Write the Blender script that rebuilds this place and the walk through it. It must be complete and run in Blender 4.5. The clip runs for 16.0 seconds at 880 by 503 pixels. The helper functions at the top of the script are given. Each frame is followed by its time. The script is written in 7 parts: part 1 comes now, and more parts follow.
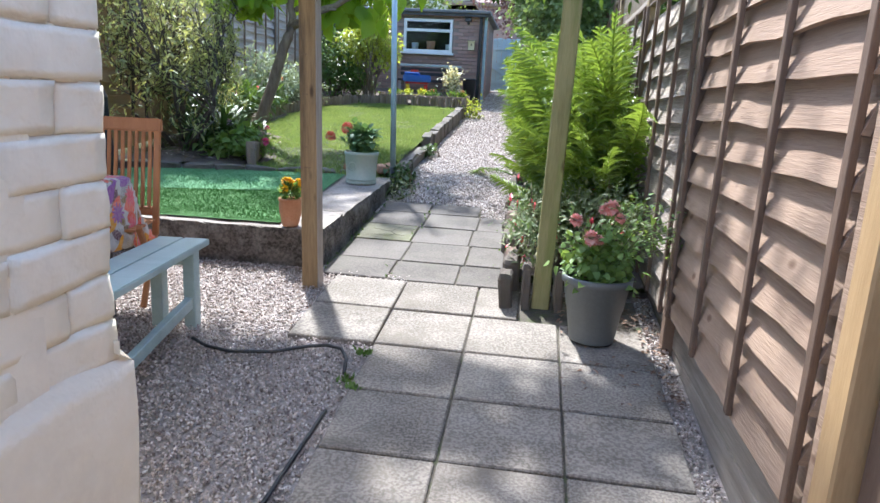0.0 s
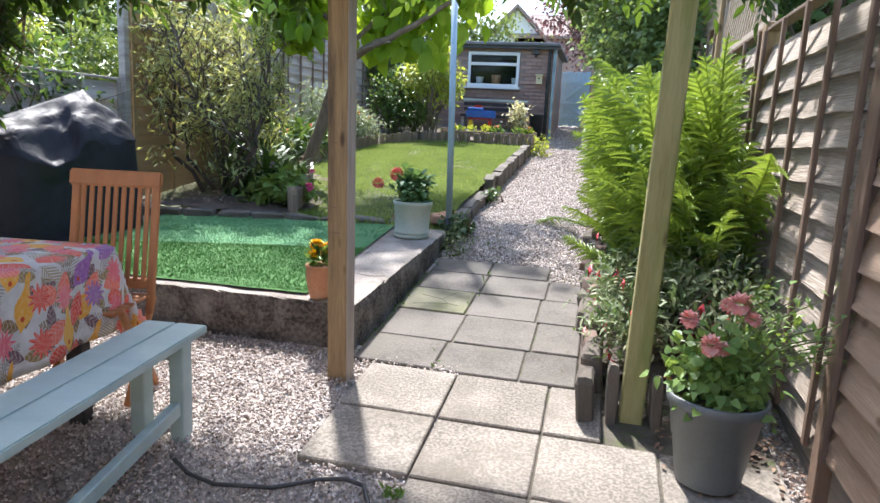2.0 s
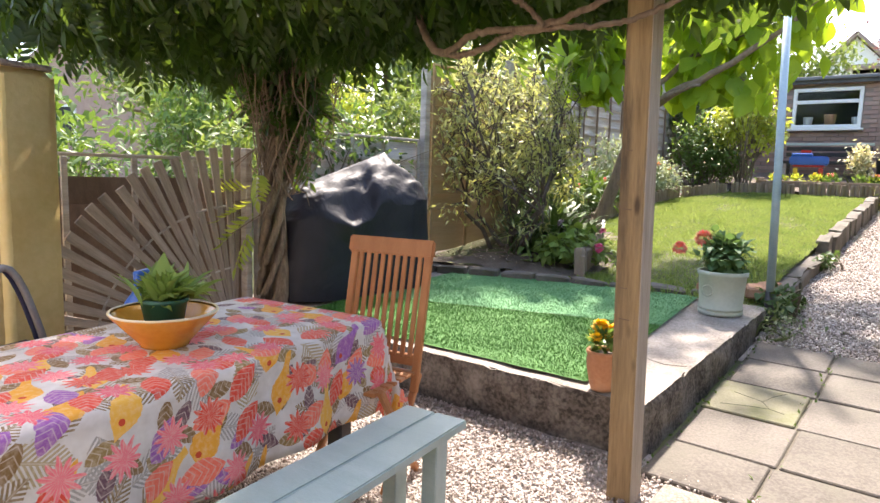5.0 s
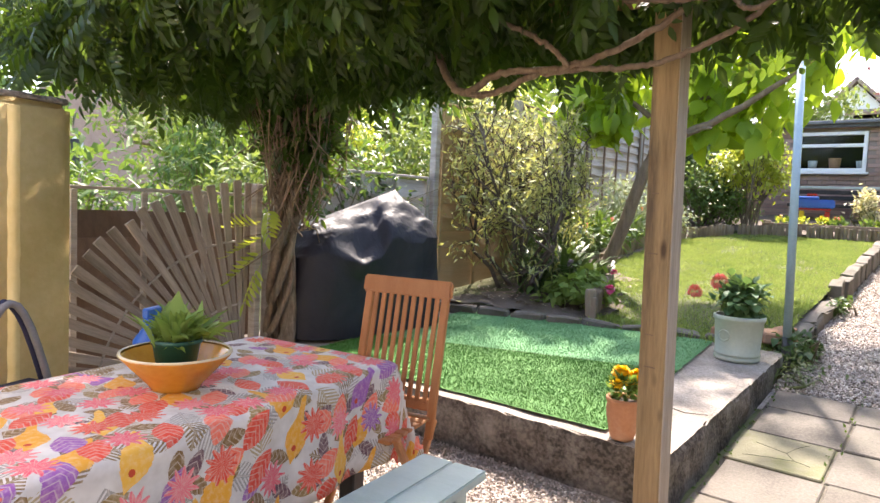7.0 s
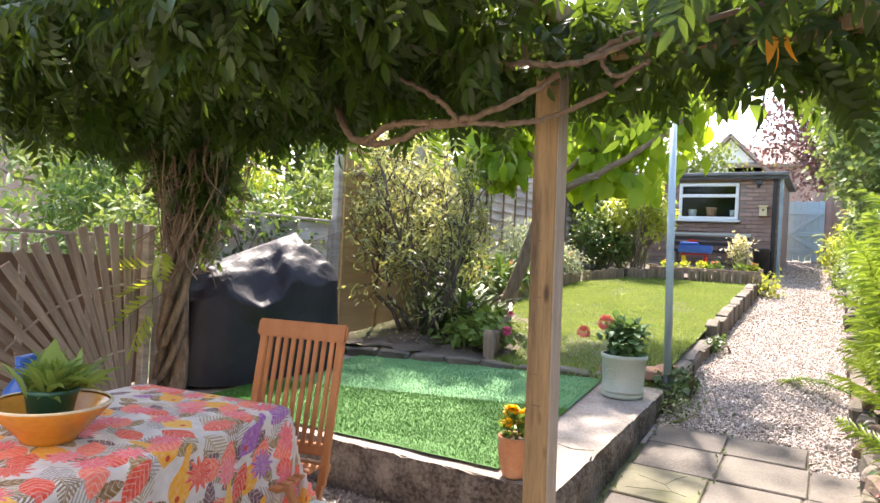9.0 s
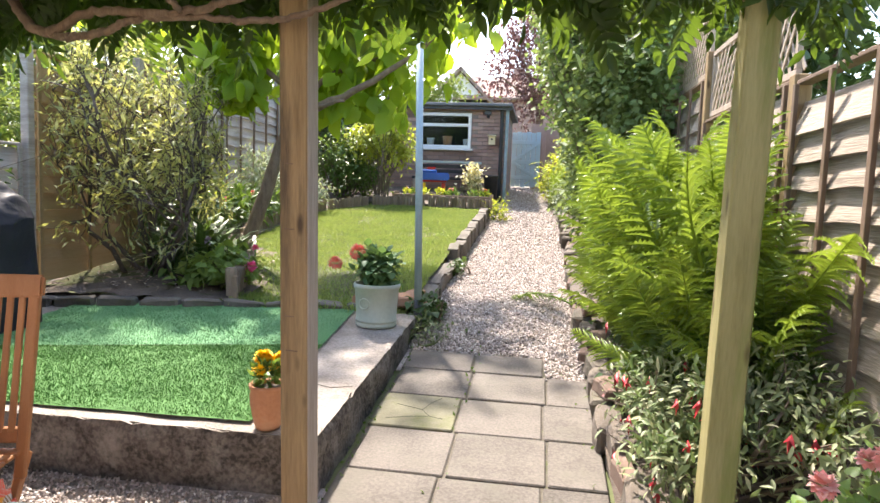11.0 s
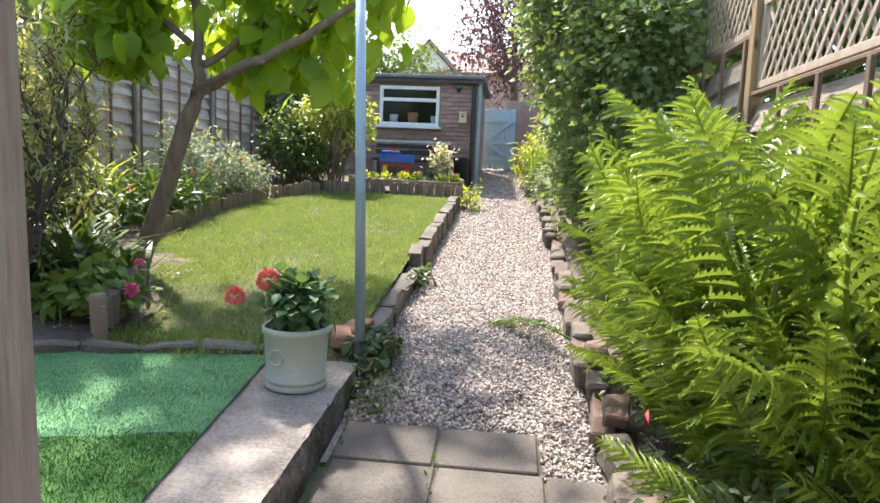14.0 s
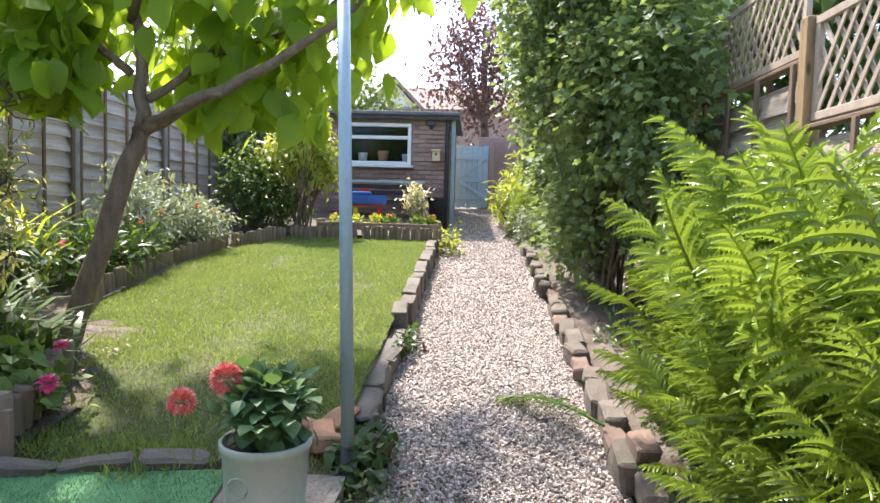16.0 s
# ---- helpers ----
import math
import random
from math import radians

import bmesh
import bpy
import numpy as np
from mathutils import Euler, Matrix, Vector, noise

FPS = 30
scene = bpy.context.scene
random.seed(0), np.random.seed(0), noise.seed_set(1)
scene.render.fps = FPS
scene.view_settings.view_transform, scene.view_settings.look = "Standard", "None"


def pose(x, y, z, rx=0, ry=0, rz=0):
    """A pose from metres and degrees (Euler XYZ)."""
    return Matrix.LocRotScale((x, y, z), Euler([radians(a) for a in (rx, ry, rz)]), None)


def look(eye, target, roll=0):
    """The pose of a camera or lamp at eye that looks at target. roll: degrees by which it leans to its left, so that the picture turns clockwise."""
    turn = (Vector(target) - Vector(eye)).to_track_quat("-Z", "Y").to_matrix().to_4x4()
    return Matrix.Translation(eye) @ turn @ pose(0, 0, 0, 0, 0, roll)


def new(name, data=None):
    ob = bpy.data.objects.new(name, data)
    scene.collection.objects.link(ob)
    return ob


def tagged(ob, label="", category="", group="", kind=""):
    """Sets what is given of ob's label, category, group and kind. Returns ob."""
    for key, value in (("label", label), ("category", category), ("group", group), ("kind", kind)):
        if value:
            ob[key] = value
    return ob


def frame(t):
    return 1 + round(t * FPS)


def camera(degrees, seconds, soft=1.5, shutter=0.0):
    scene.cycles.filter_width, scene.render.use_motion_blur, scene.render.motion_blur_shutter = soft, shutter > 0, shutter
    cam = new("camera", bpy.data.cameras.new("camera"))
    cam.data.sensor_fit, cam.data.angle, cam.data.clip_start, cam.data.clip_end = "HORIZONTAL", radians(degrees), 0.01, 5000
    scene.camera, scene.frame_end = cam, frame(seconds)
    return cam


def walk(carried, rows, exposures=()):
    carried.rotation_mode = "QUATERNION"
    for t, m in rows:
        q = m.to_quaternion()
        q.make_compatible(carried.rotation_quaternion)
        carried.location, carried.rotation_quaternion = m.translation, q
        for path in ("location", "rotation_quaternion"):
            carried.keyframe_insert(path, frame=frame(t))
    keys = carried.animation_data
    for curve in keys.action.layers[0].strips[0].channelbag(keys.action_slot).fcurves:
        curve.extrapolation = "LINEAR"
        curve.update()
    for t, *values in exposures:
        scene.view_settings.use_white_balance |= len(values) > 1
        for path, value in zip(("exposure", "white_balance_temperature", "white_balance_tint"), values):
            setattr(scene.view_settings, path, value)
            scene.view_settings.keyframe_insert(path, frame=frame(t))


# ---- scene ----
cam = camera(67.8, 16.0)
METRES, EYE, TILT, LEAN, TURN = 4.19, 1.51, 0.0, 0.0, 7.6
ROWS = [
    (0.0, 0.0, 0.0, 0.0, 0.68, -12.77, -3.01),
    (0.5, -0.0117, 0.0594, 0.0056, -1.2, -11.95, -2.0),
    (1.0, -0.0106, 0.1109, 0.0084, -1.32, -11.52, -1.43),
    (1.5, -0.0004, 0.1678, 0.0178, 4.42, -10.87, -2.06),
    (2.0, -0.001, 0.2057, 0.0198, 6.3, -10.34, -2.97),
    (2.5, -0.0206, 0.2463, 0.0244, 6.23, -9.02, -2.63),
    (3.0, -0.0301, 0.2696, 0.0291, 6.83, -7.34, -1.58),
    (3.5, -0.0273, 0.2977, 0.0306, 16.31, -6.34, -1.22),
    (4.0, -0.0189, 0.3172, 0.034, 26.07, -6.67, -1.92),
    (4.5, -0.0233, 0.3275, 0.0327, 31.3, -7.41, -1.84),
    (7.0, -0.056, 0.3338, 0.0354, 31.65, -3.99, -2.64),
    (7.5, -0.0454, 0.3292, 0.0389, 29.39, -1.54, -2.65),
    (8.0, -0.0413, 0.3272, 0.0395, 26.96, -0.89, -2.35),
    (8.5, -0.0388, 0.3259, 0.0398, 24.8, -0.13, -2.89),
    (9.0, -0.0372, 0.3245, 0.0389, 23.55, 0.08, -3.06),
    (9.5, -0.044, 0.3309, 0.0374, 21.36, -1.13, -3.32),
    (10.0, -0.056, 0.3432, 0.0347, 13.44, -2.74, -3.06),
    (12.5, -0.0475, 0.5403, 0.0452, -3.75, -6.56, -1.17),
    (13.0, -0.0304, 0.6047, 0.0538, 0.36, -6.8, -2.1),
    (13.5, -0.031, 0.6589, 0.0541, 0.86, -7.08, -3.52),
    (14.0, -0.0477, 0.7224, 0.0616, -1.36, -6.85, -2.46),
    (14.5, -0.0544, 0.7789, 0.0641, -1.95, -6.31, -1.81),
    (15.0, -0.0564, 0.8265, 0.0718, -1.29, -5.82, -1.63),
    (15.5, -0.0682, 0.8642, 0.0757, -1.85, -5.1, -2.37),
    (16.0, -0.0865, 0.8967, 0.0797, -4.62, -3.64, -1.53),
]
EXPOSE = [(0.0, 2.28, 5800, 9), (1.2, 2.37, 5950, 10), (2.5, 2.2, 6350, 12), (4.5, 2.62, 7100, 15), (9.0, 2.8, 7250, 16), (10.2, 2.7, 7150, 15), (12.5, 2.36, 7000, 12), (16.0, 2.36, 6750, 13)]
walk(cam, [(t, pose(0, 0, EYE, TILT, LEAN, TURN) @ pose(METRES * x, METRES * y, METRES * z, 90 + pitch, roll, yaw)) for t, x, y, z, yaw, pitch, roll in ROWS], EXPOSE)

# ---- world, sun, exposure ----
world = bpy.data.worlds.new("garden_sky")
scene.world = world
world.use_nodes = True
wn = world.node_tree.nodes
sky = wn.new("ShaderNodeTexSky")
sky.sky_type, sky.sun_disc = "NISHITA", False
SUN_EL, SUN_AZ = 56.0, -28.0   # azimuth from +y towards +x
sky.sun_elevation, sky.sun_rotation = radians(SUN_EL), radians(SUN_AZ)
sky.air_density, sky.dust_density, sky.ozone_density = 1.0, 1.6, 1.0
world.node_tree.links.new(sky.outputs[0], wn["Background"].inputs[0])
wn["Background"].inputs[1].default_value = 0.114
sun_data = bpy.data.lights.new("sun", "SUN")
sun_data.energy, sun_data.angle, sun_data.color = 2.5, radians(2.5), (1.0, 0.96, 0.90)
sun = new("sun", sun_data)
sun_from = Vector((math.sin(radians(SUN_AZ)) * math.cos(radians(SUN_EL)), math.cos(radians(SUN_AZ)) * math.cos(radians(SUN_EL)), math.sin(radians(SUN_EL))))
sun.matrix_world = look(sun_from * 40, (0, 0, 0))

# ---- building helpers ----
rng = np.random.default_rng(7)
S = 0.105                       # fall of the garden


def gz(y):
    return S * y


def tz(y):
    return 0.66 + 0.055 * (y - 4.1)


def lz(y):
    return S * y + 0.16


class Mat:
    """A node material with small shortcuts."""

    def __init__(self, name, rough=0.8, metal=0.0):
        self.m = bpy.data.materials.new(name)
        self.m.use_nodes = True
        self.t = self.m.node_tree
        self.b = self.t.nodes["Principled BSDF"]
        self.b.inputs["Roughness"].default_value = rough
        self.b.inputs["Metallic"].default_value = metal

    def n(self, kind, **kw):
        nd = self.t.nodes.new(kind)
        for k, v in kw.items():
            nd.inputs[k.replace("_", " ")].default_value = v
        return nd

    def l(self, a, b):
        self.t.links.new(a, b)

    def coord(self, stretch=(1, 1, 1), world_space=False):
        mp = self.n("ShaderNodeMapping")
        mp.inputs["Scale"].default_value = stretch
        if world_space:
            self.l(self.n("ShaderNodeNewGeometry").outputs["Position"], mp.inputs[0])
        else:
            self.l(self.n("ShaderNodeTexCoord").outputs["Object"], mp.inputs[0])
        return mp.outputs[0]

    def noise(self, vec, scale, detail=4.0, rough=0.6, dist=0.0):
        nd = self.n("ShaderNodeTexNoise", Scale=scale, Detail=detail, Roughness=rough, Distortion=dist)
        self.l(vec, nd.inputs["Vector"])
        return nd.outputs[0]

    def ramp(self, fac, stops, constant=False):
        nd = self.t.nodes.new("ShaderNodeValToRGB")
        if constant:
            nd.color_ramp.interpolation = "CONSTANT"
        el = nd.color_ramp.elements
        while len(el) < len(stops):
            el.new(0.5)
        for e, (p, c) in zip(el, stops):
            e.position, e.color = p, (*c, 1)
        self.l(fac, nd.inputs[0])
        return nd.outputs[0]

    def mix(self, fac, a, b, mode="MIX"):
        nd = self.t.nodes.new("ShaderNodeMix")
        nd.data_type, nd.blend_type = "RGBA", mode
        for sock, v in ((nd.inputs[0], fac), (nd.inputs[6], a), (nd.inputs[7], b)):
            if isinstance(v, (int, float)):
                sock.default_value = v
            elif isinstance(v, tuple):
                sock.default_value = (*v, 1)
            else:
                self.l(v, sock)
        return nd.outputs[2]

    def color(self, sock):
        if isinstance(sock, tuple):
            self.b.inputs["Base Color"].default_value = (*sock, 1)
        else:
            self.l(sock, self.b.inputs["Base Color"])

    def bump(self, height, strength=0.4, distance=0.01):
        nd = self.n("ShaderNodeBump", Strength=strength, Distance=distance)
        self.l(height, nd.inputs["Height"])
        self.l(nd.outputs[0], self.b.inputs["Normal"])

    def rnd(self, island=False):
        if island:
            return self.n("ShaderNodeNewGeometry").outputs["Random Per Island"]
        return self.n("ShaderNodeObjectInfo").outputs["Random"]


def plain(name, lo, hi, scale=6.0, fine=60.0, rough=0.8, bump=0.3, stretch=(1, 1, 1), metal=0.0, per_object=0.0, stain=None, dist=0.008, tight=0.2, grain=0.35, warp=0.0):
    """A mottled surface: two scales of noise between two colours, with relief, and an optional stain colour."""
    k = Mat(name, rough, metal)
    v = k.coord(stretch)
    if per_object:
        shift = k.t.nodes.new("ShaderNodeVectorMath")
        far = k.n("ShaderNodeMath")
        far.operation = "MULTIPLY"
        k.l(k.rnd(), far.inputs[0])
        far.inputs[1].default_value = 43.0
        k.l(v, shift.inputs[0])
        k.l(far.outputs[0], shift.inputs[1])
        v = shift.outputs[0]
    big, small = k.noise(v, scale, 5, 0.6, warp), k.noise(v, fine, 3, 0.6, warp)
    c = k.ramp(big, [(0.5 - tight, lo), (0.5 + tight, hi)])
    c = k.mix(grain, c, k.ramp(small, [(0.5 - tight, lo), (0.5 + tight, hi)]), "MIX")
    if stain:
        c = k.mix(k.ramp(k.noise(v, scale * 0.6, 6, 0.7), [(0.52, (0, 0, 0)), (0.7, (1, 1, 1))]), c, stain)
    if per_object:
        c = k.mix(per_object, c, k.ramp(k.rnd(), [(0, lo), (1, hi)]))
    k.color(c)
    k.bump(k.mix(0.5, big, small), bump, dist)
    return k.m


def leafy(name, dark, mid, light, rough=0.5, trans=0.35, tone=None, middle=0.55, by_object=0.0, lit_tips=0.0):
    """Leaves: colour varied from leaf to leaf, light shining through."""
    k = Mat(name, rough)
    k.b.inputs["Specular IOR Level"].default_value = 0.4
    c = k.ramp(k.rnd(True), [(0.0, dark), (middle, mid), (1.0, light)])
    c = k.mix(k.ramp(k.noise(k.coord(), 2.2, 2), [(0.35, (0, 0, 0)), (0.7, (1, 1, 1))]), c, k.mix(0.5, c, light))
    if by_object:
        c = k.mix(by_object, c, k.ramp(k.rnd(), [(0, dark), (0.6, mid), (1, light)]))
    # sunlit tips painted into the colour, lighter along the leaf's own y
    if lit_tips:
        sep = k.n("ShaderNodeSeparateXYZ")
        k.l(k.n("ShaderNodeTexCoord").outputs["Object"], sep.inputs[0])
        c = k.mix(k.ramp(sep.outputs[1], [(0.45, (0, 0, 0)), (1.0, (lit_tips, lit_tips, lit_tips))]), c, light)
    k.color(c)
    tr = k.n("ShaderNodeBsdfTranslucent")
    k.l(k.mix(0.6, c, tone or (light[0] * 1.7, light[1] * 1.5, light[2] * 0.6)), tr.inputs[0])
    mx = k.n("ShaderNodeMixShader")
    mx.inputs[0].default_value = trans
    k.l(k.b.outputs[0], mx.inputs[1])
    k.l(tr.outputs[0], mx.inputs[2])
    k.l(mx.outputs[0], k.t.nodes["Material Output"].inputs[0])
    return k.m


def islands(name, stops, rough=0.7, bump=0.0, constant=False):
    k = Mat(name, rough)
    c = k.ramp(k.rnd(True), stops, constant)
    c = k.mix(0.25, c, k.ramp(k.noise(k.coord(), 90), [(0.3, (0.1, 0.1, 0.1)), (0.7, (0.9, 0.9, 0.9))]), "SOFT_LIGHT")
    k.color(c)
    return k.m


def empty(name, at=(0, 0, 0), rz=0.0):
    ob = new(name)
    ob.matrix_world = pose(*at, 0, 0, rz)
    return ob


def link(name, me, material, parent=None, m=None):
    ob = new(name, me)
    if material and not me.materials:
        me.materials.append(material)
    ob.parent = parent
    if m is not None:
        ob.matrix_basis = m
    return ob


def part(name, bm, material, parent=None, label="", m=None, smooth=False):
    me = bpy.data.meshes.new(name)
    bm.to_mesh(me)
    bm.free()
    if smooth:
        me.polygons.foreach_set("use_smooth", [True] * len(me.polygons))
    ob = link(name, me, material, parent, m)
    return tagged(ob, label) if label else ob


def boxes(*items, bevel=0.004, segments=1):
    """One bmesh of bevelled boxes: (centre, size[, turn in degrees])."""
    bm = bmesh.new()
    for it in items:
        c, s = it[0], it[1]
        r = it[2] if len(it) > 2 else (0, 0, 0)
        bmesh.ops.create_cube(bm, size=1.0, matrix=pose(*c, *r) @ Matrix.Diagonal((*s, 1)))
    if bevel:
        bmesh.ops.bevel(bm, geom=bm.edges[:], offset=bevel, segments=segments, affect="EDGES", clamp_overlap=True)
    return bm


def tube(*paths, sides=8):
    """Round tubes along paths of (point, radius)."""
    bm = bmesh.new()
    for path in paths:
        pts = [Vector(p) for p, _ in path]
        rings = []
        ref = Vector((0.31, 0.17, 0.93))
        for i, (p, r) in enumerate(path):
            d = (pts[min(i + 1, len(pts) - 1)] - pts[max(i - 1, 0)]).normalized()
            a = d.cross(ref)
            if a.length < 0.2:
                a = d.cross(Vector((1, 0, 0)))
            a.normalize()
            b = d.cross(a)
            rings.append([bm.verts.new(pts[i] + r * (math.cos(6.28319 * k / sides) * a + math.sin(6.28319 * k / sides) * b)) for k in range(sides)])
        for q, w in zip(rings, rings[1:]):
            for k in range(sides):
                bm.faces.new((q[k], q[(k + 1) % sides], w[(k + 1) % sides], w[k]))
        bm.faces.new(rings[0][::-1])
        bm.faces.new(rings[-1])
    bmesh.ops.recalc_face_normals(bm, faces=bm.faces[:])
    return bm


def lathe(profile, sides=36, caps=True):
    bm = bmesh.new()
    rings = [[bm.verts.new((r * math.cos(6.28319 * k / sides), r * math.sin(6.28319 * k / sides), z)) for k in range(sides)] for r, z in profile]
    for q, w in zip(rings, rings[1:]):
        for k in range(sides):
            bm.faces.new((q[k], q[(k + 1) % sides], w[(k + 1) % sides], w[k]))
    if caps:
        bm.faces.new(rings[0][::-1])
        bm.faces.new(rings[-1])
    return bm


def sheet(nx, ny, fn):
    """A grid mesh: fn(u, v) in 0..1 gives the place."""
    bm = bmesh.new()
    g = [[bm.verts.new(fn(i / nx, j / ny)) for i in range(nx + 1)] for j in range(ny + 1)]
    for j in range(ny):
        for i in range(nx):
            bm.faces.new((g[j][i], g[j][i + 1], g[j + 1][i + 1], g[j + 1][i]))
    return bm


def scatter(name, template, at, turns, sizes, material, parent=None, m=None, smooth=False):
    """Many copies of a small shape joined in one mesh. turns: n x 3 x 3."""
    tv, tf = np.array(template[0], float), template[1]
    n, k = len(at), len(tv)
    sizes = np.asarray(sizes, float)
    if sizes.ndim == 1:
        sizes = sizes[:, None].repeat(3, 1)
    v = np.einsum("nij,nkj->nki", turns, tv[None] * sizes[:, None, :]) + np.asarray(at)[:, None, :]
    f = np.concatenate([np.array(q) for q in tf])
    lens = np.array([len(q) for q in tf])
    me = bpy.data.meshes.new(name)
    me.vertices.add(n * k)
    me.vertices.foreach_set("co", v.reshape(-1))
    me.loops.add(n * len(f))
    me.loops.foreach_set("vertex_index", (f[None] + (np.arange(n) * k)[:, None]).reshape(-1).astype(np.int32))
    me.polygons.add(n * len(lens))
    allen = np.tile(lens, n)
    me.polygons.foreach_set("loop_start", np.concatenate([[0], np.cumsum(allen)[:-1]]).astype(np.int32))
    me.update(calc_edges=True)
    if smooth:
        me.polygons.foreach_set("use_smooth", [True] * len(me.polygons))
    return link(name, me, material, parent, m)


def frames_of(d, up=None):
    """Turns that take the template's y to d and its z as near up as it goes."""
    d = d / np.linalg.norm(d, axis=1, keepdims=True)
    up = rng.normal(size=d.shape) if up is None else up
    x = np.cross(d, up)
    x /= np.linalg.norm(x, axis=1, keepdims=True) + 1e-9
    return np.stack([x, d, np.cross(x, d)], axis=2)


OVATE = ([(0, 0, 0), (0.10, 0.16, 0.03), (0.16, 0.42, 0.05), (0.09, 0.76, 0.0), (0, 1, -0.10), (-0.09, 0.76, 0.0), (-0.16, 0.42, 0.05), (-0.10, 0.16, 0.03), (0, 0.42, 0.0), (0, 0.76, -0.04)],
         [(0, 1, 2, 8), (0, 8, 6, 7), (8, 2, 3, 9), (8, 9, 5, 6), (9, 3, 4), (9, 4, 5)])
LEAF = ([(0, 0, 0), (0.26, 0.36, 0.07), (0, 0.42, 0), (-0.26, 0.36, 0.07), (0, 1, -0.1)], [(0, 1, 2), (0, 2, 3), (2, 1, 4), (2, 4, 3)])
NARROW = ([(0, 0, 0), (0.13, 0.4, 0.03), (0, 0.45, 0), (-0.13, 0.4, 0.03), (0, 1, -0.12)], [(0, 1, 2), (0, 2, 3), (2, 1, 4), (2, 4, 3)])
HEART = ([(0, 0, 0), (0.3, -0.08, 0.05), (0.46, 0.22, 0.09), (0.3, 0.62, 0.02), (0, 1.0, -0.14), (-0.3, 0.62, 0.02), (-0.46, 0.22, 0.09), (-0.3, -0.08, 0.05), (0, 0.45, -0.02)],
         [(0, 1, 2, 8), (8, 2, 3), (8, 3, 4), (8, 4, 5), (8, 5, 6), (8, 6, 7, 0)])
LOBED = ([(0, 0, 0), (0.42, 0.05, 0.05), (0.3, 0.3, 0.02), (0.52, 0.55, 0.06), (0.2, 0.62, 0.0), (0, 1, -0.1), (-0.2, 0.62, 0.0), (-0.52, 0.55, 0.06), (-0.3, 0.3, 0.02), (-0.42, 0.05, 0.05), (0, 0.4, -0.03)],
         [(0, 1, 2, 10), (10, 2, 3, 4), (10, 4, 5, 6), (10, 6, 7, 8), (10, 8, 9, 0)])
CHIP = ([(0.5, 0, 0), (-0.5, 0.1, 0), (0.1, 0.42, 0.05), (-0.05, -0.4, -0.05), (0.12, 0.02, 0.3), (-0.1, 0.05, -0.3)],
        [(0, 2, 4), (2, 1, 4), (1, 3, 4), (3, 0, 4), (2, 0, 5), (1, 2, 5), (3, 1, 5), (0, 3, 5)])


def in_ball(n, centre, radii, shell=0.55):
    """Points in an uneven ball, denser near its skin."""
    d = rng.normal(size=(n, 3))
    d /= np.linalg.norm(d, axis=1, keepdims=True)
    lump = 1 + 0.22 * np.sin(d[:, 0] * 7 + d[:, 2] * 5) * np.cos(d[:, 1] * 6 - d[:, 2] * 4)
    r = (shell + (1 - shell) * rng.random(n)) ** 0.8 * lump
    return np.array(centre) + d * r[:, None] * np.array(radii), d


def clumps(n, centre, radii, k, spread):
    """Leaves gathered in n/k small clumps spread through a ball, with gaps between."""
    c, d = in_ball(max(1, n // k), centre, radii, 0.25)
    p = np.repeat(c, k, 0) + rng.normal(size=(len(c) * k, 3)) * spread
    return p, np.repeat(d, k, 0)


def bush(name, label, category, at, balls, leaf, size, count, material, stem_material, stems=7, droop=0.25, clump=14, spread=0.07, group=""):
    """A shrub: bent stems from one root and a crown of single leaves in clumps."""
    ob = tagged(empty(name, at), label, category, group)
    paths = []
    for c, r in balls:
        for _ in range(max(2, stems // len(balls))):
            e, _d = in_ball(1, c, r, 0.2)
            e = Vector(e[0])
            s = Vector((rng.normal() * 0.06, rng.normal() * 0.06, -0.03))
            mid = s.lerp(e, 0.5) + Vector(rng.normal(size=3) * 0.08)
            paths.append([(s, 0.014), (mid, 0.009), (e, 0.003)])
            for _b in range(3):
                e2 = e + Vector(rng.normal(size=3) * 0.5 * np.array(r))
                paths.append([(mid, 0.006), (mid.lerp(e2, 0.5) + Vector(rng.normal(size=3) * 0.04), 0.004), (e2, 0.002)])
    tagged(part("stems", tube(*paths, sides=5), stem_material, ob), kind="stuff")
    ps, ds = [], []
    vol = [r[0] * r[1] + r[0] * r[2] for _, r in balls]
    for (c, r), w in zip(balls, vol):
        p, d = clumps(int(count * w / sum(vol)), c, r, clump, spread)
        ps.append(p)
        ds.append(d)
    p, d = np.concatenate(ps), np.concatenate(ds)
    keep = p[:, 2] > 0.02
    p, d = p[keep], d[keep]
    way = d * 0.6 + rng.normal(size=d.shape) * 0.7 + np.array([0, 0, -droop])
    up = d * 0.5 + np.array([0, 0, 1.0]) + rng.normal(size=d.shape) * 0.4
    tagged(scatter("leaves", leaf, p, frames_of(way, up), size * (0.65 + 0.7 * rng.random(len(p))), material, ob), kind="stuff")
    return ob


# ---- materials ----
M_soil = plain("soil", (0.06, 0.045, 0.036), (0.19, 0.15, 0.12), 5, 70, 0.95, 0.8, dist=0.03)
M_ground = plain("ground_grass_earth", (0.07, 0.09, 0.035), (0.17, 0.18, 0.08), 0.8, 25, 0.95, 0.6, stain=(0.14, 0.115, 0.085))
M_slab = plain("paving_concrete", (0.105, 0.089, 0.072), (0.33, 0.29, 0.245), 3.0, 80, 0.9, 0.9, per_object=0.2, stain=(0.145, 0.122, 0.095), dist=0.006, tight=0.08, grain=0.65)
M_slab_old = plain("paving_weathered", (0.066, 0.057, 0.048), (0.18, 0.157, 0.136), 3.2, 75, 0.9, 0.6, per_object=0.3, stain=(0.13, 0.12, 0.095), dist=0.006, tight=0.11, grain=0.5)
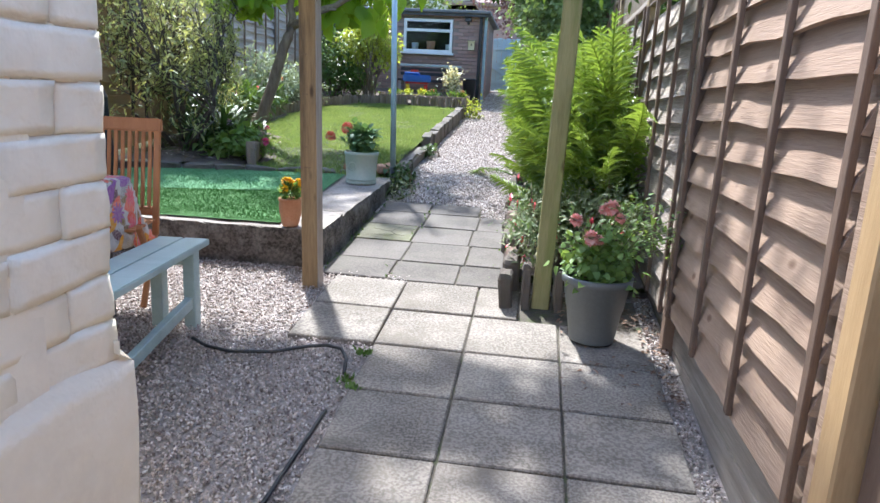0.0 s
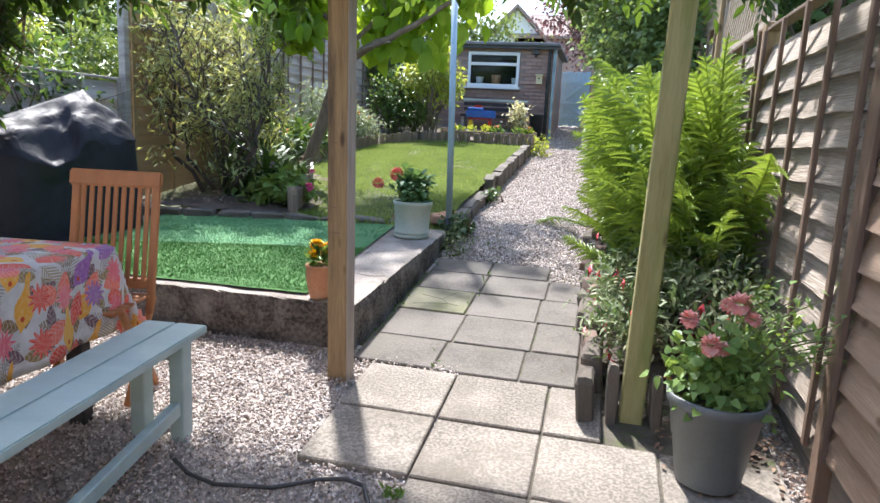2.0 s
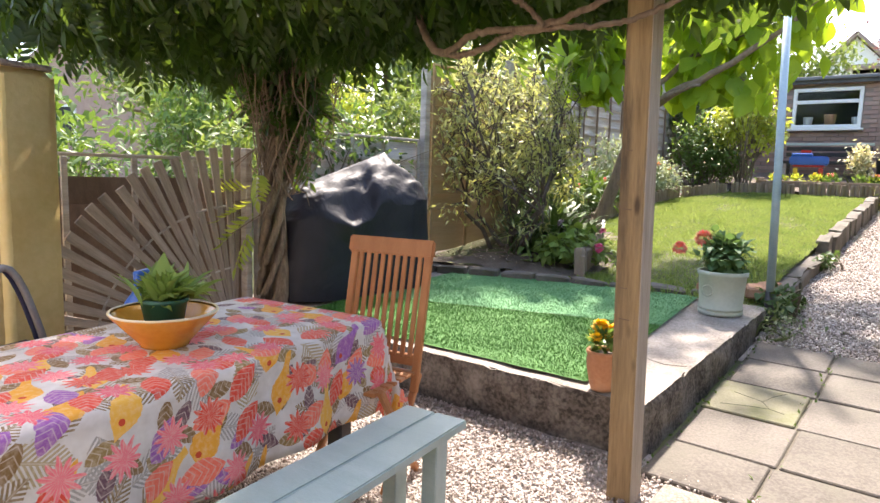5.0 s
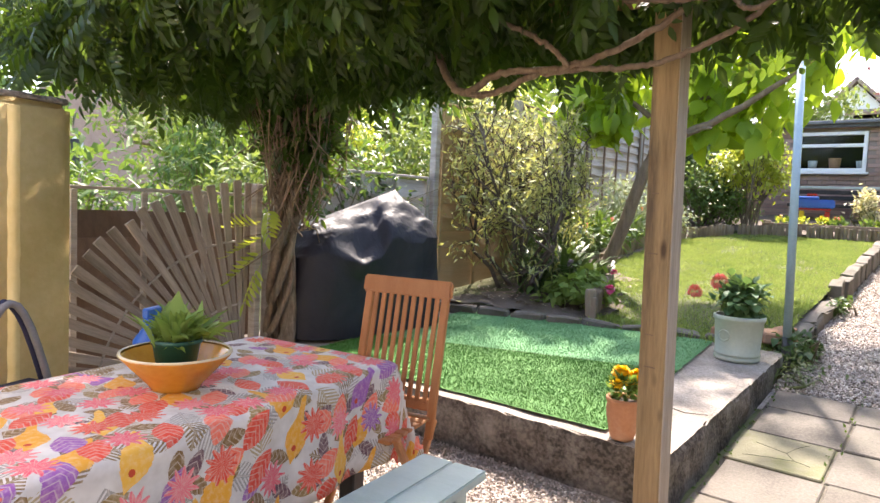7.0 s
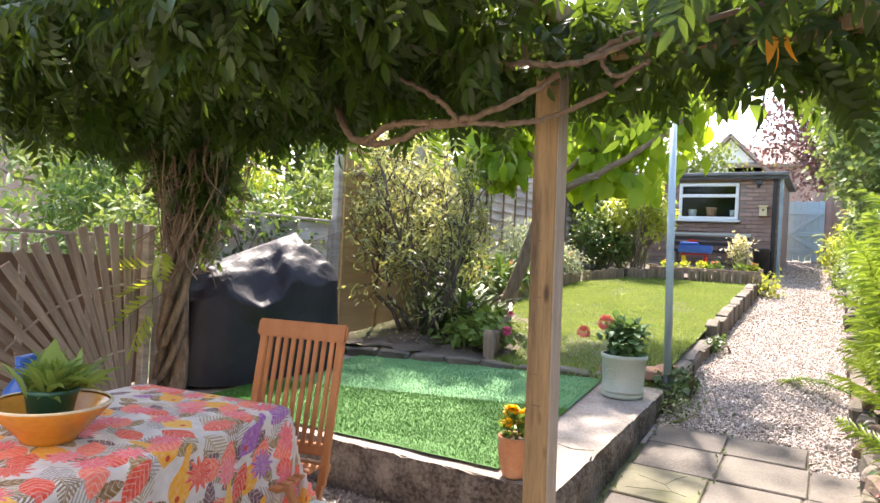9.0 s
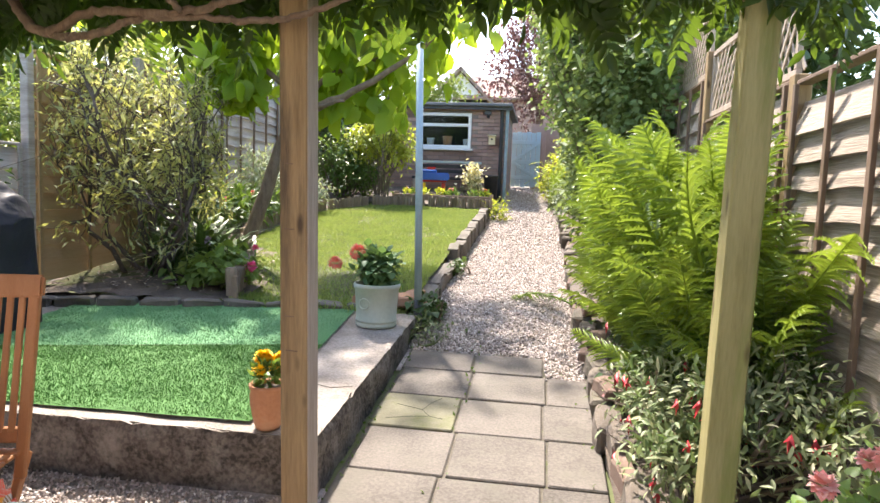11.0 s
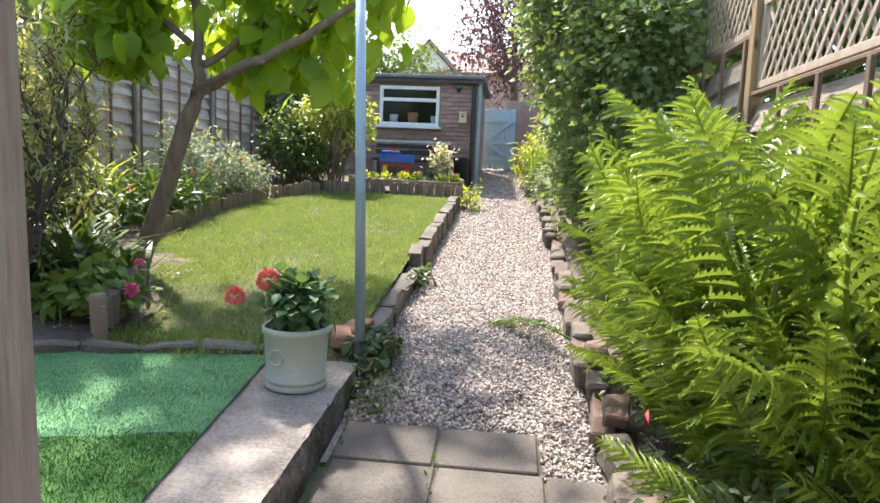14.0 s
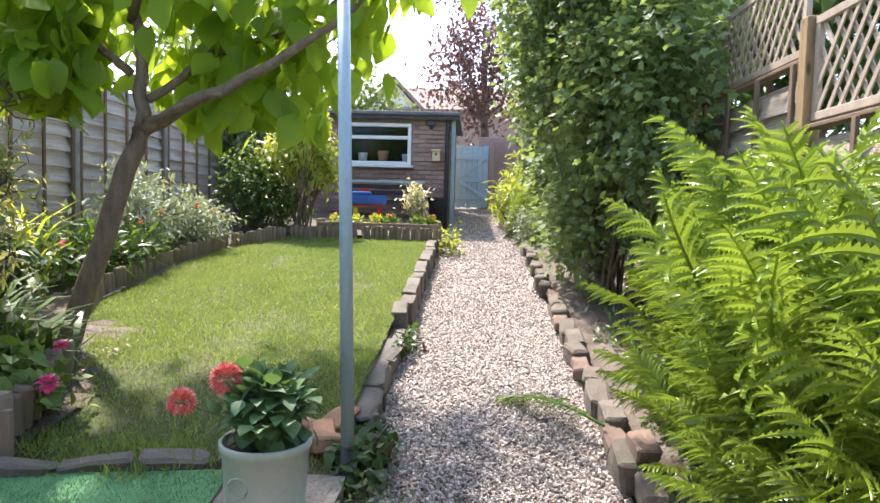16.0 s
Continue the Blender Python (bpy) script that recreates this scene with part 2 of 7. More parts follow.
M_slab_moss = plain("paving_mossy", (0.10, 0.095, 0.06), (0.22, 0.205, 0.145), 6, 90, 0.95, 0.5, stain=(0.12, 0.13, 0.05))
M_concrete = plain("old_concrete", (0.19, 0.162, 0.138), (0.40, 0.355, 0.315), 5.0, 70, 0.95, 0.9, stain=(0.19, 0.16, 0.135), dist=0.015, tight=0.12, grain=0.5)
M_wallface = plain("dark_concrete_face", (0.04, 0.032, 0.026), (0.21, 0.18, 0.155), 7, 45, 0.95, 1.0, stain=(0.30, 0.27, 0.24), dist=0.03, tight=0.1, grain=0.5)
M_gravel = islands("gravel_stone", [(0.0, (0.18, 0.14, 0.122)), (0.22, (0.35, 0.29, 0.258)), (0.6, (0.49, 0.42, 0.378)), (0.9, (0.64, 0.573, 0.525)), (1.0, (0.77, 0.72, 0.67))], 0.85)
M_gravel_bed = plain("gravel_bed", (0.20, 0.17, 0.155), (0.50, 0.445, 0.41), 40, 160, 0.95, 0.9)
M_fence = plain("fence_larch", (0.225, 0.145, 0.098), (0.42, 0.295, 0.21), 2.2, 22, 0.85, 0.6, (1, 0.35, 7), per_object=0.3, stain=(0.27, 0.18, 0.125), dist=0.009, tight=0.17, grain=0.5, warp=0.9)
M_fence_old = plain("fence_weathered", (0.19, 0.15, 0.118), (0.45, 0.38, 0.315), 2.2, 20, 0.88, 0.9, (1, 0.3, 9), per_object=0.25, stain=(0.17, 0.125, 0.095), dist=0.014, tight=0.10, grain=0.6, warp=0.7)
M_trellis = plain("trellis_lath_timber", (0.26, 0.20, 0.155), (0.46, 0.37, 0.30), 4, 40, 0.85, 0.3, (5, 5, 1), per_object=0.3)
M_fence_batten = plain("fence_batten", (0.10, 0.062, 0.042), (0.21, 0.135, 0.092), 4, 50, 0.85, 0.4, (5, 5, 0.6), per_object=0.3)
M_fence_grey = plain("fence_silvered", (0.255, 0.215, 0.185), (0.54, 0.485, 0.44), 3, 30, 0.9, 0.8, (1, 0.4, 7), per_object=0.3, stain=(0.19, 0.16, 0.14), tight=0.14)
M_fence_new = plain("fence_honey", (0.24, 0.16, 0.075), (0.41, 0.29, 0.155), 3, 40, 0.85, 0.4, (1, 0.4, 5), per_object=0.3)
M_post = plain("post_timber", (0.17, 0.105, 0.048), (0.37, 0.25, 0.125), 3, 22, 0.8, 0.6, (6, 6, 0.5), stain=(0.09, 0.06, 0.035))
M_post_green = plain("post_treated", (0.20, 0.18, 0.065), (0.37, 0.33, 0.15), 3, 30, 0.8, 0.35, (5, 5, 0.5), stain=(0.16, 0.19, 0.04))
M_post_grey = plain("post_lit_grey", (0.26, 0.21, 0.165), (0.46, 0.39, 0.33), 3, 24, 0.85, 0.5, (6, 6, 0.5), stain=(0.20, 0.15, 0.11))
M_frame = plain("door_frame_timber", (0.38, 0.24, 0.11), (0.52, 0.35, 0.18), 3, 40, 0.6, 0.2, (4, 4, 0.5))
M_paint = plain("cream_masonry_paint", (0.77, 0.685, 0.53), (0.87, 0.80, 0.66), 2.5, 18, 0.6, 0.7, stain=(0.72, 0.65, 0.53), dist=0.018)
M_paint_yellow = plain("ochre_masonry_paint", (0.55, 0.38, 0.14), (0.72, 0.54, 0.26), 2.5, 25, 0.7, 0.4, dist=0.01)
M_paint_lit = plain("ochre_paint_lit", (0.66, 0.49, 0.20), (0.82, 0.66, 0.33), 3, 25, 0.6, 0.3, dist=0.01)
M_bench = plain("duck_egg_paint", (0.30, 0.405, 0.395), (0.43, 0.535, 0.525), 3, 60, 0.45, 0.2, (1, 4, 4))
M_teak = plain("oiled_teak", (0.29, 0.105, 0.034), (0.47, 0.205, 0.08), 4, 60, 0.5, 0.2, (6, 6, 0.6), per_object=0.3)
M_pole = plain("blue_grey_paint", (0.26, 0.36, 0.41), (0.37, 0.47, 0.52), 3, 60, 0.45, 0.15, stain=(0.22, 0.29, 0.32))
M_pole_low = plain("black_tarred_metal", (0.03, 0.03, 0.035), (0.10, 0.10, 0.10), 8, 60, 0.6, 0.4)
M_brick = plain("shed_brick", (0.25, 0.152, 0.125), (0.45, 0.305, 0.258), 8, 90, 0.9, 0.4, per_object=0.6)
M_mortar = plain("mortar", (0.21, 0.165, 0.142), (0.31, 0.25, 0.218), 6, 100, 0.95, 0.4)
M_redbrick = plain("loose_brick", (0.115, 0.075, 0.058), (0.235, 0.16, 0.125), 9, 80, 0.92, 0.5, per_object=0.5, stain=(0.20, 0.16, 0.12))
M_stone = plain("edging_stone", (0.075, 0.062, 0.05), (0.185, 0.152, 0.125), 6, 70, 0.95, 0.7, per_object=0.5, stain=(0.11, 0.12, 0.07), dist=0.015)
M_orange_brick = plain("orange_brick", (0.30, 0.14, 0.075), (0.50, 0.27, 0.16), 9, 80, 0.92, 0.6, per_object=0.3, stain=(0.22, 0.15, 0.10))
M_edge = plain("dark_edging_slab", (0.07, 0.06, 0.05), (0.20, 0.172, 0.145), 6, 60, 0.95, 0.7, per_object=0.4, stain=(0.10, 0.105, 0.06), dist=0.012)
M_log = plain("log_edging", (0.15, 0.107, 0.075), (0.33, 0.255, 0.19), 6, 50, 0.9, 0.5, (4, 4, 1), per_object=0.5)
M_upvc = plain("white_window_frame", (0.74, 0.74, 0.73), (0.82, 0.82, 0.80), 3, 30, 0.35, 0.05)
M_dark = plain("dark_interior", (0.02, 0.02, 0.022), (0.05, 0.05, 0.055), 3, 20, 0.9, 0.1)
M_black = plain("black_plastic", (0.018, 0.018, 0.02), (0.035, 0.035, 0.038), 6, 60, 0.5, 0.1)
M_roof = plain("roofing_felt", (0.11, 0.115, 0.125), (0.2, 0.205, 0.215), 4, 80, 0.9, 0.4)
M_gate = plain("blue_gate_paint", (0.36, 0.50, 0.57), (0.46, 0.60, 0.66), 3, 50, 0.6, 0.2)
M_turf = islands("turf_blade", [(0, (0.034, 0.128, 0.017)), (0.5, (0.052, 0.172, 0.025)), (1, (0.082, 0.225, 0.038))], 0.85)
M_turf_pale = islands("turf_pale_blade", [(0, (0.08, 0.25, 0.09)), (0.5, (0.125, 0.31, 0.13)), (1, (0.20, 0.38, 0.19))], 0.75)
M_turf_mat = plain("turf_backing", (0.034, 0.135, 0.018), (0.06, 0.19, 0.03), 20, 200, 0.8, 0.4)
M_turf_pale_mat = plain("turf_pale_backing", (0.072, 0.225, 0.082), (0.12, 0.29, 0.125), 20, 200, 0.8, 0.4)
M_lawn = plain("lawn_soil_grass", (0.045, 0.058, 0.02), (0.12, 0.125, 0.045), 1.6, 90, 0.95, 1.0, stain=(0.13, 0.092, 0.055), dist=0.02, grain=0.55)
M_grass = leafy("grass_blade", (0.07, 0.15, 0.022), (0.17, 0.275, 0.05), (0.36, 0.39, 0.10), 0.6, 0.35, (0.44, 0.54, 0.14))
M_bark = plain("tree_bark", (0.105, 0.072, 0.052), (0.27, 0.20, 0.145), 8, 40, 0.95, 0.8, (3, 3, 0.8), dist=0.02)
M_vine = plain("vine_bark", (0.10, 0.07, 0.048), (0.33, 0.245, 0.175), 9, 50, 0.9, 1.0, (4, 4, 0.7), dist=0.025, tight=0.14)
M_arm = plain("vine_arm_bark", (0.10, 0.065, 0.045), (0.26, 0.185, 0.13), 9, 50, 0.9, 0.7, (4, 4, 0.7), dist=0.012)
M_twig = plain("twig", (0.10, 0.075, 0.055), (0.2, 0.16, 0.12), 9, 50, 0.9, 0.3)
M_stem = plain("green_stem", (0.08, 0.11, 0.03), (0.16, 0.18, 0.06), 9, 50, 0.7, 0.2)
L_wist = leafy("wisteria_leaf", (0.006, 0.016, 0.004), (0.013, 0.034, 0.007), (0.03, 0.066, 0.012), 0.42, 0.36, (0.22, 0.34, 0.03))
L_catalpa = leafy("catalpa_leaf", (0.09, 0.19, 0.018), (0.17, 0.31, 0.03), (0.30, 0.43, 0.05), 0.45, 0.62)
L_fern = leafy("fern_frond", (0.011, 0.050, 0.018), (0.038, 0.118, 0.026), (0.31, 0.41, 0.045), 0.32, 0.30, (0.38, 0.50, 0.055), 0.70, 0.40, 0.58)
L_olive = leafy("olive_shrub_leaf", (0.10, 0.135, 0.065), (0.21, 0.26, 0.125), (0.43, 0.46, 0.23), 0.5, 0.45)
L_currant = leafy("currant_leaf", (0.04, 0.085, 0.034), (0.10, 0.168, 0.066), (0.22, 0.31, 0.135), 0.6, 0.38)
L_dark = leafy("dark_shrub_leaf", (0.02, 0.05, 0.015), (0.045, 0.095, 0.03), (0.10, 0.17, 0.06), 0.4, 0.3)
L_mid = leafy("shrub_leaf", (0.035, 0.085, 0.02), (0.075, 0.15, 0.035), (0.14, 0.23, 0.06), 0.45, 0.35)
L_lime = leafy("lime_leaf", (0.14, 0.2, 0.03), (0.26, 0.34, 0.05), (0.42, 0.48, 0.1), 0.45, 0.45)
L_varieg = leafy("pale_edged_leaf", (0.05, 0.10, 0.028), (0.13, 0.20, 0.065), (0.55, 0.52, 0.34), 0.55, 0.3, (0.16, 0.25, 0.06), 0.80)
L_cream = leafy("cream_variegated_leaf", (0.16, 0.21, 0.08), (0.55, 0.53, 0.36), (0.75, 0.71, 0.55), 0.5, 0.25)
L_dahlia = leafy("dahlia_leaf", (0.035, 0.09, 0.035), (0.075, 0.165, 0.065), (0.15, 0.26, 0.11), 0.55, 0.3)
L_rose = leafy("rose_leaf", (0.06, 0.13, 0.035), (0.13, 0.24, 0.06), (0.27, 0.39, 0.12), 0.45, 0.35)
M_gravelboard = plain("gravel_board_timber", (0.17, 0.14, 0.115), (0.38, 0.335, 0.29), 3, 30, 0.9, 0.8, (1, 0.4, 7), per_object=0.3, stain=(0.13, 0.105, 0.085), tight=0.14)
L_silver = leafy("silver_leaf", (0.10, 0.155, 0.10), (0.19, 0.26, 0.17), (0.35, 0.41, 0.30), 0.6, 0.25)

def knotty(material, scale=5.0, stretch=(2.2, 2.2, 0.75), colour=(0.045, 0.024, 0.012)):
    """Dark knots in sawn timber."""
    t = material.node_tree
    b = t.nodes["Principled BSDF"].inputs["Base Color"]
    src = b.links[0].from_socket
    tc, mp, vo = t.nodes.new("ShaderNodeTexCoord"), t.nodes.new("ShaderNodeMapping"), t.nodes.new("ShaderNodeTexVoronoi")
    mp.inputs["Scale"].default_value = stretch
    vo.inputs["Scale"].default_value = scale
    oi, far, add = t.nodes.new("ShaderNodeObjectInfo"), t.nodes.new("ShaderNodeMath"), t.nodes.new("ShaderNodeVectorMath")
    far.operation, far.inputs[1].default_value = "MULTIPLY", 31.0
    t.links.new(oi.outputs["Random"], far.inputs[0])
    t.links.new(tc.outputs["Object"], mp.inputs[0])
    t.links.new(mp.outputs[0], add.inputs[0])
    t.links.new(far.outputs[0], add.inputs[1])
    t.links.new(add.outputs[0], vo.inputs["Vector"])
    rp_, mx = t.nodes.new("ShaderNodeValToRGB"), t.nodes.new("ShaderNodeMix")
    rp_.color_ramp.elements[0].position, rp_.color_ramp.elements[0].color = 0.07, (0.85, 0.85, 0.85, 1)
    rp_.color_ramp.elements[1].position, rp_.color_ramp.elements[1].color = 0.17, (0, 0, 0, 1)
    t.links.new(vo.outputs["Distance"], rp_.inputs[0])
    mx.data_type = "RGBA"
    t.links.new(rp_.outputs[0], mx.inputs[0])
    t.links.new(src, mx.inputs[6])
    mx.inputs[7].default_value = (*colour, 1)
    t.links.new(mx.outputs[2], b)


knotty(M_post)
knotty(M_post_green, 4.5, (2.2, 2.2, 0.75), (0.09, 0.07, 0.02))
knotty(M_fence, 5.5, (0.5, 0.8, 1.6), (0.13, 0.07, 0.04))

# ---- ground ----
GB = [-400, -60, -20, -8, -6, -4.8, -3, -1.4, -0.2, 0.8, 2, 6, 20, 60, 400]
GY = [-400, -60, -20, -6, -3, 0, 2, 4, 6, 8, 10, 12, 14, 16, 18, 22, 40, 100, 400]
bm = bmesh.new()
gv = [[bm.verts.new((x, y, S * min(max(y, -6), 20) - 0.05)) for x in GB] for y in GY]
for j in range(len(GY) - 1):
    for i in range(len(GB) - 1):
        bm.faces.new((gv[j][i], gv[j][i + 1], gv[j + 1][i + 1], gv[j + 1][i]))
tagged(part("ground", bm, M_ground), "brown earth sheet under the whole garden", "ground", kind="structure")


def bed(name, label, x0, x1, y0, y1, up, material, bumpy=0.0, nx=24, ny=24, kind="structure", category="ground", thick=0.0):
    """A gently uneven sheet of ground that follows the fall of the garden."""
    def place(u, v):
        x, y = x0 + (x1 - x0) * u, y0 + (y1 - y0) * v
        return x, y, gz(y) + up + bumpy * (noise.noise((x * 3, y * 3, 1.7)) + 0.5 * noise.noise((x * 9, y * 9, 4.1)))
    return tagged(part(name, sheet(nx, ny, place), material, smooth=True), label, category, kind=kind)


bed("gravel_bed", "pale fine gravel laid beside the paved patio", -4.5, 0.78, -3.0, 4.15, -0.03, M_gravel_bed, 0.004)
bed("gravel_path_bed", "pale gravel base of the garden path", -1.33, -0.15, 5.52, 18.5, -0.03, M_gravel_bed, 0.006, 8, 60)

M_joint = plain("joint_dirt", (0.05, 0.042, 0.032), (0.15, 0.13, 0.10), 12, 90, 0.95, 0.8, stain=(0.08, 0.10, 0.03), dist=0.01)
bed("joint_dirt", "dark mossy dirt in the joints of the patio", -0.712, 0.665, -1.72, 3.91, -0.014, M_joint, 0.002, 12, 40)
bed("joint_dirt", "dark mossy dirt in the joints of the old path", -1.295, -0.145, 3.945, 5.85, -0.018, M_joint, 0.002, 12, 20)

# ---- paving slabs: a patio and an older path, every slab a piece ----
patio = tagged(empty("patio_paving", (0, 2, gz(2))), "pale concrete paving slabs with dark open joints", "paving", kind="structure")
old_path = tagged(empty("path_paving", (-0.8, 5, gz(5))), "weathered grey concrete slabs along the terrace wall", "paving", kind="structure")


def slab(parent, x0, x1, y0, y1, material, up=0.0):
    bm = boxes(((0, 0, 0), (x1 - x0 - 0.011, y1 - y0 - 0.011, 0.045)), bevel=0.006)
    tilt = rng.normal(size=2) * 0.25
    cx, cy = (x0 + x1) / 2, (y0 + y1) / 2
    w = pose(cx, cy, gz(cy) - 0.022 + up + rng.normal() * 0.0015, math.degrees(math.atan(S)) + tilt[0], tilt[1], rng.normal() * 0.3)
    part("slab", bm, material, parent, m=parent.matrix_world.inverted() @ w)


SX = [-1.18, -0.72, -0.262, 0.208, 0.672]
SY = [3.92 - 0.438 * k for k in range(14)]
for j in range(13):
    for i in range(4):
        if i == 0 and j > 1:
            continue
        x0, x1 = SX[i], SX[i + 1]
        if j == 0 and i == 2:
            slab(patio, x0, x0 + 0.25, SY[1], SY[0], M_slab)
            continue
        if j == 0 and i == 3:
            continue
        slab(patio, x0, x1, SY[j + 1], SY[j], M_slab)
OX = [-1.30, -0.86, -0.42, -0.14]
OY = [3.94, 4.30, 4.72, 5.13, 5.53, 5.86]
for j in range(5):
    for i in range(3):
        if j == 4 and i == 2:
            continue
        slab(old_path, OX[i] + 0.02 * (j % 2), OX[i + 1] + (0.02 * (j % 2) if i < 2 else 0), OY[j], OY[j + 1], M_slab_moss if (i == 0 and j == 2) else M_slab_old, -0.006)

# ---- terrace of old concrete with its turf ----
TX0, TX1, TY0, TY1 = -4.45, -1.335, 4.0, 6.2
bm = sheet(70, 46, lambda u, v: (TX0 + (TX1 - TX0) * u, TY0 + 0.06 * u + (TY1 - TY0 - 0.06 * u) * v,
                                 tz(TY0 + (TY1 - TY0) * v) + 0.006 * noise.noise((u * 20, v * 14, 0)) - (0.025 * max(0, noise.noise((u * 60, v * 60, 3))) if u > 0.985 or v < 0.02 else 0)))
terrace = tagged(part("terrace", bm, M_concrete, smooth=True), "raised old concrete terrace with a worn pale top", "terrace", kind="structure")


def rough_face(name, p, q, top, low, parent, material, n=70, rows=8):
    """An upright, pitted concrete face from p to q."""
    p, q = Vector((*p, 0)), Vector((*q, 0))
    nrm = (q - p).cross(Vector((0, 0, 1))).normalized()

    def place(u, v):
        c = p.lerp(q, u)
        z = low(c.y) + (top(c.y) - low(c.y)) * v
        d = 0.014 * noise.noise((c.x * 9, c.y * 9, z * 9)) + 0.02 * noise.noise((c.x * 3, c.y * 3, z * 4)) - 0.012 * (v > 0.98)
        return c + nrm * d + Vector((0, 0, z - (0.012 * abs(noise.noise((c.x * 14, c.y * 14, 5))) if v > 0.98 else 0)))
    return part(name, sheet(n, rows, place), material, parent, smooth=True)


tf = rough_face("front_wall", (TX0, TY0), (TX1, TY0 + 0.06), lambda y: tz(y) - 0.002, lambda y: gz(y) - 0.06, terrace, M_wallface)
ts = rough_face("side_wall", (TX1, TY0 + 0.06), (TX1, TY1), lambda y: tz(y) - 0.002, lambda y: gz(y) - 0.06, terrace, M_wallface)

# ---- house wall beside the passage and the boundary wall ----
HX, HY = -0.735, 1.05
house = tagged(empty("house_wall", (HX, HY, 0)), "cream painted brick house wall with a smooth rendered plinth", "wall", kind="structure")
hm = house.matrix_world.inverted()
part("core", boxes(((HX - 1.9, HY - 0.162, 1.1), (3.72, 0.3, 2.5)), ((HX - 0.1455, HY - 2.165, 1.1), (0.3, 4.0, 2.5)), bevel=0.012), M_paint, house, m=hm)
bm = sheet(24, 44, lambda u, v: (HX + (0.021 + 0.012 * noise.noise((u * 5, v * 4, 2)) if v < 0.975 else -0.012), HY + 0.016 - 2.4 * (1 - u), -0.1 + v * (1.16 + 0.03 * noise.noise((u * 7, 0, 5)))))
part("plinth_side", bm, M_paint, house, "smooth cream render", m=hm, smooth=True)
bm = sheet(30, 44, lambda u, v: (HX + 0.021 - 3.6 * u, HY + (0.018 + 0.012 * noise.noise((u * 9, v * 4, 2)) if v < 0.975 else -0.02), -0.1 + v * (1.16 + 0.03 * noise.noise((u * 7, 0, 5)))))
part("plinth_back", bm, M_paint, house, "smooth cream render", m=hm, smooth=True)
for row in range(16):
    z = 1.057 + row * 0.083
    for k in range(7):
        half = row % 2
        y1 = HY - 0.008 - k * 0.236 + (0.118 if half else 0) * (k > 0)
        ln = 0.228 if not (half and k == 0) else 0.11
        s = boxes(((0, 0, 0), (0.06, ln + 0.010, 0.0855)), bevel=0.0045, segments=2)
        bmesh.ops.subdivide_edges(s, edges=[e for e in s.edges if e.calc_length() > 0.05], cuts=5, use_grid_fill=True)
        for v in s.verts:
            q = v.co + Vector((0, y1, z))
            v.co.x += 0.009 * noise.noise(q * 8) + 0.0035 * noise.noise(q * 34)
            v.co.z += 0.004 * noise.noise(q * 9 + Vector((5, 0, 0)))
        part("brick", s, M_paint, house, m=hm @ pose(HX - 0.0250 + rng.normal() * 0.0018, y1 - ln / 2, z, rng.normal() * 0.9, rng.normal() * 0.6, rng.normal() * 0.5), smooth=True)
tagged(part("house_roof", boxes(((HX - 1.95, HY - 2.2, 2.40), (3.9, 4.4, 0.12)), bevel=0.02), M_roof), "flat grey felt roof of the house extension", "roof", kind="structure")
pier = tagged(empty("boundary_wall", (-3.7, 2.2, 0)), "ochre painted masonry garden wall with a rounded worn top", "wall", kind="structure")
bm = boxes(((-3.73, 1.86, 1.05), (0.27, 1.5, 1.98)), bevel=0.035, segments=3)
part("pier", bm, M_paint_yellow, pier, m=pier.matrix_world.inverted(), smooth=True)
# added strip, its lighter yellow stands for the lit face at the wall corner
bm = sheet(3, 60, lambda u, v: (-3.583 - 0.018 * abs(2 * u - 1) ** 6, 2.343 + 0.062 * u + 0.006 * noise.noise((u * 3, v * 26, 1)), 0.1 + 1.9 * v))
part("render_strip", bm, M_paint_lit, pier, "strip coloured paler yellow for the lit corner of the wall", m=pier.matrix_world.inverted(), smooth=True)
bm = boxes(((-3.73, 1.86, 2.048), (0.25, 1.47, 0.026)), bevel=0.006)
bmesh.ops.subdivide_edges(bm, edges=[e for e in bm.edges if e.calc_length() > 0.3], cuts=24, use_grid_fill=True)
for v in bm.verts:
    v.co += Vector((0.006 * noise.noise(v.co * 20), 0, 0.008 * noise.noise(v.co * 16 + Vector((3, 0, 0)))))
part("coping", bm, M_wallface, pier, "dark weathered mortar coping", m=pier.matrix_world.inverted(), smooth=True)


# ---- fences ----
def wavy_board(length, height, thick=0.014):
    """A waney-edged board along y, its lower edge wavering, tipped out at the foot."""
    bm = bmesh.new()
    n = 12
    ph = rng.random() * 50
    rows = []
    for i in range(n + 1):
        y = length * (i / n - 0.5)
        lo = -height / 2 + 0.016 * noise.noise((y * 2.5, ph, 0)) + 0.006 * noise.noise((y * 9, ph, 4))
        bow = 0.006 * noise.noise((y * 3, ph, 9))
        rows.append([bm.verts.new(p) for p in ((-0.040 + bow, y, lo), (-0.040 - thick * 1.4 + bow, y, lo + 0.003), (-thick * 0.6 + bow, y, height / 2), (bow, y, height / 2))])
    for a, b in zip(rows, rows[1:]):
        for k in range(4):
            bm.faces.new((a[k], a[(k + 1) % 4], b[(k + 1) % 4], b[k]))
    bm.faces.new(rows[0][::-1])
    bm.faces.new(rows[-1])
    bmesh.ops.recalc_face_normals(bm, faces=bm.faces[:])
    me = bpy.data.meshes.new("board")
    bm.to_mesh(me)
    bm.free()
    return me


BOARDS = [wavy_board(1.79, 0.165) for _ in range(6)]


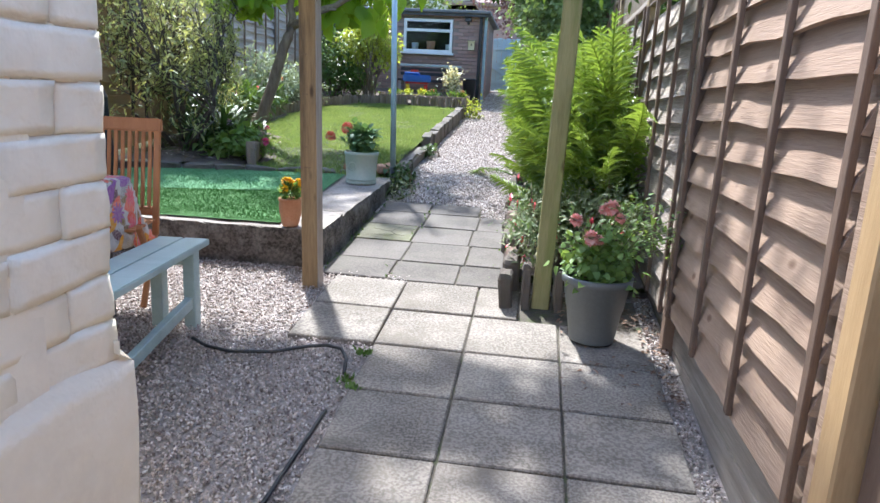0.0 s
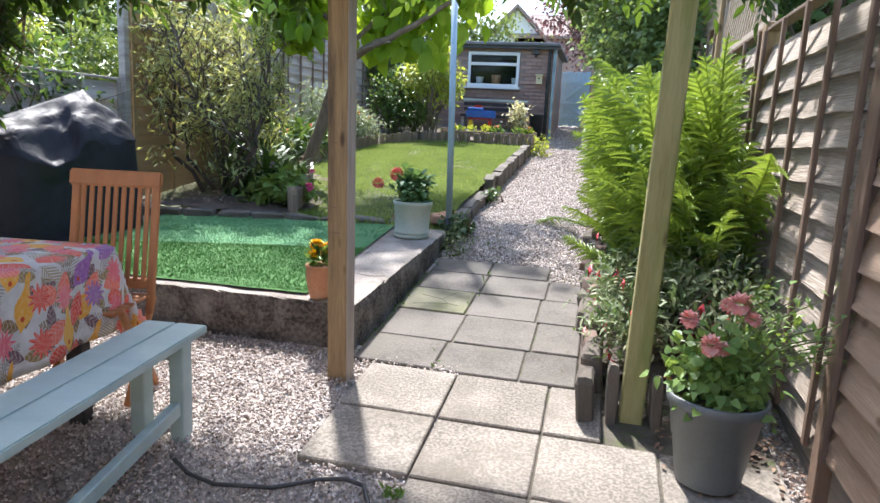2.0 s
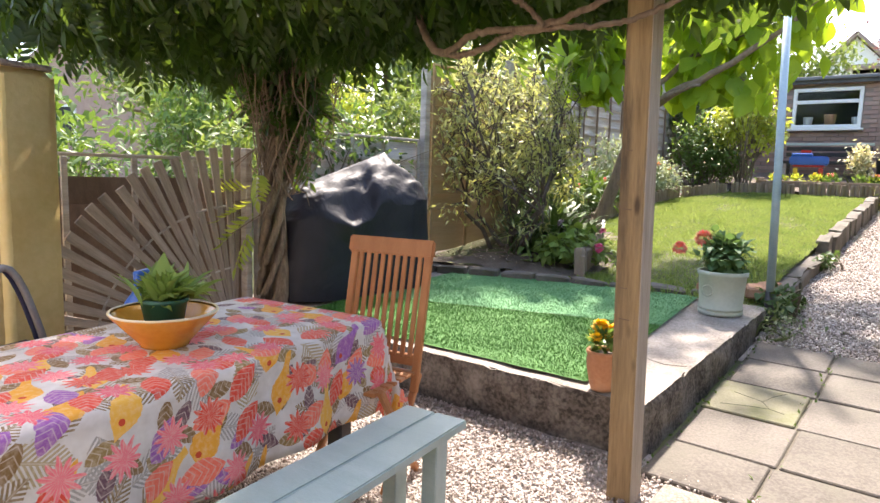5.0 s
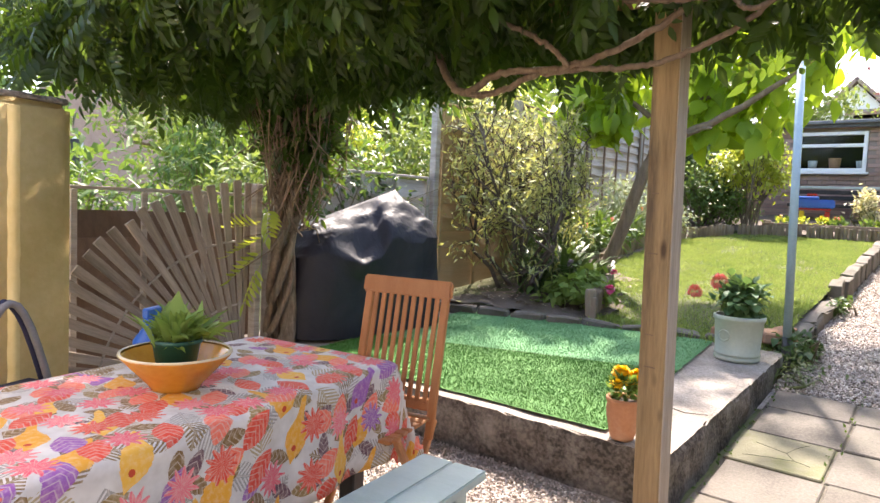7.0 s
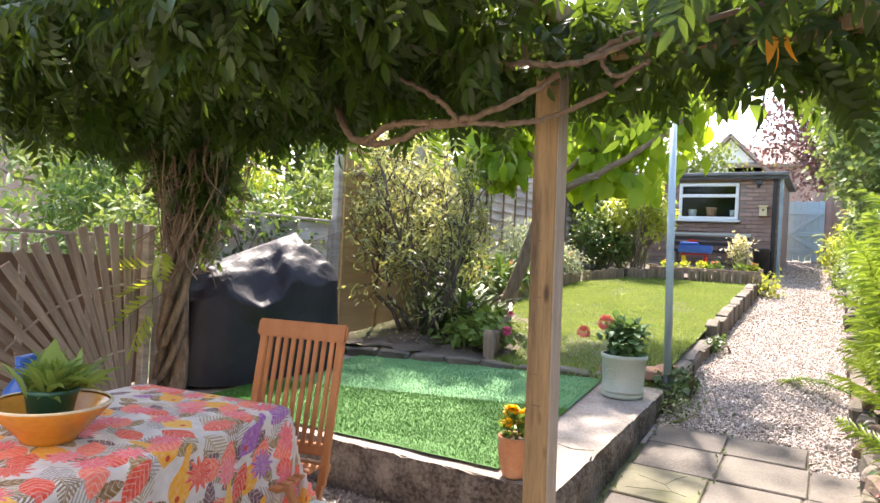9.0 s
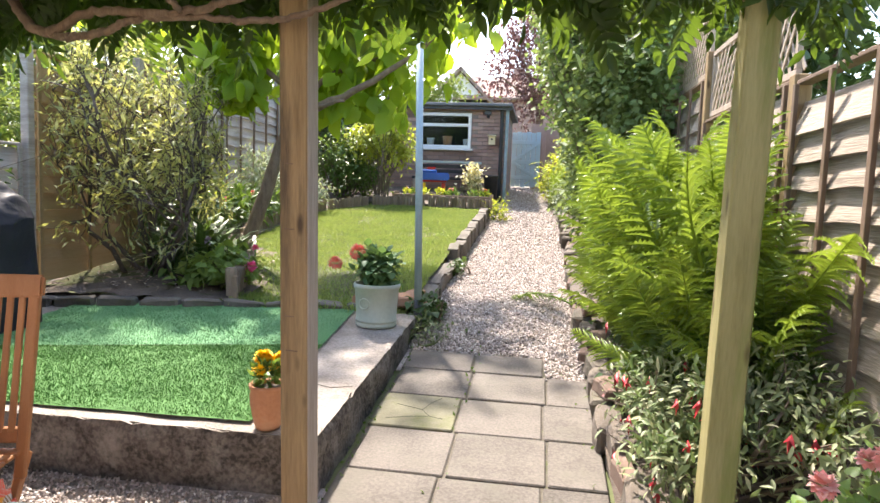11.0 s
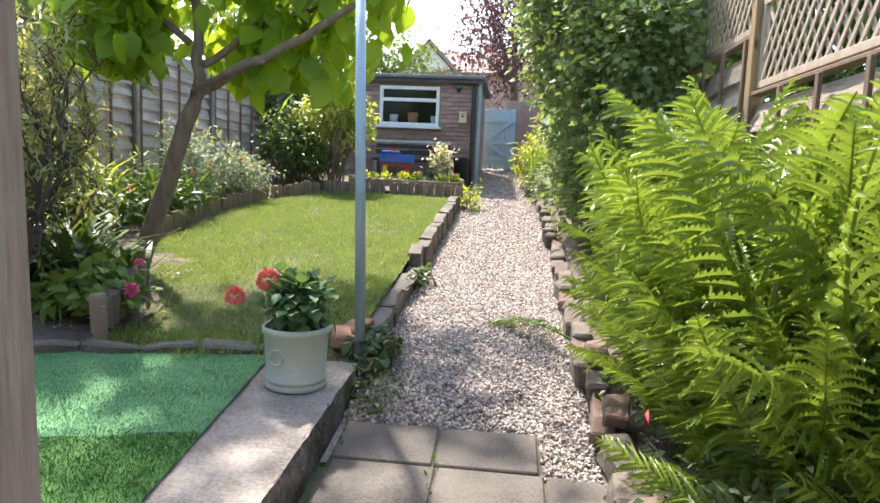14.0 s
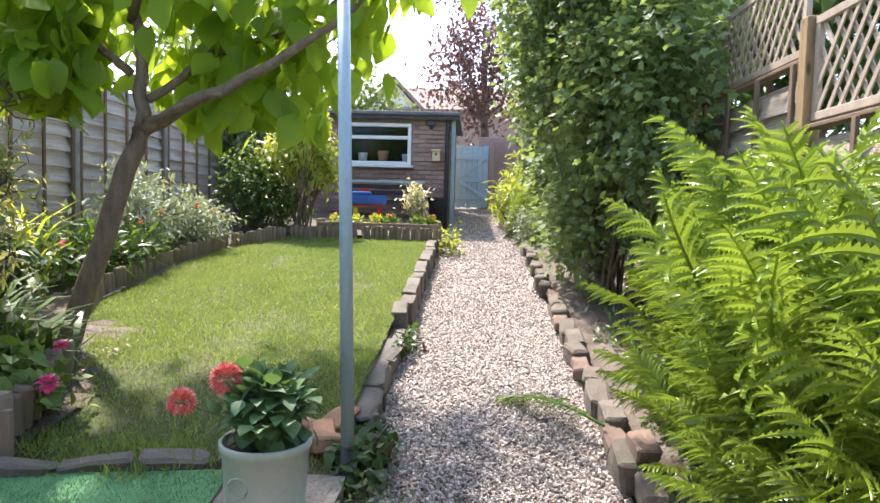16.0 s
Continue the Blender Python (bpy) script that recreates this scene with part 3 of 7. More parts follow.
def fence_panel(x, y0, y1, z0, z1, material, batten_material, label, side=1, battens=2, step=0.138, group="", batten_w=0.036, rail=True):
    """A panel of overlapping boards with upright battens. side 1: seen from smaller x; -1: from larger x."""
    ob = tagged(empty("fence", (x, (y0 + y1) / 2, z0), 0 if side > 0 else 180), label, "fence", group)
    n = int((z1 - z0 - 0.03) / step)
    for k in range(n):
        b = link("board", BOARDS[(k * 5 + int(y0 * 7)) % 6], None, ob, pose(0, 0, step * (k + 0.5) + 0.01, rng.normal() * 0.5, 0, 0) @ Matrix.Diagonal((1, (y1 - y0) / 1.79, 1, 1)))
        b.material_slots[0].link = "OBJECT"
        b.material_slots[0].material = material
    h = z1 - z0
    for k in range(battens + 2):
        yy = (y1 - y0 - 0.05) * (k / (battens + 1) - 0.5)
        part("batten", boxes(((-0.066, yy, h / 2), (0.02, batten_w, h)), bevel=0.003), batten_material, ob)
    if rail:
        part("top_rail", boxes(((-0.02, 0, h + 0.012), (0.07, y1 - y0, 0.022)), bevel=0.004), batten_material, ob)
    return ob


for me in BOARDS:
    me.materials.append(M_fence)
BAYS = [(-2.3, -0.5, 0.5, 2.3), (-0.4, 1.25, 0.5, 2.34), (1.62, 3.28, 0.53, 2.36), (3.42, 5.12, 0.50, 2.26), (5.22, 6.98, 0.70, 2.28), (7.08, 8.82, 0.86, 2.62), (8.92, 10.7, 1.05, 2.85), (10.8, 12.6, 1.25, 3.0), (12.7, 14.5, 1.45, 3.2), (14.6, 16.4, 1.65, 3.4), (16.5, 18.3, 1.8, 3.5)]
for i, (y0, y1, z0, z1) in enumerate(BAYS):
    near = i < 3
    bay = fence_panel(0.79, y0, y1, z0, z1, M_fence if near else M_fence_old, M_fence_batten, "brown waney-edge larch fence panel with upright battens" if near else "weathered brown overlap fence panel with battens", 1, 2 if near else 3, group="boundary fence panels")
    fm = bay.matrix_world.inverted()
    gh = (z0 - gz(y0) + 0.12) / 3
    for q in range(3):
        part("gravel_board", boxes(((0.80 + 0.004 * (q % 2), (y0 + y1) / 2, gz(y0) - 0.14 + (q + 0.5) * gh), (0.045, y1 - y0 + 0.06, gh - 0.009)), bevel=0.004), M_gravelboard, bay, "grey timber gravel board", m=fm)
    part("capping_rail", boxes(((0.775, (y0 + y1) / 2, z0 - 0.012), (0.05, y1 - y0 + 0.04, 0.024)), bevel=0.004), M_gravelboard, bay, "grey timber capping rail", m=fm)
    yp = y1 + 0.05
    top = z1 + (0.55 if 4 <= i else 0.06)
    part("post", boxes(((0.77, yp, (gz(yp) - 0.1 + top) / 2), (0.085, 0.085, top - gz(yp) + 0.1)), bevel=0.006), M_post if i > 2 else M_fence_batten, bay, "square brown timber post", m=fm)
    if 4 <= i <= 7:
        tr = fm @ pose(0.775, (y0 + y1) / 2, z1 + 0.04)
        L, H = y1 - y0, 0.5
        for nm, c, s in (("trellis_rail", (0, 0, 0.02), (0.03, L, 0.04)), ("trellis_rail", (0, 0, H - 0.02), (0.03, L, 0.04)), ("trellis_stile", (0, -L / 2 + 0.02, H / 2), (0.028, 0.04, H - 0.08)), ("trellis_stile", (0, L / 2 - 0.02, H / 2), (0.028, 0.04, H - 0.08))):
            part(nm, boxes((c, s), bevel=0.003), M_trellis, bay, m=tr)
        for k in range(17):
            yy = -L / 2 + 0.1 + (L - 0.2) * k / 16
            part("lath", boxes(((-0.006, yy, H / 2), (0.008, 0.024, (H - 0.06) * 1.25), (36, 0, 0)), bevel=0), M_trellis, bay, m=tr)
            part("lath", boxes(((0.006, yy, H / 2), (0.008, 0.024, (H - 0.06) * 1.25), (-36, 0, 0)), bevel=0), M_trellis, bay, m=tr)
# timber upright and frame by the near end of the fence
tagged(part("gate_post", boxes(((0.775, 1.53, 1.15), (0.09, 0.10, 2.5)), bevel=0.008), M_fence), "pale rough timber gate post against the fence", "gate post")
tagged(part("timber_upright", boxes(((0.74, 1.40, 1.2), (0.12, 0.09, 2.4)), bevel=0.006), M_frame), "honey coloured planed timber upright by the fence", "timber post")

# left boundary: low grey fence, one honey panel, then grey panels
# boards in the dark batten colour, painting the shade between the fan laths
fence_panel(-4.48, 2.5, 4.2, 0.55, 1.66, M_fence_batten, M_fence_grey, "low boundary fence panel under the vine, boards darkened as shade, battens weathered grey", -1, 3)
fence_panel(-4.45, 4.3, 6.05, 0.75, 1.9, M_fence_grey, M_fence_grey, "low silvered boundary fence panel behind the barbecue", -1, 3)
fence_panel(-4.45, 6.2, 7.95, 0.86, 2.62, M_fence_new, M_fence_new, "honey brown tall fence panel at the flower bed", -1, 2)
for i in range(4):
    y0 = 8.05 + i * 1.82
    fence_panel(-4.75, y0, y0 + 1.74, gz(y0) + 0.2, gz(y0) + 2.05, M_fence_grey, M_fence_batten, "silver grey overlap fence panel with dark battens", -1, 3, group="grey fence panels")
    tagged(part("concrete_post", boxes(((-4.72, y0 - 0.04, gz(y0) + 1.0), (0.09, 0.08, 2.2)), bevel=0.006), M_concrete), "grey concrete fence post", "fence post", "concrete fence posts")
tagged(part("steel_post", boxes(((-4.38, 6.1, 1.7), (0.07, 0.07, 2.1)), bevel=0.006), M_fence_grey), "grey green upright post at the fence corner", "post")

# ---- pergola ----
pergola = tagged(empty("pergola", (-1.3, 3.75, gz(3.75))), "rough timber pergola carrying a wisteria", "pergola")
pm = pergola.matrix_world.inverted()
part("post", boxes(((-1.285, 3.76, 1.4), (0.1, 0.1, 2.12)), bevel=0.006), M_post, pergola, "brown timber post, green at its foot", m=pm @ pose(-1.285, 3.76, 0.4, 0, -1.2, 0) @ pose(1.285, -3.76, -0.4))
part("post", boxes(((0.11, 3.74, 1.4), (0.1, 0.1, 2.12)), bevel=0.006), M_post_green, pergola, "green stained treated timber post", m=pm @ pose(0.11, 3.74, 0.4, 0, 1.0, 0) @ pose(-0.11, -3.74, -0.4))
tilt_l = pm @ pose(-1.285, 3.76, 0.4, 0, -1.2, 0) @ pose(1.285, -3.76, -0.4)
for x, z, w in ((-1.30, 1.22, 0.045), (-1.292, 1.10, 0.06), (-1.30, 1.52, 0.05), (-1.30, 1.74, 0.035)):
    part("saw_mark", boxes(((x, 3.7095, z), (w * 0.7, 0.003, 0.0032), (0, 3, 0)), bevel=0), M_fence_batten, pergola, m=tilt_l)
# thin sheet whose paler grey paints in the brighter lit face
part("weathered_side", boxes(((-1.2345, 3.76, 1.4), (0.003, 0.097, 2.1)), bevel=0), M_post_grey, pergola, "side of the post coloured paler grey, as lit", m=tilt_l)
part("beam", boxes(((-1.95, 3.76, 2.50), (4.6, 0.07, 0.12)), bevel=0.006), M_post, pergola, m=pm)
part("beam", boxes(((-1.95, 1.75, 2.50), (4.6, 0.07, 0.12)), bevel=0.006), M_post, pergola, m=pm)
for k in range(7):
    part("rafter", boxes(((-4.0 + k * 0.68, 2.75, 2.6), (0.05, 2.5, 0.09)), bevel=0.004), M_post, pergola, m=pm)

# ---- lawn with its edging wall ----
LX0, LX1, LY0, LY1 = -4.4, -1.42, 6.25, 12.1


def lawn_z(x, y):
    return lz(y) + 0.02 * noise.noise((x * 0.9, y * 0.9, 0)) + 0.008 * noise.noise((x * 4, y * 4, 2)) - 0.08 * max(0, 7.2 - y) * (x > -2.95)


bm = sheet(40, 70, lambda u, v: (LX0 + (LX1 - LX0) * u, LY0 + (LY1 - LY0) * v, lawn_z(LX0 + (LX1 - LX0) * u, LY0 + (LY1 - LY0) * v)))
tagged(part("lawn", bm, M_lawn, smooth=True), "sunlit mown lawn with dry yellow patches", "lawn", kind="structure")


def left_edge(y):
    """Where the flower bed meets the grass on the left."""
    if y < 7.6:
        return -2.75 - 0.35 * (y - 6.25)
    return -3.35 - 0.5 * min(1, (y - 7.6) / 1.3) + 0.25 * max(0, (y - 10.6) / 1.5)


n = 190000
gx, gy = rng.uniform(LX0, LX1, n), rng.uniform(LY0, LY1, n)
dry = np.array([noise.noise((a * 1.1, b * 1.1, 3.0)) + 0.5 * noise.noise((a * 4, b * 4, 7.0)) for a, b in zip(gx, gy)])
keep = (gx > np.array([left_edge(y) for y in gy])) & (rng.random(n) < np.clip(0.95 - 1.3 * dry, 0.35, 1) * np.where((gy < 7.3) & (gx < -1.9), 0.5, 1.0))
gx, gy = gx[keep], gy[keep]
gp = np.stack([gx, gy, [lawn_z(a, b) - 0.005 for a, b in zip(gx, gy)]], 1)
BLADE = ([(-0.09, 0, 0), (0.09, 0, 0), (0.05, 0.6, 0.05), (0, 1, 0.2)], [(0, 1, 2), (0, 2, 3)])
way = rng.normal(size=gp.shape) * 0.55 + np.array([0, 0, 1])
tagged(scatter("grass", BLADE, gp, frames_of(way), 0.02 + 0.024 * rng.random(len(gp)), M_grass), "short lawn grass, yellowed in places", "grass", kind="stuff")

# soil beds
def soil_bed(name, label, x0, x1, y0, y1, up, hump=0.05, nx=24, ny=30):
    bm = sheet(nx, ny, lambda u, v: (x0 + (x1 - x0) * u, y0 + (y1 - y0) * v, gz(y0 + (y1 - y0) * v) + up + hump * math.sin(3.14 * u) + 0.035 * noise.noise((x0 + u * 9, y0 + v * 20, 1)) + 0.02 * noise.noise((u * 40, v * 60, 1))))
    return tagged(part(name, bm, M_soil, smooth=True), label, "flower bed", kind="structure")


soil_bed("bed_left", "bare dark soil of the flower bed by the fence", -4.5, -2.75, 6.05, 8.0, 0.13)
soil_bed("bed_far_left", "planted soil along the grey fence", -4.8, -3.75, 7.9, 12.6, 0.17)
soil_bed("bed_far", "planted soil in front of the brick shed", -4.8, -1.45, 12.2, 14.8, 0.17)
soil_bed("bed_right", "dark soil of the fern border by the fence", -0.14, 0.78, 3.95, 18, 0.05, 0.04, 14, 90)

# ---- artificial turf on the terrace ----
def on_terrace(x, y, up):
    return (x, y, tz(y) + up)


BAND = lambda x: 5.25 + 0.27 * (x + 1.8)
for nm, lab, lo, hi, blade, mat_, seed in (("artificial_turf", "dark green artificial turf sheet on the terrace", lambda x: 4.1 + 0.03 * (x + 2.6), BAND, M_turf, M_turf_mat, 0), ("artificial_turf", "paler green artificial turf strip on the terrace", BAND, lambda x: 6.16 + 0.14 * (x + 1.8), M_turf_pale, M_turf_pale_mat, 1)):
    t_ob = tagged(empty(nm, (-2.6, 5, tz(5))), lab, "artificial turf", "turf strips")
    inv = t_ob.matrix_world.inverted()
    XR = lambda y: -1.645 - 0.07 * (y - 4.1)
    part("backing", sheet(30, 20, lambda u, v: on_terrace(-3.75 + (XR(lo(-1.7) + (hi(-1.7) - lo(-1.7)) * v) + 3.75) * u, lo(-3.75 + 2.1 * u) + (hi(-3.75 + 2.1 * u) - lo(-3.75 + 2.1 * u)) * v, 0.012 + 0.003 * seed + 0.004 * noise.noise((u * 8, v * 6, seed)))), mat_, t_ob, m=inv)
    n = 120000
    x, y = rng.uniform(-3.75, -1.6, n), rng.uniform(3.9, 6.3, n)
    k = (y > lo(x)) & (y < hi(x)) & (x < XR(y))
    p = np.stack([x[k], y[k], tz(y[k]) + 0.012], 1)
    lean = rng.normal(size=p.shape) * 0.5 + np.array([0.15, -0.35 if seed == 0 else 0.45, 1.0])
    tagged(scatter("turf_pile", BLADE, p, frames_of(lean), 0.011 + 0.007 * rng.random(len(p)), blade, t_ob, inv), kind="stuff")

# ---- shed ----
SXR, SY0, SXL = -1.27, 14.8, -3.95
shed = tagged(empty("shed", ((SXL + SXR) / 2, SY0, gz(SY0))), "small brown brick shed with a flat felt roof", "shed")
sm = shed.matrix_world.inverted()
Zb, Zt = 1.45, 3.40
WX0, WX1, WZ0, WZ1 = -3.03, -1.95, 2.58, 3.28
wall_items = (((SXL + WX0) / 2, SY0 + 0.07, (Zb + Zt) / 2, WX0 - SXL, Zt - Zb), ((WX1 + SXR) / 2, SY0 + 0.07, (Zb + Zt) / 2, SXR - WX1, Zt - Zb), ((WX0 + WX1) / 2, SY0 + 0.07, (Zb + WZ0) / 2, WX1 - WX0, WZ0 - Zb), ((WX0 + WX1) / 2, SY0 + 0.07, (WZ1 + Zt) / 2, WX1 - WX0, Zt - WZ1))
part("wall", boxes(*[((x, y, z), (w, 0.12, h)) for x, y, z, w, h in wall_items], ((SXR - 0.06, SY0 + 1.4, (Zb + Zt) / 2), (0.12, 2.5, Zt - Zb)), ((SXL + 0.06, SY0 + 1.4, (Zb + Zt) / 2), (0.12, 2.5, Zt - Zb)), (((SXL + SXR) / 2, SY0 + 2.7, (Zb + Zt) / 2), (SXR - SXL, 0.1, Zt - Zb)), bevel=0), M_mortar, shed, "mortar backing", m=sm)
part("roof", boxes((((SXL + SXR) / 2 + 0.03, SY0 + 1.3, Zt + 0.035), (SXR - SXL + 0.2, 3.0, 0.06)), bevel=0.01), M_roof, shed, "grey roofing felt", m=sm)
part("fascia", boxes((((SXL + SXR) / 2 + 0.03, SY0 - 0.13, Zt - 0.01), (SXR - SXL + 0.2, 0.025, 0.10)), bevel=0.004), M_pole_low, shed, m=sm)
part("corner_board", boxes(((SXR + 0.03, SY0 + 0.02, (Zb + Zt) / 2), (0.06, 0.08, Zt - Zb)), bevel=0.004), M_pole, shed, "blue grey painted corner board", m=sm)
part("downpipe", tube([((SXR - 0.07, SY0 - 0.05, Zt), 0.035), ((SXR - 0.07, SY0 - 0.05, Zb), 0.035)], sides=12), M_black, shed, "black downpipe", m=sm)
win = part("window", boxes((((WX0 + WX1) / 2, SY0 - 0.005, WZ1 - 0.03), (WX1 - WX0, 0.07, 0.06)), (((WX0 + WX1) / 2, SY0 - 0.005, WZ0 + 0.03), (WX1 - WX0, 0.07, 0.06)), ((WX0 + 0.03, SY0 - 0.005, (WZ0 + WZ1) / 2), (0.06, 0.068, WZ1 - WZ0)), ((WX1 - 0.03, SY0 - 0.005, (WZ0 + WZ1) / 2), (0.06, 0.068, WZ1 - WZ0)), (((WX0 + WX1) / 2, SY0 - 0.012, WZ1 - 0.24), (WX1 - WX0 - 0.1, 0.07, 0.06)), bevel=0.006), M_upvc, shed, "white plastic window frame", m=sm)
part("sill", boxes((((WX0 + WX1) / 2, SY0 - 0.05, WZ0 - 0.025), (WX1 - WX0 + 0.1, 0.12, 0.04)), bevel=0.006), M_upvc, shed, "white sill", m=sm)
kg = Mat("window_glass", 0.03)
kg.color((0.9, 0.95, 0.95))
kg.b.inputs["Transmission Weight"].default_value = 1.0
kg.b.inputs["IOR"].default_value = 1.18
gl = part("pane", boxes((((WX0 + WX1) / 2, SY0 + 0.01, (WZ0 + WZ1) / 2), (WX1 - WX0 - 0.08, 0.006, WZ1 - WZ0 - 0.08)), bevel=0), kg.m, shed, m=sm)
gl.visible_shadow = False
# dark sheet put behind the glass for the shade inside the shed
part("back_lining", boxes((((WX0 + WX1) / 2, SY0 + 0.9, 2.6), (2.0, 0.02, 1.5)), bevel=0), M_dark, shed, m=sm)
part("window_shelf", boxes((((WX0 + WX1) / 2, SY0 + 0.16, WZ0 + 0.03), (WX1 - WX0, 0.2, 0.03)), bevel=0), M_dark, shed, m=sm)
BR = boxes(((0, 0, 0), (0.212, 0.03, 0.064)), bevel=0.003)
br_me = bpy.data.meshes.new("brick")
BR.to_mesh(br_me)
BR.free()
br_me.materials.append(M_brick)
for row in range(26):
    z = Zb + 0.04 + row * 0.075
    for k in range(14):
        x = SXR - 0.11 - k * 0.222 - (0.111 if row % 2 else 0)
        if x - 0.1 < SXL or (WX0 - 0.1 < x < WX1 + 0.1 and WZ0 - 0.06 < z < WZ1 + 0.03) or z > Zt - 0.03:
            continue
        link("brick", br_me, None, shed, sm @ pose(x, SY0 + 0.003 + rng.normal() * 0.002, z))
for row in range(26):
    for k in range(5):
        link("brick", br_me, None, shed, sm @ pose(SXR - 0.008, SY0 + 0.2 + k * 0.222 + (0.111 if row % 2 else 0), Zb + 0.04 + row * 0.075, 0, 0, 90))

# ---- blue gate at the end of the path ----
gate = tagged(empty("garden_gate", (-0.93, 17.9, gz(17.9))), "pale blue boarded garden gate with braces", "gate")
for k in range(6):
    part("board", boxes(((-0.29 + k * 0.116, 0, 0.68 + 0.02 * (k % 2)), (0.11, 0.022, 1.32)), bevel=0.004), M_gate, gate)
for z in (0.25, 0.62, 1.1):
    part("ledge", boxes(((0, -0.025, z), (0.68, 0.022, 0.09)), bevel=0.004), M_gate, gate)
part("brace", boxes(((0, -0.05, 0.42), (0.7, 0.02, 0.07), (0, 32, 0)), bevel=0.004), M_gate, gate)
part("brace", boxes(((0, -0.05, 0.87), (0.74, 0.02, 0.07), (0, -38, 0)), bevel=0.004), M_gate, gate)
part("gate_hinge_post", boxes(((0.42, 0.02, 0.75), (0.1, 0.1, 1.5)), bevel=0.006), M_brick, gate)
tagged(part("rear_wall", boxes(((1.2, 18.2, 2.4), (4.0, 0.2, 2.1)), ((-3.2, 18.2, 2.0), (3.8, 0.2, 1.6)), bevel=0.01), M_brick), "red brick wall behind the gate", "wall", kind="structure")

# ---- loose gravel ----
def gravel(name, label, n, xs, ys, ok, lo=0.010, hi=0.021):
    x, y = rng.uniform(*xs, n), rng.uniform(*ys, n)
    k = ok(x, y)
    x, y = x[k], y[k]
    p = np.stack([x, y, S * y - 0.022 + 0.016 * rng.random(len(x))], 1)
    sz = (lo + (hi - lo) * rng.random(len(x)))[:, None] * (0.75 + 0.5 * rng.random((len(x), 3))) * np.array([1.35, 1.35, 1.2])
    return tagged(scatter(name, CHIP, p, frames_of(rng.normal(size=p.shape)), sz, M_gravel), label, "gravel", kind="stuff")


def off_slabs(x, y):
    on = (x > -0.72) & (x < 0.675) | (x > -1.18) & (x < -0.72) & (y > 3.04) & (y < 3.93)
    return ~on & ~((x < HX + 0.02) & (y < HY + 0.02))


gravel("patio_gravel", "pale pinkish grey gravel beside the paving", 92000, (-3.6, 0.76), (0.3, 4.02), off_slabs, 0.008, 0.0165)
gravel("path_gravel", "pale gravel of the garden path", 35500, (-1.33, -0.17), (5.5, 10.0), lambda x, y: (y > 5.92 - 0.08 * rng.random(len(x))) | (x > -0.41), 0.011, 0.022)
gravel("far_path_gravel", "pale gravel of the far garden path", 15000, (-1.33, -0.17), (10.0, 18.0), lambda x, y: x > -9, 0.013, 0.026)

# weeds, moss and leaf litter in the joints
n = 150
jx = np.where(rng.random(n) < 0.5, -1.31 + 0.05 * rng.random(n), np.where(rng.random(n) < 0.5, -0.86 + 0.02 * rng.normal(size=n), -0.16 + 0.05 * rng.normal(size=n)))
jy = rng.uniform(3.9, 6.3, n)
jp = np.stack([jx, jy, gz(jy) - 0.004], 1)
tagged(scatter("weeds", LEAF, jp, frames_of(rng.normal(size=jp.shape) + np.array([0, 0, 0.9])), 0.012 + 0.02 * rng.random(n), L_mid), "small green weeds in the paving joints", "weeds", kind="stuff")
n = 900
lp = np.stack([rng.uniform(0.2, 0.74, n), rng.uniform(2.7, 4.6, n), np.zeros(n)], 1)
lp[:, 2] = gz(lp[:, 1]) + 0.006 + 0.05 * (lp[:, 1] > 3.95)
keep = (lp[:, 0] > 0.62) | (lp[:, 1] > 3.5) | (rng.random(n) < 0.12)
lp = lp[keep]
M_litter = islands("dead_leaf", [(0, (0.06, 0.035, 0.025)), (0.5, (0.16, 0.09, 0.06)), (1, (0.30, 0.2, 0.13))], 0.9)
tagged(scatter("leaf_litter", LEAF, lp, frames_of(rng.normal(size=lp.shape) * np.array([1, 1, 0.2]), np.tile([0.0, 0, 1], (len(lp), 1))), 0.02 + 0.025 * rng.random(len(lp)), M_litter), "brown fallen leaves by the fence", "leaf litter", kind="stuff")


# ---- stone and log edgings ----
def stone_mesh(sx, sy, sz, k, worn=0.14, rough=0.026):
    bm = boxes(((0, 0, 0), (sx, sy, sz)), bevel=min(sx, sy, sz) * worn)
    bmesh.ops.subdivide_edges(bm, edges=[e for e in bm.edges if e.calc_length() > 0.05], cuts=1, use_grid_fill=True)
    for v in bm.verts:
        v.co += Vector((noise.noise(v.co * 7 + Vector((k, 0, 0))), noise.noise(v.co * 7 + Vector((0, k, 0))), noise.noise(v.co * 7 + Vector((0, 0, k))))) * rough
    me = bpy.data.meshes.new("stone")
    bm.to_mesh(me)
    bm.free()
    return me


def laid(parent, me, material, m, name="stone"):
    ob = link(name, me, None, parent, parent.matrix_world.inverted() @ m)
    if not me.materials:
        me.materials.append(material)
    ob.material_slots[0].link = "OBJECT"
    ob.material_slots[0].material = material
    return ob


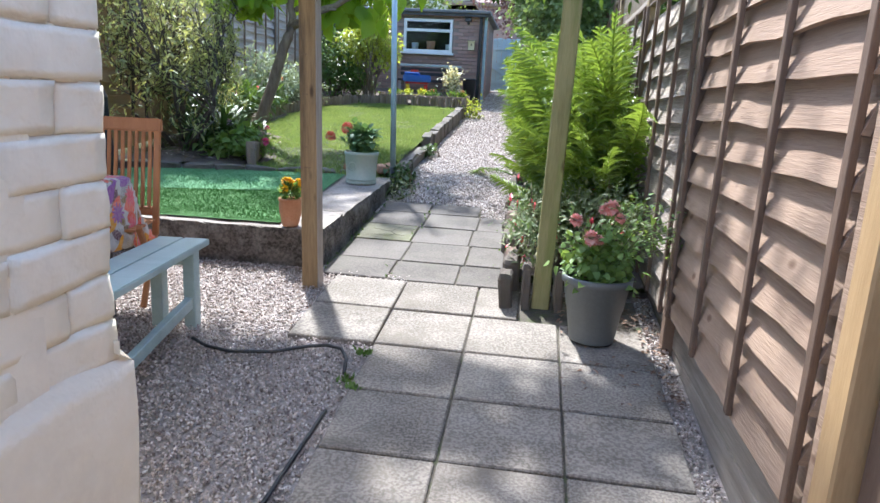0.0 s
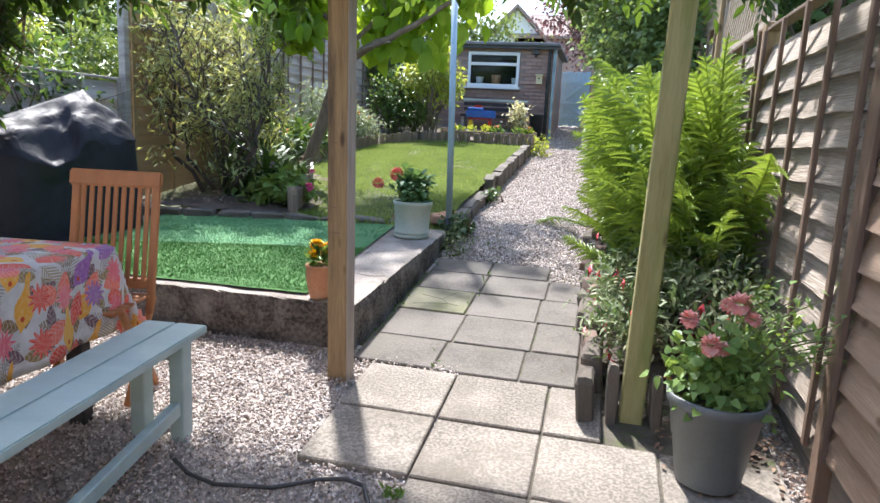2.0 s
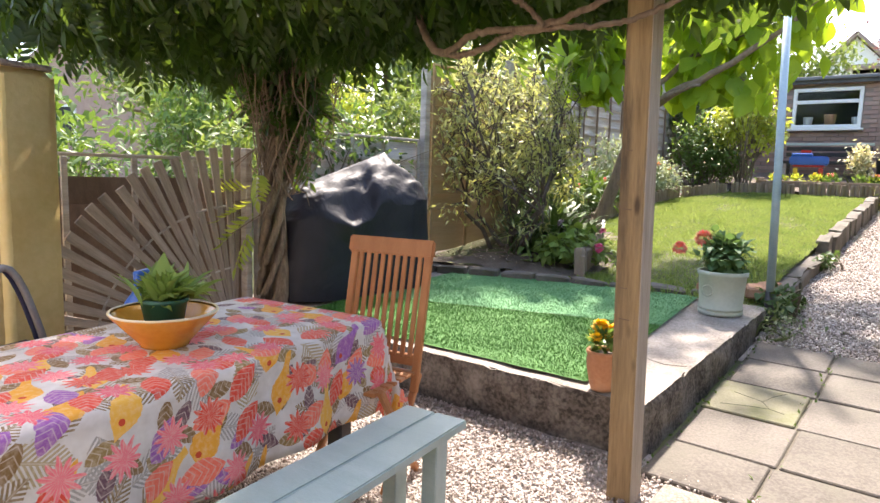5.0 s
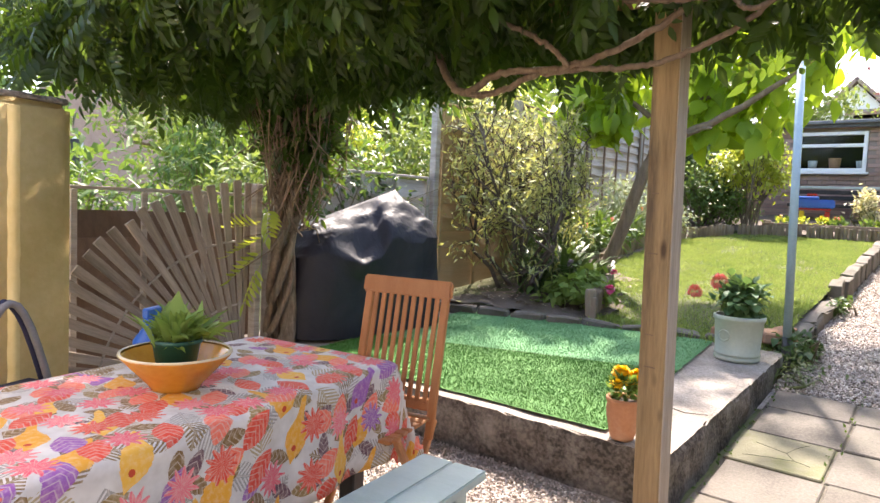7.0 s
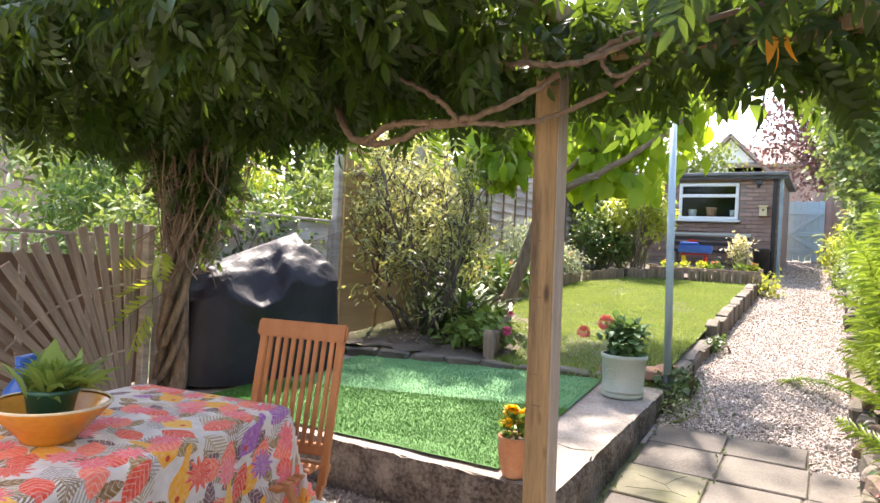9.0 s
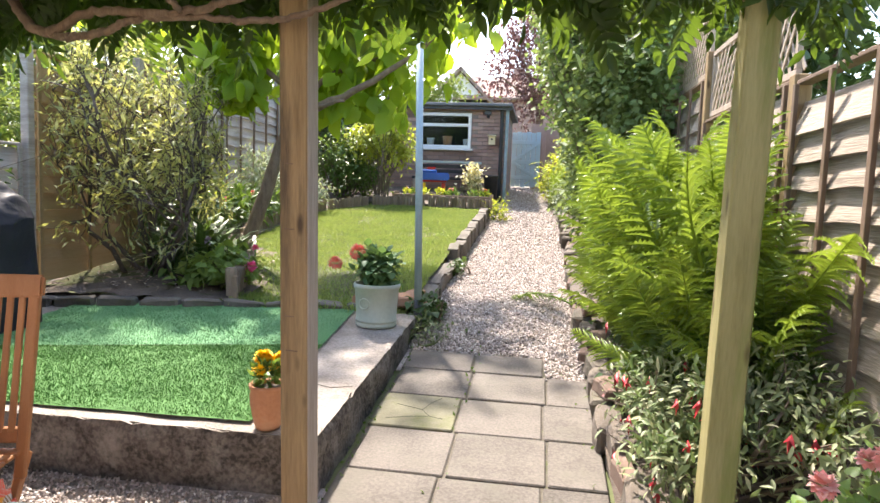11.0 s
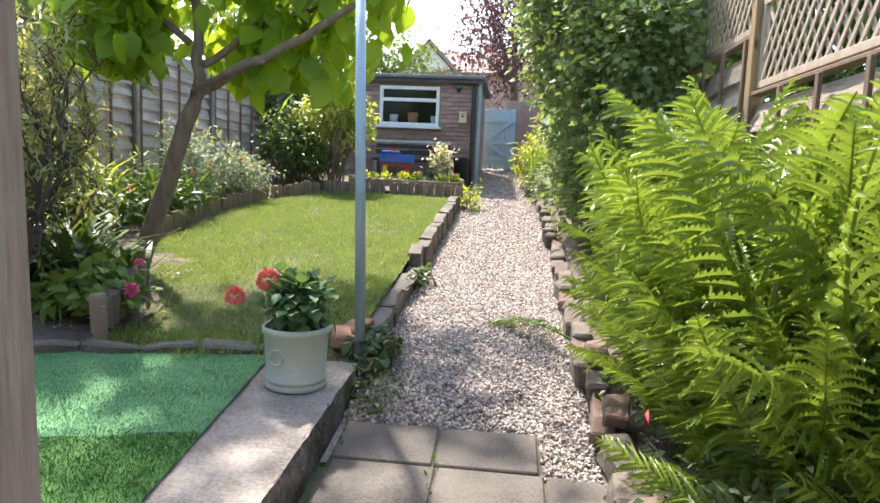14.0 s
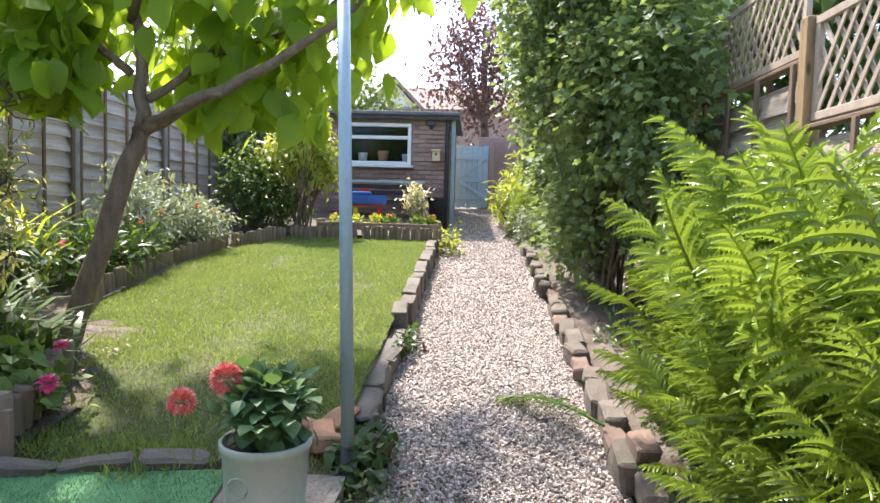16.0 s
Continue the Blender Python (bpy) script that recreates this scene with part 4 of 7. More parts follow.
STONES = [stone_mesh(0.12, 0.26, 0.15, k) for k in range(5)]
BRICKS = [stone_mesh(0.105, 0.215, 0.068, k + 20) for k in range(3)]
edge_r = tagged(empty("border_edging", (-0.16, 6, gz(6))), "old stones and bricks edging the fern border", "edging", kind="structure")
y = 3.62
k = 0
while y < 12.5:
    k += 1
    brick = (k % 4 == 1 and y > 5.4) or (k % 7 == 3)
    tall = y < 4.5
    m = pose(-0.13 + rng.normal() * 0.02 + (0.02 if tall else 0), y + 0.12, gz(y + 0.12) + (0.055 if not tall else 0.07), rng.normal() * 2.5 + 6, rng.normal() * 3.5, rng.normal() * 3.5)
    if tall:
        m = m @ pose(0, 0, 0, 0, 0, 0) @ Matrix.Diagonal((0.7, 0.95, 1.55, 1))
    laid(edge_r, BRICKS[k % 3] if brick else STONES[k % 5], M_redbrick if brick else M_stone, m, "brick" if brick else "stone")
    if not tall and k % 3 == 0 and y < 6.6:
        laid(edge_r, BRICKS[k % 3], M_redbrick, pose(-0.09, y + 0.1, gz(y) + 0.165, rng.normal() * 4, rng.normal() * 5, rng.normal() * 18), "brick")
    y += 0.22 if brick else 0.265
for dx, hh in ((0.205, 1.5), (0.02, 1.9)):
    laid(edge_r, STONES[1], M_stone, pose(dx, 3.72, gz(3.7) + 0.1, 0, 0, 4) @ Matrix.Diagonal((0.45, 0.5, hh, 1)))

EDGE_SLABS = [stone_mesh(0.12, 0.26, 0.15, k + 40, 0.05, 0.013) for k in range(5)]
edge_l = tagged(empty("lawn_edging", (-1.38, 9, gz(9))), "low dark stone and concrete edging along the lawn", "edging", kind="structure")
y, k = 6.75, 0
while y < 12.3:
    k += 1
    high = y > 8.35
    L = 0.42 if not high else 0.3
    top = gz(y) + (0.20 if high else 0.12)
    me = EDGE_SLABS[k % 5]
    laid(edge_l, me, M_edge, pose(-1.38 + rng.normal() * 0.008, y + L / 2, top - 0.1, 6, 0, rng.normal() * 2) @ Matrix.Diagonal((0.95, L / 0.265, 1.45 if high else 1.2, 1)))
    if y < 7.7:
        laid(edge_l, STONES[(k + 2) % 5], M_slab_old, pose(-1.45, y + L / 2, top + 0.012, 6, 0, rng.normal() * 3) @ Matrix.Diagonal((2.1, L / 0.265, 0.25, 1)))
    y += L + 0.01
edge_b = tagged(empty("bed_edging", (-3.0, 6.0, tz(6))), "row of dark stone kerbs between turf and soil bed", "edging", kind="structure")
for k in range(9):
    u = k / 8
    laid(edge_b, STONES[k % 5], M_edge, pose(-4.05 + 2.3 * u, 5.74 + 0.55 * u, tz(6) + 0.005, rng.normal() * 3, rng.normal() * 3, 104 + rng.normal() * 3) @ Matrix.Diagonal((0.9, 1.05, 0.75, 1)))
log_me = bpy.data.meshes.new("log")
bm = lathe([(0.028, 0), (0.03, 0.15), (0.026, 0.165)], 9)
bm.to_mesh(log_me)
bm.free()
log_me.materials.append(M_log)
logs = tagged(empty("log_edging", (-3.0, 10, lz(10))), "weathered half-log roll edging round the lawn", "edging", kind="structure")


def log_line(pts, up=-0.05, scale=1.0, thick=1.0):
    for p, q in zip(pts, pts[1:]):
        d = math.dist(p, q)
        for k in range(int(d / (0.058 * thick))):
            f = k * 0.058 * thick / d
            x, y = p[0] + (q[0] - p[0]) * f, p[1] + (q[1] - p[1]) * f
            link("log", log_me, None, logs, logs.matrix_world.inverted() @ pose(x, y, lz(y) + up, rng.normal() * 3, rng.normal() * 3, rng.random() * 360) @ Matrix.Diagonal((thick, thick, scale * (1 + 0.08 * rng.normal()), 1)))


log_line([(-1.3, 12.15), (-2.4, 12.2), (-3.3, 12.0), (-3.75, 11.2), (-3.85, 10.0), (-3.85, 8.8), (-3.5, 7.9)], 0.0)
log_line([(-2.78, 6.24), (-2.86, 6.6), (-3.0, 7.0), (-3.2, 7.35)], 0.01, 1.2, 1.5)
tagged(part("edging_stake", boxes(((-2.76, 6.22, lz(6.2) + 0.05), (0.07, 0.03, 0.24)), bevel=0.004), M_log), "weathered flat wooden stake at the log edging", "stake")

# loose bricks beside the pole
for x, y, a in ((-1.50, 6.5, 20), (-1.62, 6.62, 70), (-1.47, 6.72, -15), (-1.75, 6.34, 85), (-1.42, 6.42, 100)):
    b = tagged(link("loose_brick", BRICKS[0], None, None, pose(x, y, tz(6.2) + 0.045, 4, 3, a)), "broken orange brick lying beside the lawn", "brick", "loose bricks")
    b.material_slots[0].link = "OBJECT"
    b.material_slots[0].material = M_orange_brick

# ---- washing line pole ----
pole = tagged(empty("washing_line_pole", (-1.34, 6.26, 0.70)), "tall blue grey painted metal washing line pole", "pole")
part("shaft", tube([((0, 0, 0.18), 0.027), ((-0.05, 0.0, 2.02), 0.025)], sides=14), M_pole, pole, smooth=True)
part("foot", tube([((0.004, 0, -0.1), 0.032), ((0, 0, 0.18), 0.03)], sides=14), M_pole_low, pole, "black tarred foot", smooth=True)

# ---- catalpa tree ----
tree = tagged(empty("catalpa_tree", (-3.3, 7.45, 0.9)), "leaning young tree with large lime green heart leaves", "tree")
tm = tree.matrix_world.inverted()


def limb(pts, r0, r1, wob=0.02):
    out = []
    for a, b in zip(pts, pts[1:]):
        for k in range(4):
            out.append(Vector(a).lerp(Vector(b), k / 4))
    out.append(Vector(pts[-1]))
    n = len(out)
    return [(p + Vector(rng.normal(size=3) * wob * (0 < i < n - 1)), r0 + (r1 - r0) * i / (n - 1)) for i, p in enumerate(out)]


F = (-2.84, 7.5, 2.27)
part("trunk", tube(limb([(-3.32, 7.45, 0.82), (-3.24, 7.46, 1.1), (-3.0, 7.48, 1.8), F], 0.075, 0.054, 0.006), sides=14), M_bark, tree, m=tm, smooth=True)
BOUGHS = [[F, (-2.3, 7.4, 2.5), (-1.75, 7.3, 2.78), (-1.2, 7.2, 3.2)], [F, (-2.85, 7.5, 2.7), (-2.95, 7.55, 3.3), (-3.0, 7.5, 4.0)], [(-2.8, 7.5, 2.45), (-2.5, 7.7, 2.75), (-2.0, 8.0, 3.0), (-1.5, 8.2, 3.5)], [(-2.84, 7.5, 2.3), (-2.5, 7.3, 2.38), (-2.2, 7.1, 2.42)],
         [(-2.9, 7.5, 2.6), (-3.3, 7.4, 2.9), (-3.9, 7.2, 3.2)], [(-2.9, 7.5, 2.9), (-2.6, 7.0, 3.3), (-2.3, 6.5, 3.6)],
         # two unseen upper boughs, added so the crown shades the near lawn
         [(-2.95, 7.55, 3.3), (-2.75, 8.2, 3.6), (-2.5, 9.1, 3.75)], [(-2.95, 7.55, 3.4), (-2.3, 8.0, 3.75), (-1.7, 8.7, 3.9)]]
for pts in BOUGHS:
    part("limb", tube(limb(pts, 0.045 if pts[0] == F else 0.028, 0.012, 0.012), sides=9), M_bark, tree, m=tm, smooth=True)


def broad_leaf(rows, fold=0.10, droop=0.30):
    """A wide leaf along y with a midrib crease, cupped sides and a hanging tip; rows of (place, half width)."""
    vs, fs = [], []
    for t, w in rows:
        for c in (-1, -0.55, 0, 0.55, 1):
            vs.append((w * c, t - 0.10 * abs(c) * (t < 0.1), fold * abs(c) - 0.22 * fold * (abs(c) == 1) - droop * t * t + 0.03 * math.sin(9 * t + 3 * c)))
    for j in range(len(rows) - 1):
        for i in range(4):
            q = j * 5 + i
            fs.append((q, q + 1, q + 6, q + 5))
    return vs, fs


CATALPA = broad_leaf([(0.0, 0.13), (0.10, 0.33), (0.28, 0.45), (0.52, 0.41), (0.78, 0.23), (0.92, 0.09), (1.0, 0.012)], 0.09, 0.34)
ps = []
for b, pts in enumerate(BOUGHS):
    for _ in range((34, 20, 30, 9, 28, 22, 36, 36)[b]):
        k = rng.integers(1, len(pts))
        base = np.array(Vector(pts[k - 1]).lerp(Vector(pts[k]), 0.25 + 0.75 * rng.random()))
        lift = np.array([0.05, 0.28, 0.22]) if b in (0, 2) else np.array([0.1, 0.2, 0.02]) if b == 3 else np.array([0, -0.05, 0.10])
        c = base + lift + rng.normal(size=3) * np.array([0.26, 0.22, 0.12])
        ps.append(c + rng.normal(size=(8, 3)) * np.array([0.16, 0.16, 0.10]))
left, _ = in_ball(330, (-3.3, 7.3, 2.72), (0.42, 0.35, 0.34), 0.2)
ps.append(left)
p = np.concatenate(ps)
p = p[(p[:, 2] > 2.3) & ~((np.abs(p[:, 0] + 2.84) < 0.22) & (p[:, 2] < 3.15) & (p[:, 1] < 7.7))]
p = p[~((p[:, 1] < 7.5) & (p[:, 0] > -2.8) & (p[:, 0] < -1.75) & (p[:, 2] < 2.62 + 0.47 * (p[:, 0] + 2.84)))]
down = rng.normal(size=p.shape) * np.array([0.5, 0.5, 0.25]) + np.array([0, -0.25, -0.75])
upv = rng.normal(size=p.shape) * 0.45 + np.array([0, -0.35, 0.8])
scatter("crown", CATALPA, p, frames_of(down, upv), 0.115 + 0.105 * rng.random(len(p)), L_catalpa, tree, tm, smooth=True)

# ---- wisteria over the pergola ----
vine = tagged(empty("wisteria", (-4.0, 4.25, tz(4.2))), "old twisted wisteria spreading over the pergola", "vine")
vm = vine.matrix_world.inverted()
TB = np.array([-4.12, 4.16, 0.64])
for s in range(6):
    pts = []
    thick = (0.060, 0.046, 0.040, 0.030, 0.024, 0.018)[s]
    for k in range(26):
        f = k / 25
        a = s * 1.05 + f * (5.2 + 0.9 * s)
        r = 0.098 - 0.03 * math.sin(3.14 * f) + 0.16 * max(0, f - 0.6) + 0.015 * noise.noise((f * 6, s, 2))
        pts.append((Vector((TB[0] + 0.30 * f * f + r * math.cos(a) + 0.03 * math.sin(f * 5), TB[1] - 0.05 * f + r * math.sin(a) * 0.8, TB[2] - 0.03 + 1.8 * f)), thick * (1 - 0.55 * f) * (1 + 0.22 * noise.noise((f * 14, s * 3, 7)))))
    part("stem", tube(pts, sides=11), M_vine, vine, m=vm, smooth=True)
tw = []
for _ in range(260):
    f = 0.5 + 0.5 * rng.random()
    b = Vector((TB[0] + 0.06 + 0.24 * f * f + rng.normal() * 0.06, TB[1] + rng.normal() * 0.07, TB[2] + 1.55 * f))
    a = rng.random() * 6.28
    ln = 0.3 + 0.75 * rng.random()
    e = b + Vector((math.cos(a) * 0.5 * ln, math.sin(a) * 0.4 * ln, ln * (1.0 if rng.random() < 0.88 else -0.3)))
    e.z = min(e.z, 2.55)
    mid = b.lerp(e, 0.5) + Vector(rng.normal(size=3) * 0.05)
    tw.append([(b, 0.0065), (mid, 0.005), (e, 0.0025)])
for _ in range(60):
    a, r = rng.random() * 6.28, 0.12 + 0.4 * rng.random()
    b = Vector((TB[0] + 0.28 + r * math.cos(a), TB[1] + 0.6 * r * math.sin(a), 2.45))
    e = b + Vector((rng.normal() * 0.06, rng.normal() * 0.06, -0.25 - 0.45 * rng.random()))
    tw.append([(b, 0.004), (b.lerp(e, 0.5) + Vector(rng.normal(size=3) * 0.03), 0.003), (e, 0.0015)])
tagged(part("twigs", tube(*tw, sides=5), M_arm, vine, "tangle of thin dry stems", m=vm), kind="stuff")


def smooth_path(pts):
    """A rounded line through the points."""
    q = [Vector(p) for p in pts]
    out = []
    for i in range(len(q) - 1):
        a, b, c, d = q[max(i - 1, 0)], q[i], q[i + 1], q[min(i + 2, len(q) - 1)]
        for k in range(3):
            f = k / 3
            out.append(tuple(0.5 * (2 * b + (c - a) * f + (2 * a - 5 * b + 4 * c - d) * f * f + (3 * b - a - 3 * c + d) * f ** 3)))
    return out + [tuple(q[-1])]


ARMS = [[(-2.45, 3.75, 2.42), (-2.22, 3.58, 2.2), (-2.09, 3.55, 2.13), (-1.92, 3.54, 2.195), (-1.66, 3.55, 2.19), (-1.42, 3.55, 2.24), (-1.2, 3.55, 2.345), (-0.97, 3.55, 2.45), (-0.7, 3.6, 2.58)],
        [(-2.12, 3.56, 2.14), (-2.02, 3.54, 2.115), (-1.89, 3.54, 2.13), (-1.78, 3.55, 2.175), (-1.58, 3.57, 2.185), (-1.37, 3.6, 2.18), (-1.17, 3.63, 2.235), (-1.0, 3.62, 2.32), (-0.86, 3.6, 2.47)],
        [(-1.9, 3.45, 2.5), (-1.6, 3.45, 2.42), (-1.3, 3.47, 2.36), (-1.1, 3.5, 2.36), (-0.92, 3.52, 2.42), (-0.5, 3.6, 2.52)],
        [(-1.62, 3.53, 2.19), (-1.68, 3.5, 2.26), (-1.8, 3.48, 2.33), (-1.98, 3.5, 2.42)],
        [(-1.02, 3.56, 2.44), (-1.06, 3.55, 2.36), (-1.0, 3.55, 2.31), (-0.9, 3.57, 2.36)]]
for i, pts in enumerate(ARMS):
    part("arm", tube(limb(smooth_path(pts), (0.018, 0.014, 0.012, 0.011, 0.008)[i], 0.009, 0.0025), sides=9), M_arm, vine, m=vm, smooth=True)
# one compound leaf: six pairs of leaflets and a tip
cv, cf = [], []
for k in range(13):
    pr, sd = k // 2, (1 if k % 2 else -1)
    if k == 12:
        o, d, ln = np.array([0, 0.84, -0.06]), np.array([0, 1, -0.2]), 0.30
    else:
        o, d, ln = np.array([0, 0.14 + 0.12 * pr, -0.01 * pr * pr * 0.2]), np.array([sd, 0.75, -0.55]), 0.27 + 0.05 * math.sin(pr)
    fr = frames_of(d[None].astype(float), np.array([[0.0, 0, 1]]))[0]
    b0 = len(cv)
    cv += [tuple(o + fr @ (np.array(v) * ln * np.array([1.15, 1, 1]))) for v in OVATE[0]]
    cf += [tuple(b0 + i for i in f) for f in OVATE[1]]
b0 = len(cv)
cv += [(-0.008, 0, 0), (0.008, 0, 0), (0, 0.86, -0.05)]
cf += [(b0, b0 + 1, b0 + 2)]
COMPOUND = (cv, cf)
n = 4700
x, y = rng.uniform(-4.6, 0.6, n), rng.uniform(2.5, 4.2, n)
sag = 0.19 * np.clip((-x - 2.2) / 1.6, 0, 1) + 0.10 * np.sin(x * 4.1 + 1) * np.cos(y * 3.3) - 0.06 * np.clip((x + 0.6), 0, 1)
p = np.stack([x, y, 2.47 + 0.34 * rng.random(n) - sag * rng.random(n)], 1)
f2 = rng.random(210) ** 0.5
a2, r2 = rng.random(210) * 6.28, (0.10 + 0.36 * f2 ** 2.2) * (0.5 + 0.5 * rng.random(210))
p2 = np.stack([TB[0] + 0.14 + 0.16 * f2 + r2 * np.cos(a2), TB[1] + 0.8 * r2 * np.sin(a2), 1.66 + 0.86 * f2], 1)
p3 = np.stack([rng.uniform(-4.5, 0.6, 500), rng.uniform(3.75, 4.15, 500), rng.uniform(2.34, 2.62, 500)], 1)
p = p[~((p[:, 0] > -1.25) & (p[:, 1] < 3.45) & (rng.random(len(p)) < 0.9))]
p = np.concatenate([p[(p[:, 0] < -1.5) | (rng.random(len(p)) < 0.5)], p2, p3[(p3[:, 0] < -1.5) | (rng.random(len(p3)) < 0.6)]])
way = rng.normal(size=p.shape) * np.array([0.55, 0.55, 0.3]) + np.array([0, 0, -0.62])
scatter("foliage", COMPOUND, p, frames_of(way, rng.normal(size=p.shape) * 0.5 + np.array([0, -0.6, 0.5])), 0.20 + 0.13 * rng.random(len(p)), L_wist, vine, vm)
# a pale young shoot beside the trunk
for at, way in (((-3.98, 3.95, 1.42), (-.5, -.5, -.5)), ((-3.95, 3.9, 1.33), (-.35, -.6, -.8)), ((-4.0, 3.92, 1.22), (-.1, -.5, -1)), ((-4.05, 3.95, 1.5), (-.8, -.3, -.2)), ((-3.9, 3.9, 1.6), (.5, -.4, -.5))):
    scatter("young_shoot", COMPOUND, np.array([at]), frames_of(np.array([way])), np.array([0.32]), L_lime, vine, vm)



# ---- ferns ----
def frond_mesh(k):
    """A fern frond along y, arching, with toothed leaflets on both sides of its rib."""
    r = np.random.default_rng(100 + k)
    vs, fs = [], []
    N = 34
    bend = 0.12 + 0.34 * r.random()

    def rib(s):
        a = bend * s * s
        return np.array([0.02 * math.sin(s * 5 + k), s * math.cos(a), s * math.sin(-a) * 0.75])
    for i in range(N):
        s = 0.14 + 0.86 * i / N
        o = rib(s)
        d0 = rib(min(1, s + 0.03)) - o
        d0 /= np.linalg.norm(d0)
        w = (0.150 * math.sin(3.05 * (1 - s) ** 0.78 + 0.04) + 0.008) * (0.74 + 0.44 * r.random())
        for sd in (1, -1):
            side = np.array([sd, 0.12 * r.normal(), 0.14 * r.normal()])
            d = side * 0.9 + d0 * (0.28 + 0.55 * s + 0.25 * r.random()) + np.array([0, 0, 0.2 * r.normal()])
            d /= np.linalg.norm(d)
            cr = np.cross(d, np.array([0, 0, 1.0]))
            cr /= np.linalg.norm(cr)
            T = 10
            b = len(vs)
            for j in range(T + 1):
                vs.append(o + d * w * j / T + np.array([0, -0.035 * w * j * j / T, -0.028 * w * j * j / T]))
            k1 = min(1, w / 0.1 + 0.3)
            for e in (1, -1):
                q = len(vs)
                for j in range(T):
                    hw = 0.0135 * (1 - (j / T) ** 2) * (0.85 + 0.3 * r.random()) * k1
                    vs.append(o + d * w * (j + 0.02) / T + cr * e * hw * 0.38 + np.array([0, -0.035 * w * j * j / T, 0.003 - 0.028 * w * j * j / T]))
                    vs.append(o + d * w * (j + 0.62) / T + cr * e * hw + np.array([0, -0.035 * w * j * j / T, 0.006 - 0.028 * w * j * j / T]))
                for j in range(T):
                    loop = [b + j, q + 2 * j, q + 2 * j + 1] + ([q + 2 * j + 2] if j < T - 1 else []) + [b + j + 1]
                    fs.append(tuple(loop if e < 0 else loop[::-1]))
    for i in range(12):
        a, c = rib(i / 12), rib((i + 1) / 12)
        q = len(vs)
        t = 0.009 * (1 - i / 14)
        vs += [a + [t, 0, 0], a - [t, 0, 0], c - [t, 0, 0], c + [t, 0, 0], a - [0, 0, 2 * t], c - [0, 0, 2 * t]]
        fs += [(q, q + 1, q + 2, q + 3), (q + 1, q + 4, q + 5, q + 2), (q + 4, q, q + 3, q + 5)]
    me = bpy.data.meshes.new("frond")
    me.from_pydata([tuple(v) for v in vs], [], fs)
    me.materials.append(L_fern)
    return me


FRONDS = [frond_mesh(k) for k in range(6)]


def fern(x, y, height, count, lean=(0, 0), label="tall arching bright green fern"):
    ob = tagged(empty("fern", (x, y, gz(y) + 0.04)), label, "fern", "ferns by the fence")
    part("crown", tube(*[[((rng.normal() * 0.05, rng.normal() * 0.05, -0.03), 0.012), ((rng.normal() * 0.08, rng.normal() * 0.08, 0.16), 0.006)] for _ in range(10)], sides=5), M_stem, ob)
    count = int(count * 2.5)
    for k in range(count):
        a = 360 * k / count + rng.normal() * 14
        tier = rng.random()
        up = 90 - 34 * tier ** 1.3 + rng.normal() * 6
        m = pose(0.05 * rng.normal() + lean[0] * 0, 0.05 * rng.normal(), 0, 0, 0, a) @ pose(0, 0.03, 0, up, rng.normal() * 20, 0)
        s = 0.92 * height * (1.0 - 0.5 * tier + 0.10 * rng.normal())
        m = pose(0, 0, 0, lean[1], lean[0], 0) @ m
        if not -0.34 < x + (m @ Vector((0, s, -0.2 * s))).x < 0.74:
            continue
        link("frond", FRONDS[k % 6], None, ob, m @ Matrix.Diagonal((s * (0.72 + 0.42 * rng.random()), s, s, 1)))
    return ob


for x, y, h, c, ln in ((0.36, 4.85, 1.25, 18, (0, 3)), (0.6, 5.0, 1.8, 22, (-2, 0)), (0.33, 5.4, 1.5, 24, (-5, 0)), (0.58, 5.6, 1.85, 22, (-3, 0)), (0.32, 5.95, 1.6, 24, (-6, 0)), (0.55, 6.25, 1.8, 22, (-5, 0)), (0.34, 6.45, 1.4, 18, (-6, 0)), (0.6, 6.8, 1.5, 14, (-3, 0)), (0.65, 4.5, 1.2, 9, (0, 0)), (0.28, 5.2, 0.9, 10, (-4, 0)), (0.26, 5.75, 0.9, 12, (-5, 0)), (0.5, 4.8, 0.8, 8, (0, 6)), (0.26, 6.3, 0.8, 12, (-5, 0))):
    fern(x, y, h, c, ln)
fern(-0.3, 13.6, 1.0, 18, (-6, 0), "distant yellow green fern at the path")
f2 = tagged(empty("fern", (-0.2, 6.8, gz(6.8) + 0.02)), "low yellow green fern frond lying over the path edge", "fern", "ferns by the fence")
for a, u in ((36, 5),):
    link("frond", FRONDS[a % 6], None, f2, pose(0, 0, 0.1, 0, 0, a) @ pose(0, 0, 0, u, 0, 0) @ Matrix.Diagonal((0.85, 0.95, 0.8, 1)))

# a withered orange leaf hanging in the vine
M_orange_leaf = leafy("withered_leaf", (0.5, 0.16, 0.01), (0.65, 0.25, 0.02), (0.75, 0.35, 0.04), 0.6, 0.4)
p = np.array([[-0.53, 3.58, 2.43], [-0.50, 3.57, 2.41], [-0.52, 3.59, 2.38]])
scatter("withered_leaf", OVATE, p, frames_of(np.array([[-0.1, 0, -1.0], [0.3, 0.1, -1.0], [0.05, -0.1, -1.0]])), np.array([0.12, 0.11, 0.1]), M_orange_leaf, vine, vm)
